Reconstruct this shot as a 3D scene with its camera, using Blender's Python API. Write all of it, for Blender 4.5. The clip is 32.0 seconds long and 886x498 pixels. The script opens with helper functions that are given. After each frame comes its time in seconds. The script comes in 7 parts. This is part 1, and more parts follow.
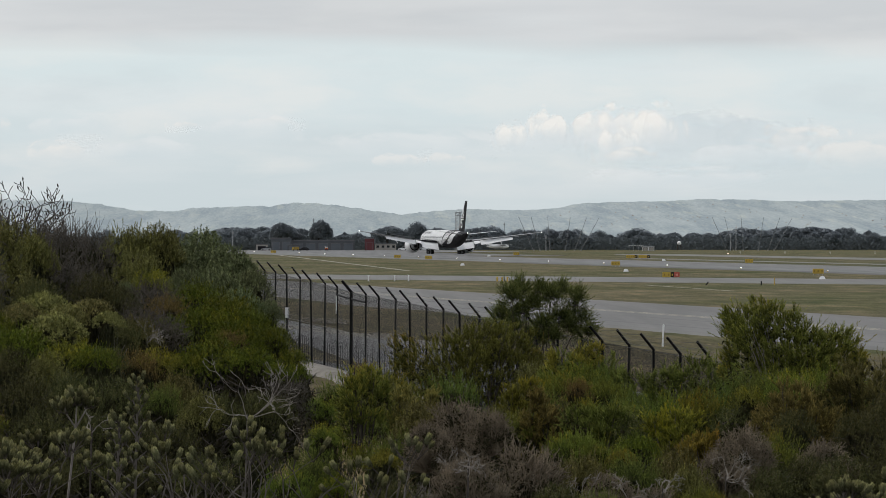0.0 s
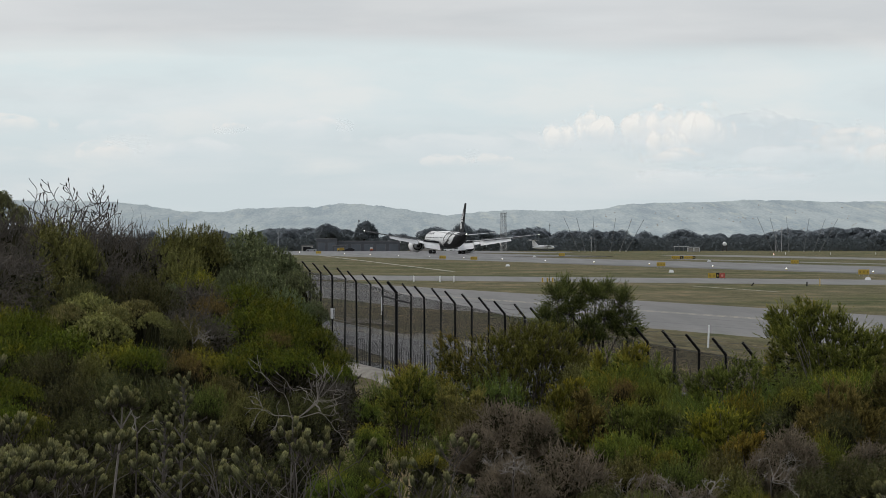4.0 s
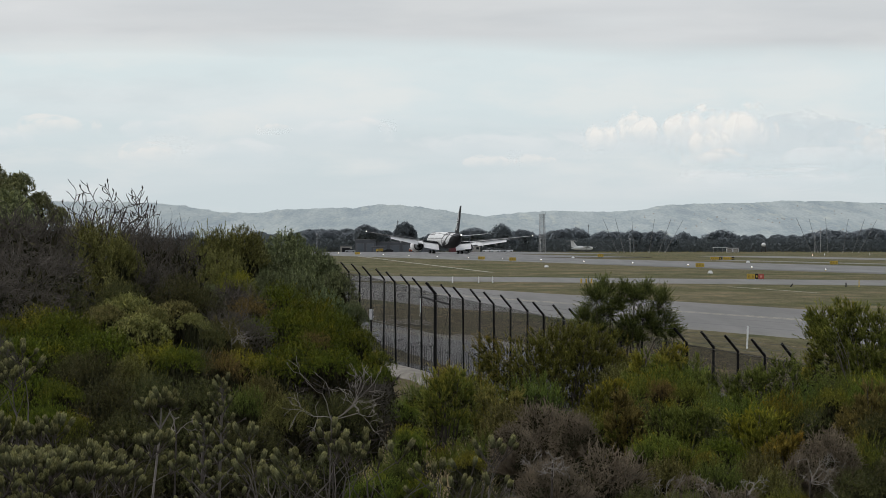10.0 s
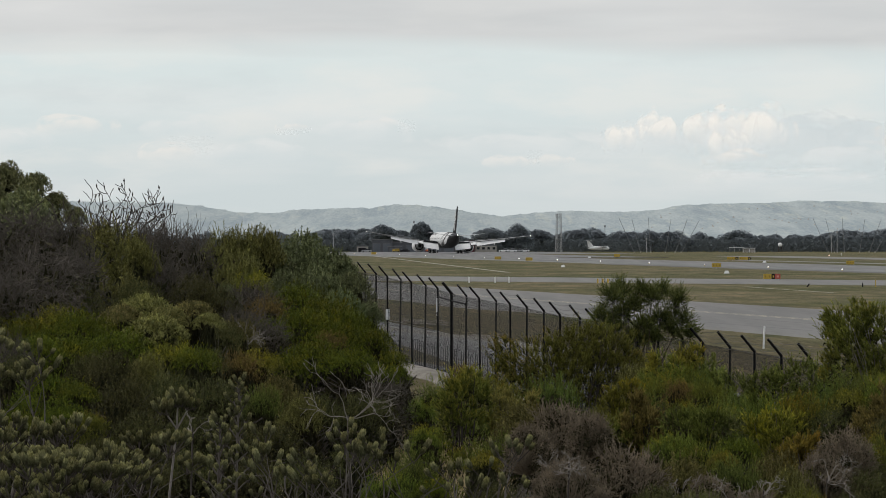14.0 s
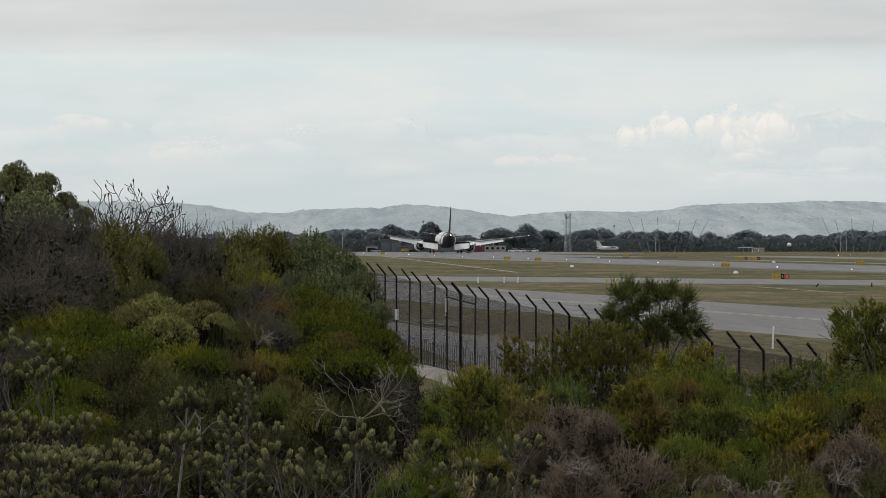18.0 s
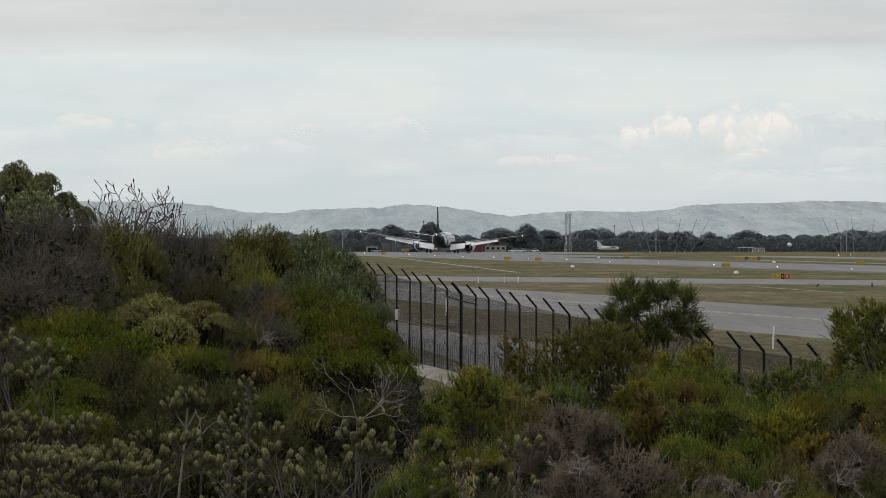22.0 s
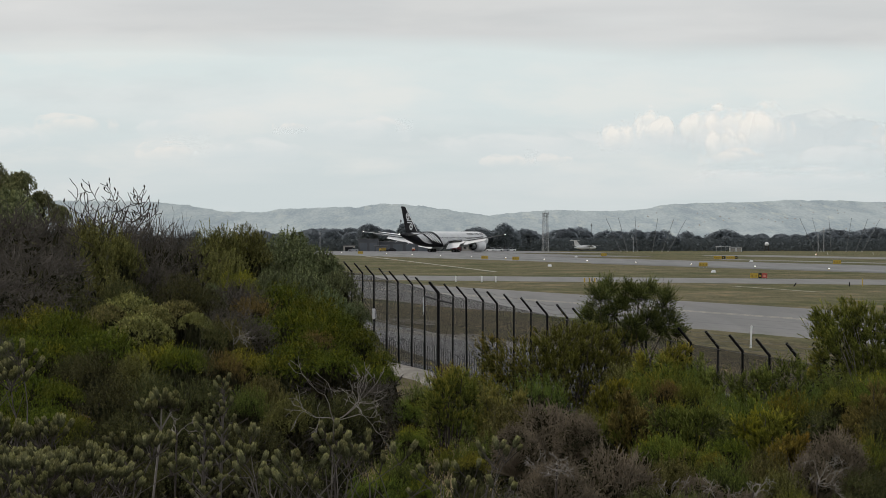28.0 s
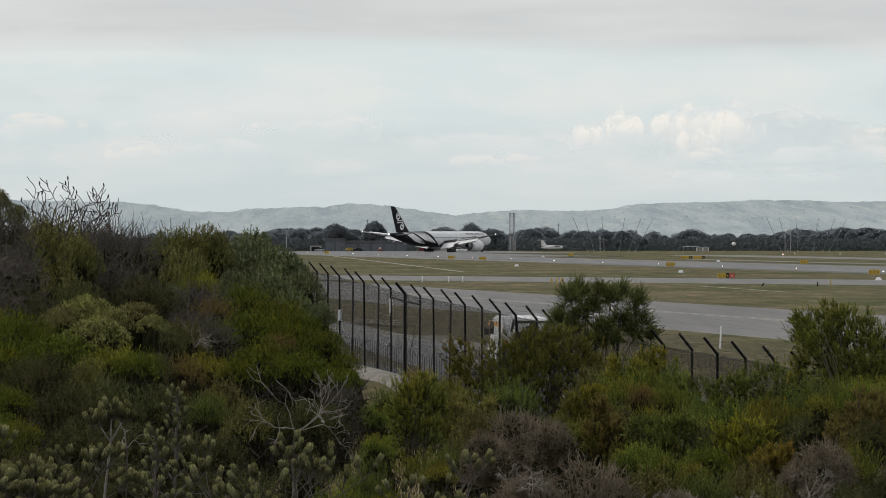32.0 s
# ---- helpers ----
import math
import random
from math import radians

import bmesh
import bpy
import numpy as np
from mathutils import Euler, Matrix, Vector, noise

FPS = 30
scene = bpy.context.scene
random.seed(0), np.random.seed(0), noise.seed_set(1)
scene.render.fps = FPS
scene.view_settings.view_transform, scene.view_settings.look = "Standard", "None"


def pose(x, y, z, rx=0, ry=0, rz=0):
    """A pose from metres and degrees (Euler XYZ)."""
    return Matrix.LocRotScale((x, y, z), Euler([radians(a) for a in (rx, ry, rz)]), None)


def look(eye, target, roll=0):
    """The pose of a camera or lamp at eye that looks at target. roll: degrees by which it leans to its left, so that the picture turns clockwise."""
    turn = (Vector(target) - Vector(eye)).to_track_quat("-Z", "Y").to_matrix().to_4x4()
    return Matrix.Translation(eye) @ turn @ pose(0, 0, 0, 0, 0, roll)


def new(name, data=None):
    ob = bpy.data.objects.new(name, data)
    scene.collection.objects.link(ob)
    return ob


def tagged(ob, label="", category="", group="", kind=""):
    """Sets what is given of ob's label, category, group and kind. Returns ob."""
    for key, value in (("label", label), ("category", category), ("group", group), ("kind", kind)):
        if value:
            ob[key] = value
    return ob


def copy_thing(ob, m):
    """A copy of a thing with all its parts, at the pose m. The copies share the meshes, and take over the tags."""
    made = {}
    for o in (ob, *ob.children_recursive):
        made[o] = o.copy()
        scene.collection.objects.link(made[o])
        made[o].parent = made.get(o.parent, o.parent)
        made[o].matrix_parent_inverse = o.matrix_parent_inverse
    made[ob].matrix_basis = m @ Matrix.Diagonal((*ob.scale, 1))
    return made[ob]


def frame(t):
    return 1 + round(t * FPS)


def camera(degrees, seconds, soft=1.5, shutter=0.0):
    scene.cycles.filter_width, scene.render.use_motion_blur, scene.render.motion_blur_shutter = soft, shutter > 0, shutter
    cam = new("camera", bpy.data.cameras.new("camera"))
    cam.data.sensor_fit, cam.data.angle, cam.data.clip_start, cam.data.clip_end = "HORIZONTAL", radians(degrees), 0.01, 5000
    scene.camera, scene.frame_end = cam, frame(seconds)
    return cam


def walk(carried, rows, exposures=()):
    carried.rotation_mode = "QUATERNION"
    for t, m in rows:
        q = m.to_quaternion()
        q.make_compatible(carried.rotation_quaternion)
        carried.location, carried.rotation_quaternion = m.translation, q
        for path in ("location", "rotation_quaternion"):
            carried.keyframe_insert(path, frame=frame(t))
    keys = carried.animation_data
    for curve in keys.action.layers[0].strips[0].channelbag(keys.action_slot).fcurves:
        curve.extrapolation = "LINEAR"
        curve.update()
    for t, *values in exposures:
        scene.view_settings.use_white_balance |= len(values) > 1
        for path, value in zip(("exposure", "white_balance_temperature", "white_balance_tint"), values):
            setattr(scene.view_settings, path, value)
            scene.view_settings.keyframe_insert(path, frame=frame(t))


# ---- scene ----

# ---- camera: a tripod on a mound beside the airfield, panning with the aircraft ----
EYE = Vector((0.0, 0.0, 6.9))
cam = camera(11.94, 32.0, soft=0.7)


def turned(yaw, pitch, ahead):
    """Camera pose: degrees to the left, degrees up, metres forward."""
    return pose(0, ahead, EYE.z, 90 + pitch, 0, yaw)


walk(cam, [
    (0, turned(-1.321, -0.199, 0)),
    (0.5, turned(-1.237, -0.199, 0)),
    (1, turned(-1.149, -0.199, 0)),
    (1.5, turned(-1.067, -0.199, 0)),
    (2, turned(-0.991, -0.196, 0)),
    (2.5, turned(-0.915, -0.191, 0)),
    (3, turned(-0.842, -0.188, 0)),
    (3.5, turned(-0.772, -0.188, 0)),
    (5.5, turned(-0.55, -0.187, 0)),
    (6, turned(-0.503, -0.187, 0)),
    (6.5, turned(-0.456, -0.184, 0)),
    (7, turned(-0.412, -0.179, 0)),
    (7.5, turned(-0.374, -0.176, 0)),
    (8, turned(-0.337, -0.176, 0)),
    (8.5, turned(-0.293, -0.176, 0)),
    (9, turned(-0.249, -0.176, 0)),
    (9.5, turned(-0.213, -0.176, 0)),
    (10, turned(-0.184, -0.176, 0)),
    (10.5, turned(-0.152, -0.176, 0)),
    (11, turned(-0.117, -0.176, 0)),
    (11.5, turned(-0.085, -0.176, 0)),
    (12, turned(-0.055, -0.176, 0)),
    (12.5, turned(-0.026, -0.176, 0)),
    (13, turned(0, -0.176, 0)),
    (13.5, turned(0.02, -0.176, 0)),
    (14, turned(0.038, -0.176, 0)),
    (14.5, turned(0.058, -0.176, 0)),
    (16.5, turned(0.129, -0.176, 0)),
    (17, turned(0.14, -0.176, 0)),
    (17.5, turned(0.152, -0.176, 0)),
    (18, turned(0.161, -0.176, 0)),
    (18.5, turned(0.167, -0.176, 0)),
    (19, turned(0.176, -0.176, 0)),
    (19.5, turned(0.184, -0.176, 0)),
    (20, turned(0.187, -0.176, 0)),
    (20.5, turned(0.184, -0.176, 0)),
    (21, turned(0.177, -0.176, 0)),
    (21.5, turned(0.17, -0.176, 0)),
    (22, turned(0.165, -0.176, 0)),
    (22.5, turned(0.161, -0.176, 0)),
    (23, turned(0.152, -0.176, 0)),
    (23.5, turned(0.137, -0.176, 0)),
    (24, turned(0.117, -0.176, 0)),
    (24.5, turned(0.091, -0.176, 0)),
    (25, turned(0.061, -0.176, 0)),
    (25.5, turned(0.035, -0.176, 0)),
    (27.5, turned(-0.105, -0.187, 0)),
    (28, turned(-0.142, -0.186, 0.39)),
    (28.5, turned(-0.189, -0.184, 0.88)),
    (29, turned(-0.243, -0.184, 1.40)),
    (29.5, turned(-0.299, -0.186, 1.80)),
    (30, turned(-0.35, -0.188, 2.10)),
    (30.5, turned(-0.404, -0.19, 2.33)),
    (31, turned(-0.465, -0.19, 2.47)),
    (31.5, turned(-0.528, -0.189, 2.54)),
    (32, turned(-0.593, -0.188, 2.64)),
], exposures=[(0, 0.0, 6330, 10), (11, 0.0, 6330, 10), (12.8, 0.0, 6500, 10), (32, 0.0, 6500, 10)])

# ---- light: bright overcast late afternoon, soft sun high on the left ----
SUN_EL, SUN_AZ = 50.0, 282.0          # degrees; azimuth clockwise from +y
world = bpy.data.worlds.new("overcast_sky")
scene.world = world
world.use_nodes = True
wt = world.node_tree
wt.nodes.clear()


def node(tree, kind, inputs=None, operation=""):
    n = tree.nodes.new(kind)
    if operation:
        n.operation = operation
    for k, v in (inputs or {}).items():
        if isinstance(v, bpy.types.NodeSocket):
            tree.links.new(v, n.inputs[k])
        else:
            n.inputs[k].default_value = v
    return n


def ramp(tree, fac, stops, mode="LINEAR"):
    n = tree.nodes.new("ShaderNodeValToRGB")
    n.color_ramp.interpolation = mode
    els = n.color_ramp.elements
    while len(els) < len(stops):
        els.new(0.5)
    for e, (p, c) in zip(els, stops):
        e.position = p
        e.color = (*c, 1) if len(c) == 3 else c
    tree.links.new(fac, n.inputs[0])
    return n.outputs[0]


def math_node(tree, op, a, b=0.0, c=None, clamp=False):
    n = tree.nodes.new("ShaderNodeMath")
    n.operation, n.use_clamp = op, clamp
    for i, v in enumerate((a, b) if c is None else (a, b, c)):
        if isinstance(v, bpy.types.NodeSocket):
            tree.links.new(v, n.inputs[i])
        else:
            n.inputs[i].default_value = v
    return n.outputs[0]


def blend(tree, fac, a, b, mode="MIX"):
    n = tree.nodes.new("ShaderNodeMix")
    n.data_type, n.blend_type = "RGBA", mode
    for k, v in ((0, fac), (6, a), (7, b)):
        if isinstance(v, bpy.types.NodeSocket):
            tree.links.new(v, n.inputs[k])
        elif k == 0:
            n.inputs[0].default_value = v
        else:
            n.inputs[k].default_value = (*v, 1)
    return n.outputs[2]


def make_world():
    t = wt
    co = node(t, "ShaderNodeTexCoord").outputs["Generated"]
    up = node(t, "ShaderNodeSeparateXYZ", {0: co}).outputs[2]
    sky = t.nodes.new("ShaderNodeTexSky")
    sky.sky_type, sky.sun_disc, sky.dust_density = "NISHITA", False, 2.5
    sky.sun_elevation, sky.sun_rotation = radians(SUN_EL), radians(SUN_AZ)
    stretched = node(t, "ShaderNodeMapping", {0: co, 3: (14, 14, 110)}).outputs[0]
    soft = node(t, "ShaderNodeTexNoise", {"Vector": stretched, "Scale": 1.0, "Detail": 4.0, "Roughness": 0.5}).outputs[0]
    broad = node(t, "ShaderNodeMapping", {0: co, 3: (5, 5, 60)}).outputs[0]
    wide = node(t, "ShaderNodeTexNoise", {"Vector": broad, "Scale": 1.0, "Detail": 2.0}).outputs[0]
    shift = math_node(t, "MULTIPLY_ADD", math_node(t, "SUBTRACT", wide, 0.5), 0.022, up)
    el = math_node(t, "MULTIPLY_ADD", math_node(t, "SUBTRACT", soft, 0.5), 0.005, shift)
    layer = ramp(t, math_node(t, "MULTIPLY", el, 10.0, clamp=True), [
        (0.0, (0.60, 0.665, 0.67)), (0.12, (0.625, 0.69, 0.70)), (0.30, (0.685, 0.76, 0.765)),
        (0.41, (0.70, 0.775, 0.775)), (0.47, (0.60, 0.615, 0.62)), (0.60, (0.62, 0.635, 0.64)), (1.0, (0.60, 0.615, 0.63))])
    streak = ramp(t, soft, [(0.42, (0, 0, 0)), (0.72, (1, 1, 1))])
    clouds = blend(t, math_node(t, "MULTIPLY", streak, 0.45), layer, (0.80, 0.80, 0.79))
    bank = node(t, "ShaderNodeMapping", {0: co, 1: (0.3, 0.1, 0.0), 3: (22, 22, 75)}).outputs[0]
    puffs = node(t, "ShaderNodeTexNoise", {"Vector": bank, "Scale": 1.0, "Detail": 5.0, "Roughness": 0.55}).outputs[0]
    low = ramp(t, math_node(t, "MULTIPLY", up, 10.0, clamp=True), [(0.05, (0, 0, 0)), (0.16, (1, 1, 1)), (0.34, (1, 1, 1)), (0.5, (0.3, 0.3, 0.3))])
    clouds = blend(t, math_node(t, "MULTIPLY", math_node(t, "MULTIPLY", ramp(t, puffs, [(0.50, (0, 0, 0)), (0.64, (1, 1, 1))]), low), 0.42), clouds, (0.84, 0.825, 0.785))
    clouds = blend(t, math_node(t, "MULTIPLY", math_node(t, "MULTIPLY", ramp(t, puffs, [(0.34, (1, 1, 1)), (0.46, (0, 0, 0))]), low), 0.35), clouds, (0.60, 0.665, 0.68))
    clear = node(t, "ShaderNodeBackground", {0: sky.outputs[0], 1: 0.10})
    cover = node(t, "ShaderNodeBackground", {0: clouds, 1: 1.06})
    mixed = node(t, "ShaderNodeMixShader", {0: 0.9, 1: clear.outputs[0], 2: cover.outputs[0]})
    node(t, "ShaderNodeOutputWorld", {0: mixed.outputs[0]})


make_world()
sun = new("sun", bpy.data.lights.new("sun", "SUN"))
sun.data.energy, sun.data.angle, sun.data.color = 1.3, radians(8), (1.0, 0.94, 0.85)
sun_from = Vector((math.sin(radians(SUN_AZ)) * math.cos(radians(SUN_EL)), math.cos(radians(SUN_AZ)) * math.cos(radians(SUN_EL)), math.sin(radians(SUN_EL))))
sun.matrix_world = look(sun_from * 50, (0, 0, 0))

# ---- materials ----
def material(name, rough=0.7, metal=0.0):
    m = bpy.data.materials.new(name)
    m.use_nodes = True
    b = m.node_tree.nodes["Principled BSDF"]
    b.inputs["Roughness"].default_value, b.inputs["Metallic"].default_value = rough, metal
    return m, m.node_tree, b


def varied(name, dark, light, scale=2.0, fine=30.0, rough=0.75, metal=0.0, bump=0.0, spots=None):
    """Surface that varies between two colours at two scales, with optional fine relief and stains."""
    m, t, b = material(name, rough, metal)
    co = node(t, "ShaderNodeTexCoord").outputs["Object"]
    big = node(t, "ShaderNodeTexNoise", {"Vector": co, "Scale": scale, "Detail": 5.0}).outputs[0]
    small = node(t, "ShaderNodeTexNoise", {"Vector": co, "Scale": fine, "Detail": 3.0}).outputs[0]
    fac = math_node(t, "ADD", math_node(t, "MULTIPLY", big, 0.65), math_node(t, "MULTIPLY", small, 0.35))
    col = ramp(t, fac, [(0.35, dark), (0.65, light)])
    if spots:
        patch = node(t, "ShaderNodeTexNoise", {"Vector": co, "Scale": spots[0], "Detail": 6.0, "Roughness": 0.65}).outputs[0]
        col = blend(t, ramp(t, patch, [(spots[1], (0, 0, 0)), (spots[1] + 0.1, (1, 1, 1))]), col, spots[2])
    t.links.new(col, b.inputs["Base Color"])
    if bump:
        rel = node(t, "ShaderNodeBump", {"Height": small, "Strength": bump, "Distance": 0.02})
        t.links.new(rel.outputs[0], b.inputs["Normal"])
    return m


def leaf_material(name, shades, patch=None, patch_from=0.58, shine=0.7, grown=True, tint=0.036, even=0.9, thin_part=0.08):
    """Foliage: each leaf takes its own shade; patches of another shade run through the crown."""
    m, t, b = material(name, shine)
    geo = node(t, "ShaderNodeNewGeometry")
    own = geo.outputs["Random Per Island"]
    col = ramp(t, own, [(i / (len(shades) - 1), c) for i, c in enumerate(shades)])
    co = node(t, "ShaderNodeTexCoord").outputs["Object"]
    whole = node(t, "ShaderNodeObjectInfo")
    moved = node(t, "ShaderNodeVectorMath", {0: co, 1: whole.outputs["Location"]}, operation="ADD").outputs[0]
    cl = node(t, "ShaderNodeTexNoise", {"Vector": moved, "Scale": 1.3, "Detail": 3.0}).outputs[0]
    age = node(t, "ShaderNodeAttribute")
    age.attribute_name = "growth"
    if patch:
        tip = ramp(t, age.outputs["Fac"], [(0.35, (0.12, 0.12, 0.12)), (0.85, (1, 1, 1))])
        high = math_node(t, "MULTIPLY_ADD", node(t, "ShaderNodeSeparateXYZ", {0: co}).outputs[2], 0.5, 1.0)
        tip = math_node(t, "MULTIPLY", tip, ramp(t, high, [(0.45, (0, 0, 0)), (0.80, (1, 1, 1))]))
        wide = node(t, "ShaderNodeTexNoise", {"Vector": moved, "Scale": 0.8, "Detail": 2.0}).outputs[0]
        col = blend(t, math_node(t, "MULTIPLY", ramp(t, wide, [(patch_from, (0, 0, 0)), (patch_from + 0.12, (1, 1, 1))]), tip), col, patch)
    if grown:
        # paler, yellower new growth at shoots' ends; shade between shoots painted as darker bases
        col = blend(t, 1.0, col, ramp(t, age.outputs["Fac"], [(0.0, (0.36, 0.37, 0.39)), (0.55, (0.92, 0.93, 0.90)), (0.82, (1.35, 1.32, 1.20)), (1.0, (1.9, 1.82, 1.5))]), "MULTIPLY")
    hue = node(t, "ShaderNodeHueSaturation", {"Hue": math_node(t, "MULTIPLY_ADD", whole.outputs["Random"], tint, 0.499 - tint / 2),
                                              "Value": math_node(t, "MULTIPLY_ADD", math_node(t, "MULTIPLY_ADD", whole.outputs["Random"], 0.5, cl), even, 1.42 - even * 0.75), "Saturation": 1.1, "Color": col}).outputs[0]
    t.links.new(hue, b.inputs["Base Color"])
    b.inputs["Specular IOR Level"].default_value = 0.07
    thin = node(t, "ShaderNodeBsdfTranslucent", {0: hue})
    mix = node(t, "ShaderNodeMixShader", {0: thin_part, 1: b.outputs[0], 2: thin.outputs[0]})
    t.links.new(mix.outputs[0], t.nodes["Material Output"].inputs[0])
    return m


def glow(name, colour, strength):
    m, t, b = material(name)
    b.inputs["Base Color"].default_value = (*colour, 1)
    b.inputs["Emission Color"].default_value = (*colour, 1)
    b.inputs["Emission Strength"].default_value = strength
    return m


def grass_material():
    m, t, b = material("mown_dry_grass", 0.95)
    b.inputs["Specular IOR Level"].default_value = 0.1
    co = node(t, "ShaderNodeTexCoord").outputs["Object"]
    far = node(t, "ShaderNodeTexNoise", {"Vector": node(t, "ShaderNodeMapping", {0: co, 3: (0.014, 0.016, 1)}).outputs[0], "Scale": 1.0, "Detail": 7.0, "Roughness": 0.65}).outputs[0]
    mid = node(t, "ShaderNodeTexNoise", {"Vector": node(t, "ShaderNodeMapping", {0: co, 3: (0.13, 0.045, 1)}).outputs[0], "Scale": 1.0, "Detail": 6.0, "Roughness": 0.7}).outputs[0]
    near = node(t, "ShaderNodeTexNoise", {"Vector": node(t, "ShaderNodeMapping", {0: co, 3: (3.0, 0.9, 1)}).outputs[0], "Scale": 1.0, "Detail": 5.0, "Roughness": 0.75}).outputs[0]
    col = ramp(t, far, [(0.38, (0.044, 0.064, 0.018)), (0.46, (0.088, 0.088, 0.038)), (0.55, (0.148, 0.120, 0.074))])
    col = blend(t, 0.55, col, ramp(t, mid, [(0.34, (0.030, 0.050, 0.013)), (0.5, (0.095, 0.09, 0.044)), (0.66, (0.21, 0.172, 0.105))]))
    tuft = node(t, "ShaderNodeTexNoise", {"Vector": node(t, "ShaderNodeMapping", {0: co, 3: (0.45, 0.05, 1)}).outputs[0], "Scale": 1.0, "Detail": 5.0, "Roughness": 0.7}).outputs[0]
    col = blend(t, 0.75, col, ramp(t, tuft, [(0.30, (0.55, 0.66, 0.50)), (0.5, (1.0, 1.0, 1.0)), (0.70, (1.45, 1.32, 1.25))]), "MULTIPLY")
    # the rough strip between taxiway and fence is drier
    place = node(t, "ShaderNodeSeparateXYZ", {0: co})
    across = math_node(t, "MULTIPLY_ADD", place.outputs[1], 0.00189, math_node(t, "MULTIPLY", place.outputs[0], 0.00982))
    col = blend(t, math_node(t, "MULTIPLY", ramp(t, across, [(0.70, (1, 1, 1)), (0.79, (0, 0, 0))]), 0.6), col, (0.098, 0.078, 0.049))
    weed = node(t, "ShaderNodeTexNoise", {"Vector": node(t, "ShaderNodeMapping", {0: co, 3: (1.6, 0.22, 1)}).outputs[0], "Scale": 1.0, "Detail": 6.0, "Roughness": 0.75}).outputs[0]
    col = blend(t, ramp(t, across, [(0.70, (1, 1, 1)), (0.79, (0, 0, 0))]), col, blend(t, 1.0, col, ramp(t, weed, [(0.34, (0.42, 0.46, 0.36)), (0.52, (0.95, 0.95, 0.92)), (0.62, (1.3, 1.25, 1.2)), (0.70, (2.6, 2.5, 2.5))]), "MULTIPLY"))
    col = blend(t, 0.8, col, ramp(t, near, [(0.28, (0.3, 0.31, 0.28)), (0.5, (0.95, 0.95, 0.92)), (0.72, (1.6, 1.52, 1.4))]), "MULTIPLY")
    bare = node(t, "ShaderNodeTexNoise", {"Vector": node(t, "ShaderNodeMapping", {0: co, 3: (0.25, 0.05, 1)}).outputs[0], "Scale": 1.0, "Detail": 6.0, "Roughness": 0.7}).outputs[0]
    col = blend(t, ramp(t, bare, [(0.64, (0, 0, 0)), (0.74, (0.7, 0.7, 0.7))]), col, (0.20, 0.165, 0.12))
    t.links.new(col, b.inputs["Base Color"])
    t.links.new(node(t, "ShaderNodeBump", {"Height": near, "Strength": 0.5, "Distance": 0.15}).outputs[0], b.inputs["Normal"])
    return m


def asphalt_material(name, dark, light, wear, angle):
    """Paving worn and streaked along its run."""
    m, t, b = material(name, 0.62)
    co = node(t, "ShaderNodeTexCoord").outputs["Object"]
    along = node(t, "ShaderNodeMapping", {0: co, 2: (0, 0, radians(-angle)), 3: (0.35, 0.012, 1)}).outputs[0]
    streak = node(t, "ShaderNodeTexNoise", {"Vector": along, "Scale": 1.0, "Detail": 5.0, "Roughness": 0.6}).outputs[0]
    grain = node(t, "ShaderNodeTexNoise", {"Vector": co, "Scale": 1.7, "Detail": 6.0, "Roughness": 0.7}).outputs[0]
    col = ramp(t, math_node(t, "ADD", math_node(t, "MULTIPLY", streak, 0.7), math_node(t, "MULTIPLY", grain, 0.3)), [(0.38, dark), (0.52, light), (0.66, wear)])
    t.links.new(col, b.inputs["Base Color"])
    t.links.new(node(t, "ShaderNodeBump", {"Height": grain, "Strength": 0.2, "Distance": 0.02}).outputs[0], b.inputs["Normal"])
    return m


def mesh_material():
    """Chain-link: fine crossed wires with open gaps."""
    m, t, b = material("chain_link", 0.8)
    b.inputs["Base Color"].default_value = (0.014, 0.014, 0.015, 1)
    b.inputs["Specular IOR Level"].default_value = 0.1
    co = node(t, "ShaderNodeTexCoord").outputs["UV"]
    s = node(t, "ShaderNodeSeparateXYZ", {0: co})
    wires = []
    for sign in (1, -1):
        d = math_node(t, "MULTIPLY_ADD", s.outputs[1], float(sign), s.outputs[0])
        w = math_node(t, "ABSOLUTE", math_node(t, "SUBTRACT", math_node(t, "FRACT", math_node(t, "MULTIPLY", d, 26.0)), 0.5))
        wires.append(math_node(t, "LESS_THAN", w, 0.165))
    wire = math_node(t, "MAXIMUM", wires[0], wires[1])
    gap = node(t, "ShaderNodeBsdfTransparent")
    mix = node(t, "ShaderNodeMixShader", {0: wire, 1: gap.outputs[0], 2: b.outputs[0]})
    t.links.new(mix.outputs[0], t.nodes["Material Output"].inputs[0])
    return m


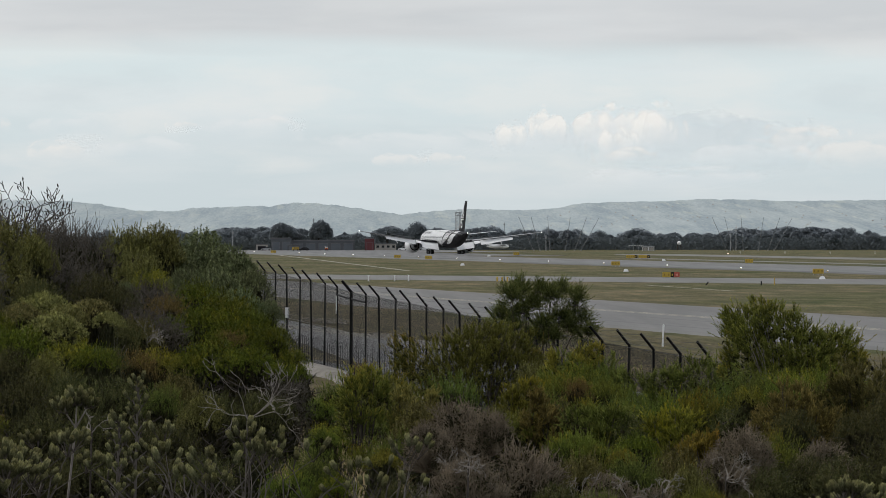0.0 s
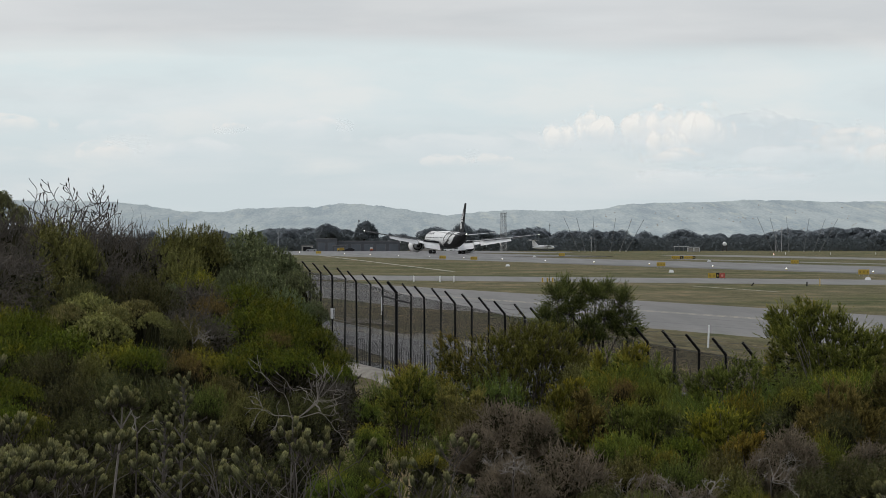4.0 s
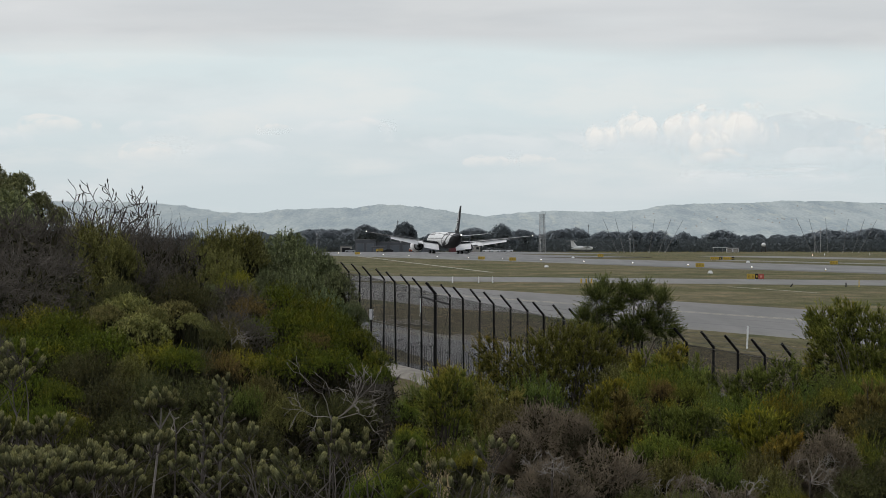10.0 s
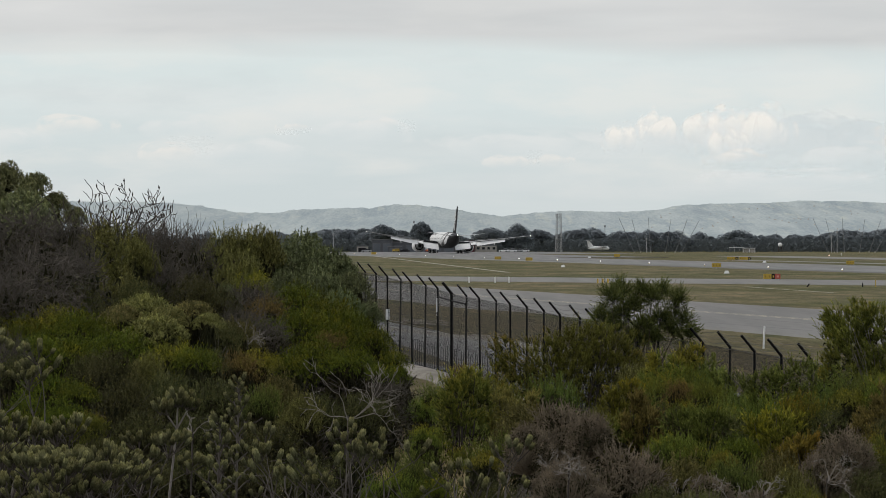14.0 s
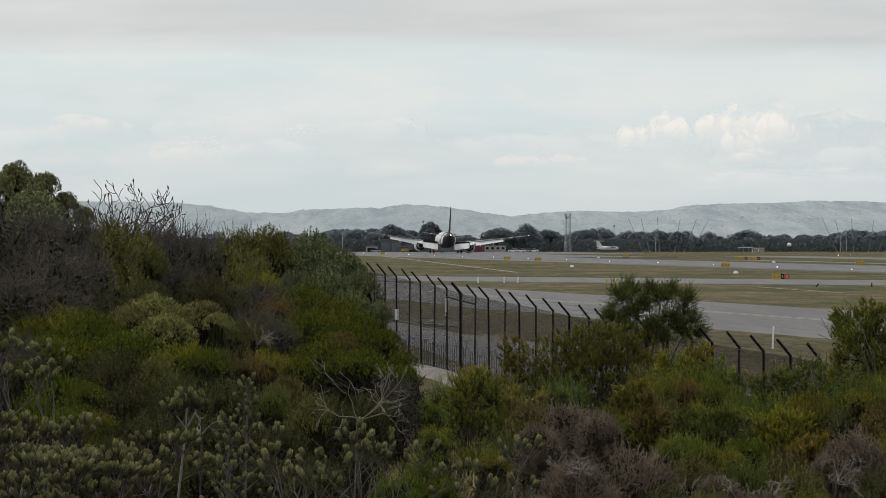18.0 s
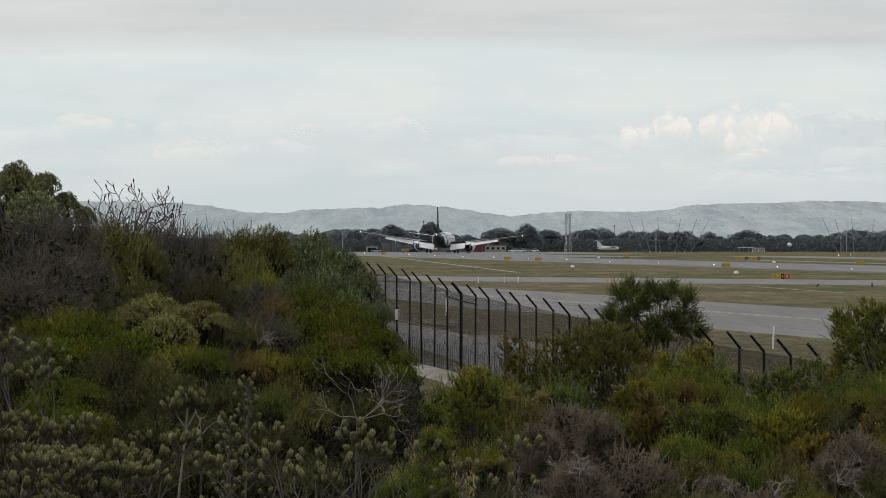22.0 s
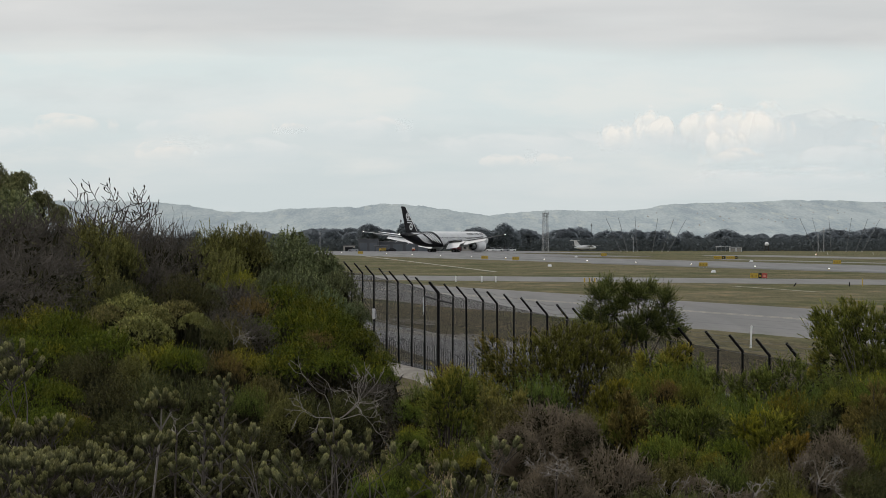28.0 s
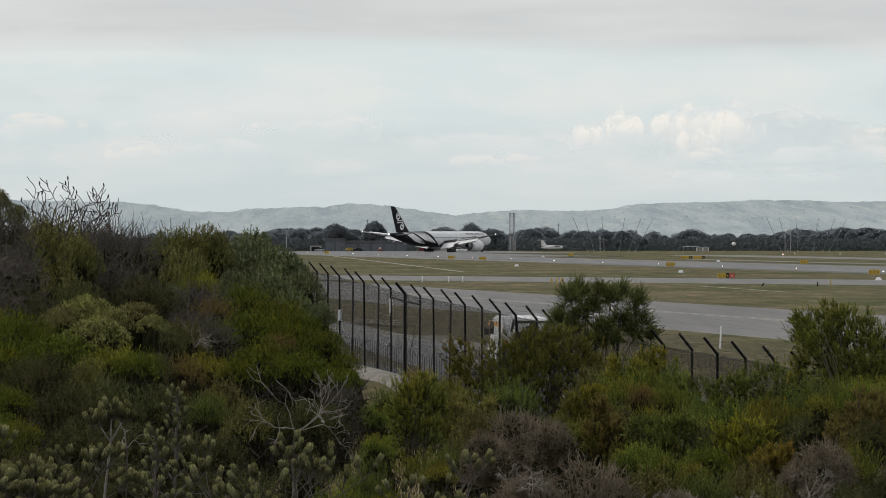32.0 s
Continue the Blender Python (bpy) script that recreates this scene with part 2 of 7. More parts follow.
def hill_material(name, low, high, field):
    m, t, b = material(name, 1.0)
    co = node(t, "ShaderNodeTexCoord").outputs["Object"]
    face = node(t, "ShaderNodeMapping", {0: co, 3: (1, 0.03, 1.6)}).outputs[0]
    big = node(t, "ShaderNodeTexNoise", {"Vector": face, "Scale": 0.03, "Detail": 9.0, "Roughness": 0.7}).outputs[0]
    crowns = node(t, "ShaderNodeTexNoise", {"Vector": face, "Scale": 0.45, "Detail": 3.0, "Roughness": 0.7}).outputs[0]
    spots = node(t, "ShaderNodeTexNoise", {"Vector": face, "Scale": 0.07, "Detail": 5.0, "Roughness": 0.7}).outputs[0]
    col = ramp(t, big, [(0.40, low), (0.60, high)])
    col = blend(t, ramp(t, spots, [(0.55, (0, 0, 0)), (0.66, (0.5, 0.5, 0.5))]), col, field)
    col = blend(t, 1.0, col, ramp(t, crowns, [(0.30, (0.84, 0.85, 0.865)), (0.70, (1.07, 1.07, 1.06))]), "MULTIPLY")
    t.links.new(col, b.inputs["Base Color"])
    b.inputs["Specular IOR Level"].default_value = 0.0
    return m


def cloud_material(name, shade, lit, cover=0.62):
    """Cumulus puff: torn edge, lit towards the top."""
    m, t, b = material(name)
    t.nodes.remove(b)
    gen = node(t, "ShaderNodeTexCoord").outputs["Generated"]
    who = node(t, "ShaderNodeObjectInfo").outputs["Random"]
    c = node(t, "ShaderNodeVectorMath", {0: gen, 1: (0.5, 0.5, 0.42)}, operation="SUBTRACT").outputs[0]
    flat = node(t, "ShaderNodeVectorMath", {0: c, 1: (1.0, 0.0, 1.0)}, operation="MULTIPLY").outputs[0]
    r = node(t, "ShaderNodeVectorMath", {0: flat}, operation="LENGTH").outputs["Value"]
    seed = node(t, "ShaderNodeVectorMath", {0: gen, 1: node(t, "ShaderNodeCombineXYZ", {1: math_node(t, "MULTIPLY", who, 40.0)}).outputs[0]}, operation="ADD").outputs[0]
    puff = node(t, "ShaderNodeTexNoise", {"Vector": node(t, "ShaderNodeMapping", {0: seed, 3: (1.7, 1, 1)}).outputs[0], "Scale": 2.3, "Detail": 3.5, "Roughness": 0.5}).outputs[0]
    dens = math_node(t, "SUBTRACT", math_node(t, "MULTIPLY_ADD", puff, 1.1, 0.04), math_node(t, "MULTIPLY", r, 1.35))
    alpha = ramp(t, dens, [(0.02, (0, 0, 0)), (0.30, (1, 1, 1))], "EASE")
    h = node(t, "ShaderNodeSeparateXYZ", {0: gen})
    alpha = math_node(t, "MULTIPLY", alpha, ramp(t, h.outputs[2], [(0.12, (0, 0, 0)), (0.62, (1, 1, 1))]))
    light = math_node(t, "ADD", math_node(t, "MULTIPLY", h.outputs[2], 1.1), math_node(t, "MULTIPLY", puff, 0.9))
    light = math_node(t, "SUBTRACT", light, math_node(t, "MULTIPLY", h.outputs[0], 0.35))
    col = ramp(t, light, [(0.45, shade), (0.95, lit)])
    em = node(t, "ShaderNodeEmission", {0: col, 1: 1.0})
    gap = node(t, "ShaderNodeBsdfTransparent")
    fac = math_node(t, "MULTIPLY", alpha, cover)
    mix = node(t, "ShaderNodeMixShader", {0: fac, 1: gap.outputs[0], 2: em.outputs[0]})
    t.links.new(mix.outputs[0], t.nodes["Material Output"].inputs[0])
    return m


GRASS = grass_material()
RUNWAY = asphalt_material("runway_asphalt", (0.080, 0.079, 0.077), (0.126, 0.124, 0.121), (0.173, 0.170, 0.165), 10)
TAXI = asphalt_material("taxiway_asphalt", (0.088, 0.084, 0.079), (0.123, 0.117, 0.110), (0.156, 0.149, 0.140), 11.5)
TAXI_CROSS = asphalt_material("link_taxiway_asphalt", (0.098, 0.094, 0.088), (0.130, 0.125, 0.118), (0.162, 0.157, 0.149), 48)
ROAD = asphalt_material("perimeter_road_asphalt", (0.068, 0.066, 0.065), (0.092, 0.09, 0.088), (0.12, 0.117, 0.114), 9)
APRON = asphalt_material("dark_apron", (0.035, 0.035, 0.035), (0.055, 0.055, 0.054), (0.08, 0.079, 0.077), 10)
SAND = varied("pale_sand", (0.11, 0.10, 0.083), (0.27, 0.252, 0.222), 1.2, 12, 0.95, bump=0.5, spots=(1.5, 0.56, (0.10, 0.09, 0.06)))
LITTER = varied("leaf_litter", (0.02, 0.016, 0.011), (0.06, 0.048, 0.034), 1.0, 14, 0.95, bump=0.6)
PAINT_LINE = varied("worn_line_paint", (0.40, 0.36, 0.25), (0.55, 0.50, 0.36), 0.4, 6, 0.7)
CONCRETE = varied("pale_concrete_track", (0.22, 0.205, 0.165), (0.36, 0.34, 0.28), 0.15, 3, 0.9)
BLACK_STEEL = varied("black_coated_steel", (0.004, 0.004, 0.005), (0.010, 0.010, 0.011), 4, 40, 0.7, 0.0)
BLACK_STEEL.node_tree.nodes["Principled BSDF"].inputs["Specular IOR Level"].default_value = 0.15
WIRE = varied("dark_wire", (0.03, 0.03, 0.03), (0.07, 0.07, 0.07), 5, 50, 0.5, 0.6)
CHAIN = mesh_material()
WHITE = varied("white_paint", (0.68, 0.69, 0.70), (0.80, 0.80, 0.80), 0.6, 9, 0.4)
GREY_METAL = varied("grey_metal", (0.25, 0.26, 0.27), (0.40, 0.41, 0.42), 1, 12, 0.45, 0.5)
WING_GREY = varied("wing_grey_paint", (0.20, 0.205, 0.21), (0.30, 0.305, 0.31), 0.5, 8, 0.5)
DARK = varied("near_black", (0.005, 0.005, 0.007), (0.013, 0.013, 0.015), 1, 10, 0.6)
DARK.node_tree.nodes["Principled BSDF"].inputs["Specular IOR Level"].default_value = 0.2
RUBBER = varied("tyre_rubber", (0.012, 0.012, 0.012), (0.03, 0.03, 0.03), 2, 20, 0.85)
YELLOW = varied("sign_yellow", (0.42, 0.28, 0.03), (0.55, 0.38, 0.05), 1, 8, 0.5)
SIGN_INK = varied("faded_sign_ink", (0.27, 0.18, 0.025), (0.34, 0.23, 0.035), 1, 8, 0.6)
SIGN_PALE = varied("faded_pale_ink", (0.62, 0.25, 0.2), (0.7, 0.32, 0.26), 1, 8, 0.6)
RED = varied("sign_red", (0.36, 0.065, 0.042), (0.47, 0.095, 0.062), 1, 8, 0.5)
BRICK_RED = varied("dark_red_cladding", (0.09, 0.02, 0.024), (0.13, 0.03, 0.034), 0.4, 4, 0.7)
SHED_GREY = varied("grey_cladding", (0.065, 0.07, 0.08), (0.10, 0.105, 0.116), 0.3, 4, 0.7)
SHED_DOOR = varied("blue_grey_roller_door", (0.085, 0.098, 0.115), (0.12, 0.133, 0.15), 0.3, 4, 0.6)
SHED_ROOF = varied("dull_metal_roof", (0.12, 0.12, 0.125), (0.18, 0.18, 0.185), 0.3, 4, 0.5, 0.3)
POLE_GREY = varied("dull_pole_grey", (0.14, 0.145, 0.15), (0.20, 0.205, 0.21), 1, 10, 0.7)
CREAM = varied("cream_wall", (0.30, 0.28, 0.25), (0.40, 0.38, 0.34), 0.4, 4, 0.8)
GLASS_DARK = material("dark_glass", 0.08)[0]
GLASS_DARK.node_tree.nodes["Principled BSDF"].inputs["Base Color"].default_value = (0.015, 0.018, 0.02, 1)
LAMP_WHITE = glow("lit_white_lamp", (1.0, 0.97, 0.9), 2.5)
LAMP_AMBER = glow("lit_amber_lamp", (1.0, 0.30, 0.03), 0.8)
LAMP_RED = glow("lit_red_lamp", (1.0, 0.06, 0.03), 1.1)
LAMP_PINK = glow("lit_pale_red_lamp", (1.0, 0.62, 0.5), 1.8)
TITLE_GREY = varied("title_grey", (0.09, 0.09, 0.095), (0.14, 0.14, 0.145), 1, 8, 0.5)
BARK_GREY = varied("silver_grey_bark", (0.10, 0.088, 0.078), (0.27, 0.24, 0.215), 3, 30, 0.9, bump=0.4)
BARK_DARK = varied("dark_bark", (0.03, 0.024, 0.02), (0.075, 0.06, 0.05), 3, 30, 0.9, bump=0.4)
STEM = varied("dull_banksia_stems", (0.055, 0.047, 0.040), (0.15, 0.132, 0.115), 3, 30, 0.9, bump=0.4)
BONE_GREY = varied("bleached_dead_wood", (0.15, 0.133, 0.115), (0.30, 0.272, 0.24), 3, 25, 0.9)
TWIG_BROWN = varied("dry_brown_twigs", (0.044, 0.038, 0.030), (0.120, 0.103, 0.084), 2, 20, 0.95)
TWIG_GREY = varied("dry_grey_twigs", (0.090, 0.070, 0.046), (0.255, 0.203, 0.140), 2, 20, 0.95)
LEAF = {
    "leafy": leaf_material("dark_leathery_leaves", [(0.075, 0.083, 0.040), (0.13, 0.137, 0.070), (0.21, 0.216, 0.12)]),
    "olive": leaf_material("olive_leaves", [(0.055, 0.056, 0.020), (0.094, 0.091, 0.035), (0.146, 0.137, 0.058)], (0.13, 0.115, 0.038)),
    "grey": leaf_material("grey_green_leaves", [(0.052, 0.064, 0.031), (0.094, 0.108, 0.057), (0.155, 0.170, 0.096)]),
    "clump": leaf_material("pale_olive_leaves", [(0.088, 0.089, 0.032), (0.155, 0.151, 0.060), (0.235, 0.226, 0.105)]),
    "yellow": leaf_material("yellow_green_leaves", [(0.059, 0.064, 0.015), (0.101, 0.101, 0.025), (0.160, 0.147, 0.039)], (0.178, 0.160, 0.029), 0.40),
    "round": leaf_material("deep_green_leaves", [(0.034, 0.047, 0.009), (0.061, 0.077, 0.014), (0.102, 0.116, 0.023)], (0.125, 0.112, 0.018), 0.50),
    "willow": leaf_material("mid_green_narrow_leaves", [(0.053, 0.066, 0.015), (0.092, 0.109, 0.026), (0.156, 0.167, 0.047)], (0.16, 0.128, 0.027), 0.50, tint=0.05),
    "gold": leaf_material("golden_new_leaves", [(0.081, 0.075, 0.021), (0.141, 0.121, 0.033), (0.215, 0.174, 0.048)], (0.22, 0.150, 0.036), 0.52),
    "rust": leaf_material("orange_brown_leaves", [(0.067, 0.062, 0.023), (0.117, 0.102, 0.039), (0.182, 0.152, 0.059)]),
    "fresh": leaf_material("fresh_olive_needles", [(0.052, 0.062, 0.018), (0.094, 0.107, 0.030), (0.160, 0.167, 0.051)], (0.150, 0.132, 0.034), 0.50, tint=0.05),
    "needle": leaf_material("dark_green_needles", [(0.046, 0.062, 0.018), (0.084, 0.106, 0.031), (0.143, 0.165, 0.053)], None),
    "brown": leaf_material("rusty_brown_leaves", [(0.07, 0.052, 0.023), (0.125, 0.094, 0.040), (0.19, 0.142, 0.060)]),
    "banksia": leaf_material("banksia_leaves", [(0.062, 0.064, 0.033), (0.099, 0.099, 0.054), (0.157, 0.153, 0.090)], None, tint=0.012),
    "oak": leaf_material("she_oak_needles", [(0.036, 0.045, 0.016), (0.066, 0.076, 0.027), (0.108, 0.116, 0.046)]),
    # thicket: leaf colour darkened to stand in for deep shade between bushes
    "thicket": leaf_material("shade_dark_thicket_leaves", [(0.028, 0.032, 0.013), (0.050, 0.052, 0.022), (0.084, 0.079, 0.036)]),
    # inner leaves: near-black colour stands in for shade inside the crowns
    "inner": leaf_material("shade_dark_inner_leaves", [(0.013, 0.014, 0.008), (0.023, 0.023, 0.012), (0.042, 0.039, 0.022)], grown=False),
    # scrub: far leaves again, darker to replace missing self-shadow
    "scrub": leaf_material("shaded_far_scrub_leaves", [(0.084, 0.095, 0.103), (0.088, 0.099, 0.106), (0.094, 0.104, 0.109)], grown=False, tint=0.01, even=0.25, thin_part=0.75),
    # far trees: pale blue haze of distance mixed into the leaf colour
    "far": leaf_material("hazed_far_tree_leaves", [(0.180, 0.198, 0.215), (0.185, 0.203, 0.219), (0.191, 0.209, 0.223)], grown=False, tint=0.01, even=0.25, thin_part=0.75),
}

# ---- building helpers ----
def quick_mesh(name, verts, faces, mat, parent=None, label="", smooth=False, growth=None):
    """One mesh object from arrays of vertices and equal-sided faces."""
    verts, faces = np.asarray(verts, np.float32), np.asarray(faces, np.int32)
    me = bpy.data.meshes.new(name)
    k = faces.shape[1]
    me.vertices.add(len(verts))
    me.vertices.foreach_set("co", verts.ravel())
    me.loops.add(faces.size)
    me.loops.foreach_set("vertex_index", faces.ravel())
    me.polygons.add(len(faces))
    me.polygons.foreach_set("loop_start", np.arange(0, faces.size, k, dtype=np.int32))
    me.polygons.foreach_set("loop_total", np.full(len(faces), k, np.int32))
    if smooth:
        me.polygons.foreach_set("use_smooth", np.ones(len(faces), bool))
    me.update(calc_edges=True)
    if growth is not None:
        me.attributes.new("growth", "FLOAT", "POINT").data.foreach_set("value", np.asarray(growth, np.float32))
    me.materials.append(mat)
    ob = new(name, me)
    ob.parent = parent
    if label:
        tagged(ob, label)
    return ob


def part(name, bm, mat, parent=None, label="", smooth=False):
    me = bpy.data.meshes.new(name)
    bmesh.ops.recalc_face_normals(bm, faces=bm.faces)
    bm.to_mesh(me)
    bm.free()
    if smooth:
        me.polygons.foreach_set("use_smooth", np.ones(len(me.polygons), bool))
    me.materials.append(mat)
    ob = new(name, me)
    ob.parent = parent
    if label:
        tagged(ob, label)
    return ob


def thing(name, m, label, category, group="", kind=""):
    ob = new(name)
    ob.empty_display_size = 0.3
    ob.matrix_world = m
    return tagged(ob, label, category, group, kind)


def box(sx, sy, sz, at=(0, 0, 0), bevel=0.0, rot=(0, 0, 0), taper=1.0):
    """A bevelled box standing on its base point."""
    bm = bmesh.new()
    bmesh.ops.create_cube(bm, size=1.0)
    for v in bm.verts:
        k = taper if v.co.z > 0 else 1.0
        v.co = Vector((v.co.x * sx * k, v.co.y * sy * k, (v.co.z + 0.5) * sz))
    if bevel:
        bmesh.ops.bevel(bm, geom=bm.edges[:], offset=bevel, segments=2, affect="EDGES")
    bmesh.ops.transform(bm, matrix=pose(*at, *rot), verts=bm.verts)
    return bm


def rod(p, q, r, r2=None, sides=8):
    """A closed tapered cylinder from p to q."""
    p, q = Vector(p), Vector(q)
    bm = bmesh.new()
    bmesh.ops.create_cone(bm, cap_ends=True, segments=sides, radius1=r, radius2=r if r2 is None else r2, depth=(q - p).length)
    m = Matrix.Translation((p + q) / 2) @ (q - p).to_track_quat("Z", "Y").to_matrix().to_4x4()
    bmesh.ops.transform(bm, matrix=m, verts=bm.verts)
    return bm


def joined(*bms):
    out = bmesh.new()
    for b in bms:
        me = bpy.data.meshes.new("piece")
        b.to_mesh(me)
        b.free()
        out.from_mesh(me)
        bpy.data.meshes.remove(me)
    return out


def lathe(profile, sides=24, axis="Y"):
    """Surface of revolution round an axis; profile of (along, radius)."""
    bm = bmesh.new()
    rings = []
    for a, r in profile:
        ring = []
        for i in range(sides):
            th = 2 * math.pi * i / sides
            c, s = r * math.cos(th), r * math.sin(th)
            ring.append(bm.verts.new((c, a, s) if axis == "Y" else ((c, s, a) if axis == "Z" else (a, c, s))))
        rings.append(ring)
    for p, q in zip(rings, rings[1:]):
        for i in range(sides):
            bm.faces.new((p[i], p[(i + 1) % sides], q[(i + 1) % sides], q[i]))
    for ring in (rings[0], rings[-1]):
        bm.faces.new(ring)
    return bm


def tubes(p0, p1, r0, r1, sides=4):
    """Arrays for many tapered tubes."""
    p0, p1 = np.asarray(p0, float), np.asarray(p1, float)
    d = p1 - p0
    d /= np.linalg.norm(d, axis=1, keepdims=True) + 1e-9
    a = np.where(np.abs(d[:, 2:3]) > 0.9, [[1.0, 0, 0]], [[0, 0, 1.0]])
    u = np.cross(d, a)
    u /= np.linalg.norm(u, axis=1, keepdims=True) + 1e-9
    v = np.cross(d, u)
    th = 2 * np.pi * np.arange(sides) / sides
    ring = u[:, None] * np.cos(th)[None, :, None] + v[:, None] * np.sin(th)[None, :, None]
    V = np.concatenate([p0[:, None] + ring * np.asarray(r0)[:, None, None], p1[:, None] + ring * np.asarray(r1)[:, None, None]], 1)
    n, i = len(p0), np.arange(sides)
    j = (i + 1) % sides
    quad = np.stack([i, j, j + sides, i + sides], 1)
    F = quad[None] + (np.arange(n) * 2 * sides)[:, None, None]
    return V.reshape(-1, 3), F.reshape(-1, 4)


def blades(p, d, length, width, rng, fold=0.25):
    """Kite-shaped leaves at points p along directions d."""
    n = len(p)
    d = d / (np.linalg.norm(d, axis=1, keepdims=True) + 1e-9)
    side = np.cross(d, rng.normal(size=(n, 3)))
    side /= np.linalg.norm(side, axis=1, keepdims=True) + 1e-9
    up = np.cross(side, d)
    L = np.broadcast_to(np.asarray(length, float), (n,))[:, None]
    W = np.broadcast_to(np.asarray(width, float), (n,))[:, None]
    mid = p + d * L * 0.45 + up * L * fold * 0.3
    tip = p + d * L - up * L * fold * 0.4
    V = np.stack([p, mid + side * W * 0.5, tip, mid - side * W * 0.5], 1).reshape(-1, 3)
    return V, np.arange(n * 4).reshape(-1, 4)


def slivers(p, d, length, width, rng, face=None):
    """Small three-cornered leaves at points p along directions d."""
    n = len(p)
    d = d / (np.linalg.norm(d, axis=1, keepdims=True) + 1e-9)
    turned = rng.normal(size=(n, 3))
    side = np.cross(d, turned if face is None else face + turned * 0.42)
    side /= np.linalg.norm(side, axis=1, keepdims=True) + 1e-9
    L = np.broadcast_to(np.asarray(length, float), (n,))[:, None]
    V = np.stack([p - side * width * 0.5, p + side * width * 0.5, p + d * L], 1).reshape(-1, 3)
    return V, np.arange(n * 3).reshape(-1, 3)


# ---- ground: sandy mound in front, level airfield behind, one sheet to the horizon ----
LEVELS = ((-400, 2.1), (75, 2.05), (83, 2.13), (90, 2.19), (107, 2.49), (126, 2.93), (138, 3.12), (9000, 3.12))
FRONT = ((-400, 3.4), (50, 3.4), (75, 3.2), (95, 3.0), (120, 3.0), (200, 3.2), (9000, 3.2))
FALL = ((30, 1.0), (34, 0.97), (46, 0.66), (62, 0.27), (80, 0.0))


def along(y, table):
    return float(np.interp(y, [p[0] for p in table], [p[1] for p in table]))


def ground_z(x, y):
    """Height of the ground: shrub mound, fence line, level road bench, then the fall to the taxiway."""
    a = 0.98 * x + 0.199 * y
    line = along(y, LEVELS)
    if a < 24.3:
        f = min(1.0, max(0.0, (a - 18.5) / 4.0))
        return along(y, FRONT) * (1 - f) + line * f
    f = min(1.0, (a - 24.3) / 2.5)
    return line * (1 - f) + 2.45 * along(a, FALL) * f


def make_ground():
    ys = np.concatenate([np.linspace(-300, 60, 10), np.linspace(64, 200, 69), np.linspace(205, 350, 30), np.linspace(400, 4900, 40)])
    half = np.linspace(-1, 1, 141)
    V, F = [], []
    for y in ys:
        w = 200 + max(0.0, y) * 0.9
        for h in half:
            x = w * (abs(h) ** 1.6) * (1 if h >= 0 else -1)
            bumps = 0.12 * noise.noise((x * 0.25, y * 0.25, 0)) if 60 < y < 400 and ground_z(x, y) > 0.05 else 0.0
            V.append((x, y, ground_z(x, y) + bumps - 0.06))
    n = len(half)
    for i in range(len(ys) - 1):
        for j in range(n - 1):
            F.append((i * n + j, i * n + j + 1, (i + 1) * n + j + 1, (i + 1) * n + j))
    tagged(quick_mesh("ground", V, F, GRASS, smooth=True), "flat airfield of dry mown grass with green patches", "ground", kind="structure")


def strip(name, mat, label, bearing, near, far, start, end, lift, kind="structure"):
    """Paved strip running at a bearing (degrees left of +y) between two offsets across it."""
    d = Vector((-math.sin(radians(bearing)), math.cos(radians(bearing))))
    c = Vector((math.cos(radians(bearing)), math.sin(radians(bearing))))
    bm = bmesh.new()
    steps = 24
    rows = []
    for i in range(steps + 1):
        a = start + (end - start) * i / steps
        row = []
        for k, off in enumerate((near, near + 1.5, far - 1.5, far)):
            wob = 0.25 * noise.noise((a * 0.05, off, 3.0))
            p = d * a + c * (off + (wob if k in (0, 3) else 0))
            row.append(bm.verts.new((p.x, p.y, lift if k in (1, 2) else -0.09)))
        rows.append(row)
    for p, q in zip(rows, rows[1:]):
        for k in range(3):
            bm.faces.new((p[k], p[k + 1], q[k + 1], q[k]))
    return tagged(part(name, bm, mat), label, name.split("_")[0], kind=kind)


def line_on(name, mat, bearing, off, width, start, end, lift):
    bm = bmesh.new()
    d = Vector((-math.sin(radians(bearing)), math.cos(radians(bearing)), 0))
    c = Vector((math.cos(radians(bearing)), math.sin(radians(bearing)), 0))
    n = 20
    prev = None
    for i in range(n + 1):
        a = start + (end - start) * i / n
        pair = [bm.verts.new(d * a + c * (off + s * width / 2) + Vector((0, 0, lift))) for s in (-1, 1)]
        if prev:
            bm.faces.new((prev[0], prev[1], pair[1], pair[0]))
        prev = pair
    return tagged(part(name, bm, mat), kind="structure")


make_ground()
strip("runway", RUNWAY, "worn grey asphalt runway across the airfield", 9.5, 213, 259, -200, 1800, 0.06)
strip("runway_turnpad", RUNWAY, "wide worn asphalt turning area of the runway", 9.5, 257.5, 296, 1330, 1800, 0.055)
strip("runway_exit", RUNWAY, "worn asphalt exit at the end of the runway", 9.5, 294.5, 345, 1600, 1800, 0.05)
strip("runway_shoulder", APRON, "dark sealed shoulder along the runway", 9.5, 209.5, 214.6, 300, 1020, 0.075)
strip("runway_patch", APRON, "dark rubber-streaked patch on the runway", 9.5, 222, 229, 1130, 1290, 0.075)
strip("taxiway_near", TAXI, "grey asphalt taxiway with tyre streaks", 10.9, 78.6, 110, 40, 620, 0.10)
strip("taxiway_link", TAXI_CROSS, "pale grey asphalt link taxiway", 48, 484, 536, -900, 610, 0.03)
strip("taxiway_far", TAXI_CROSS, "pale distant taxiway beyond the runway", 9.5, 331, 356, -200, 1420, 0.05)
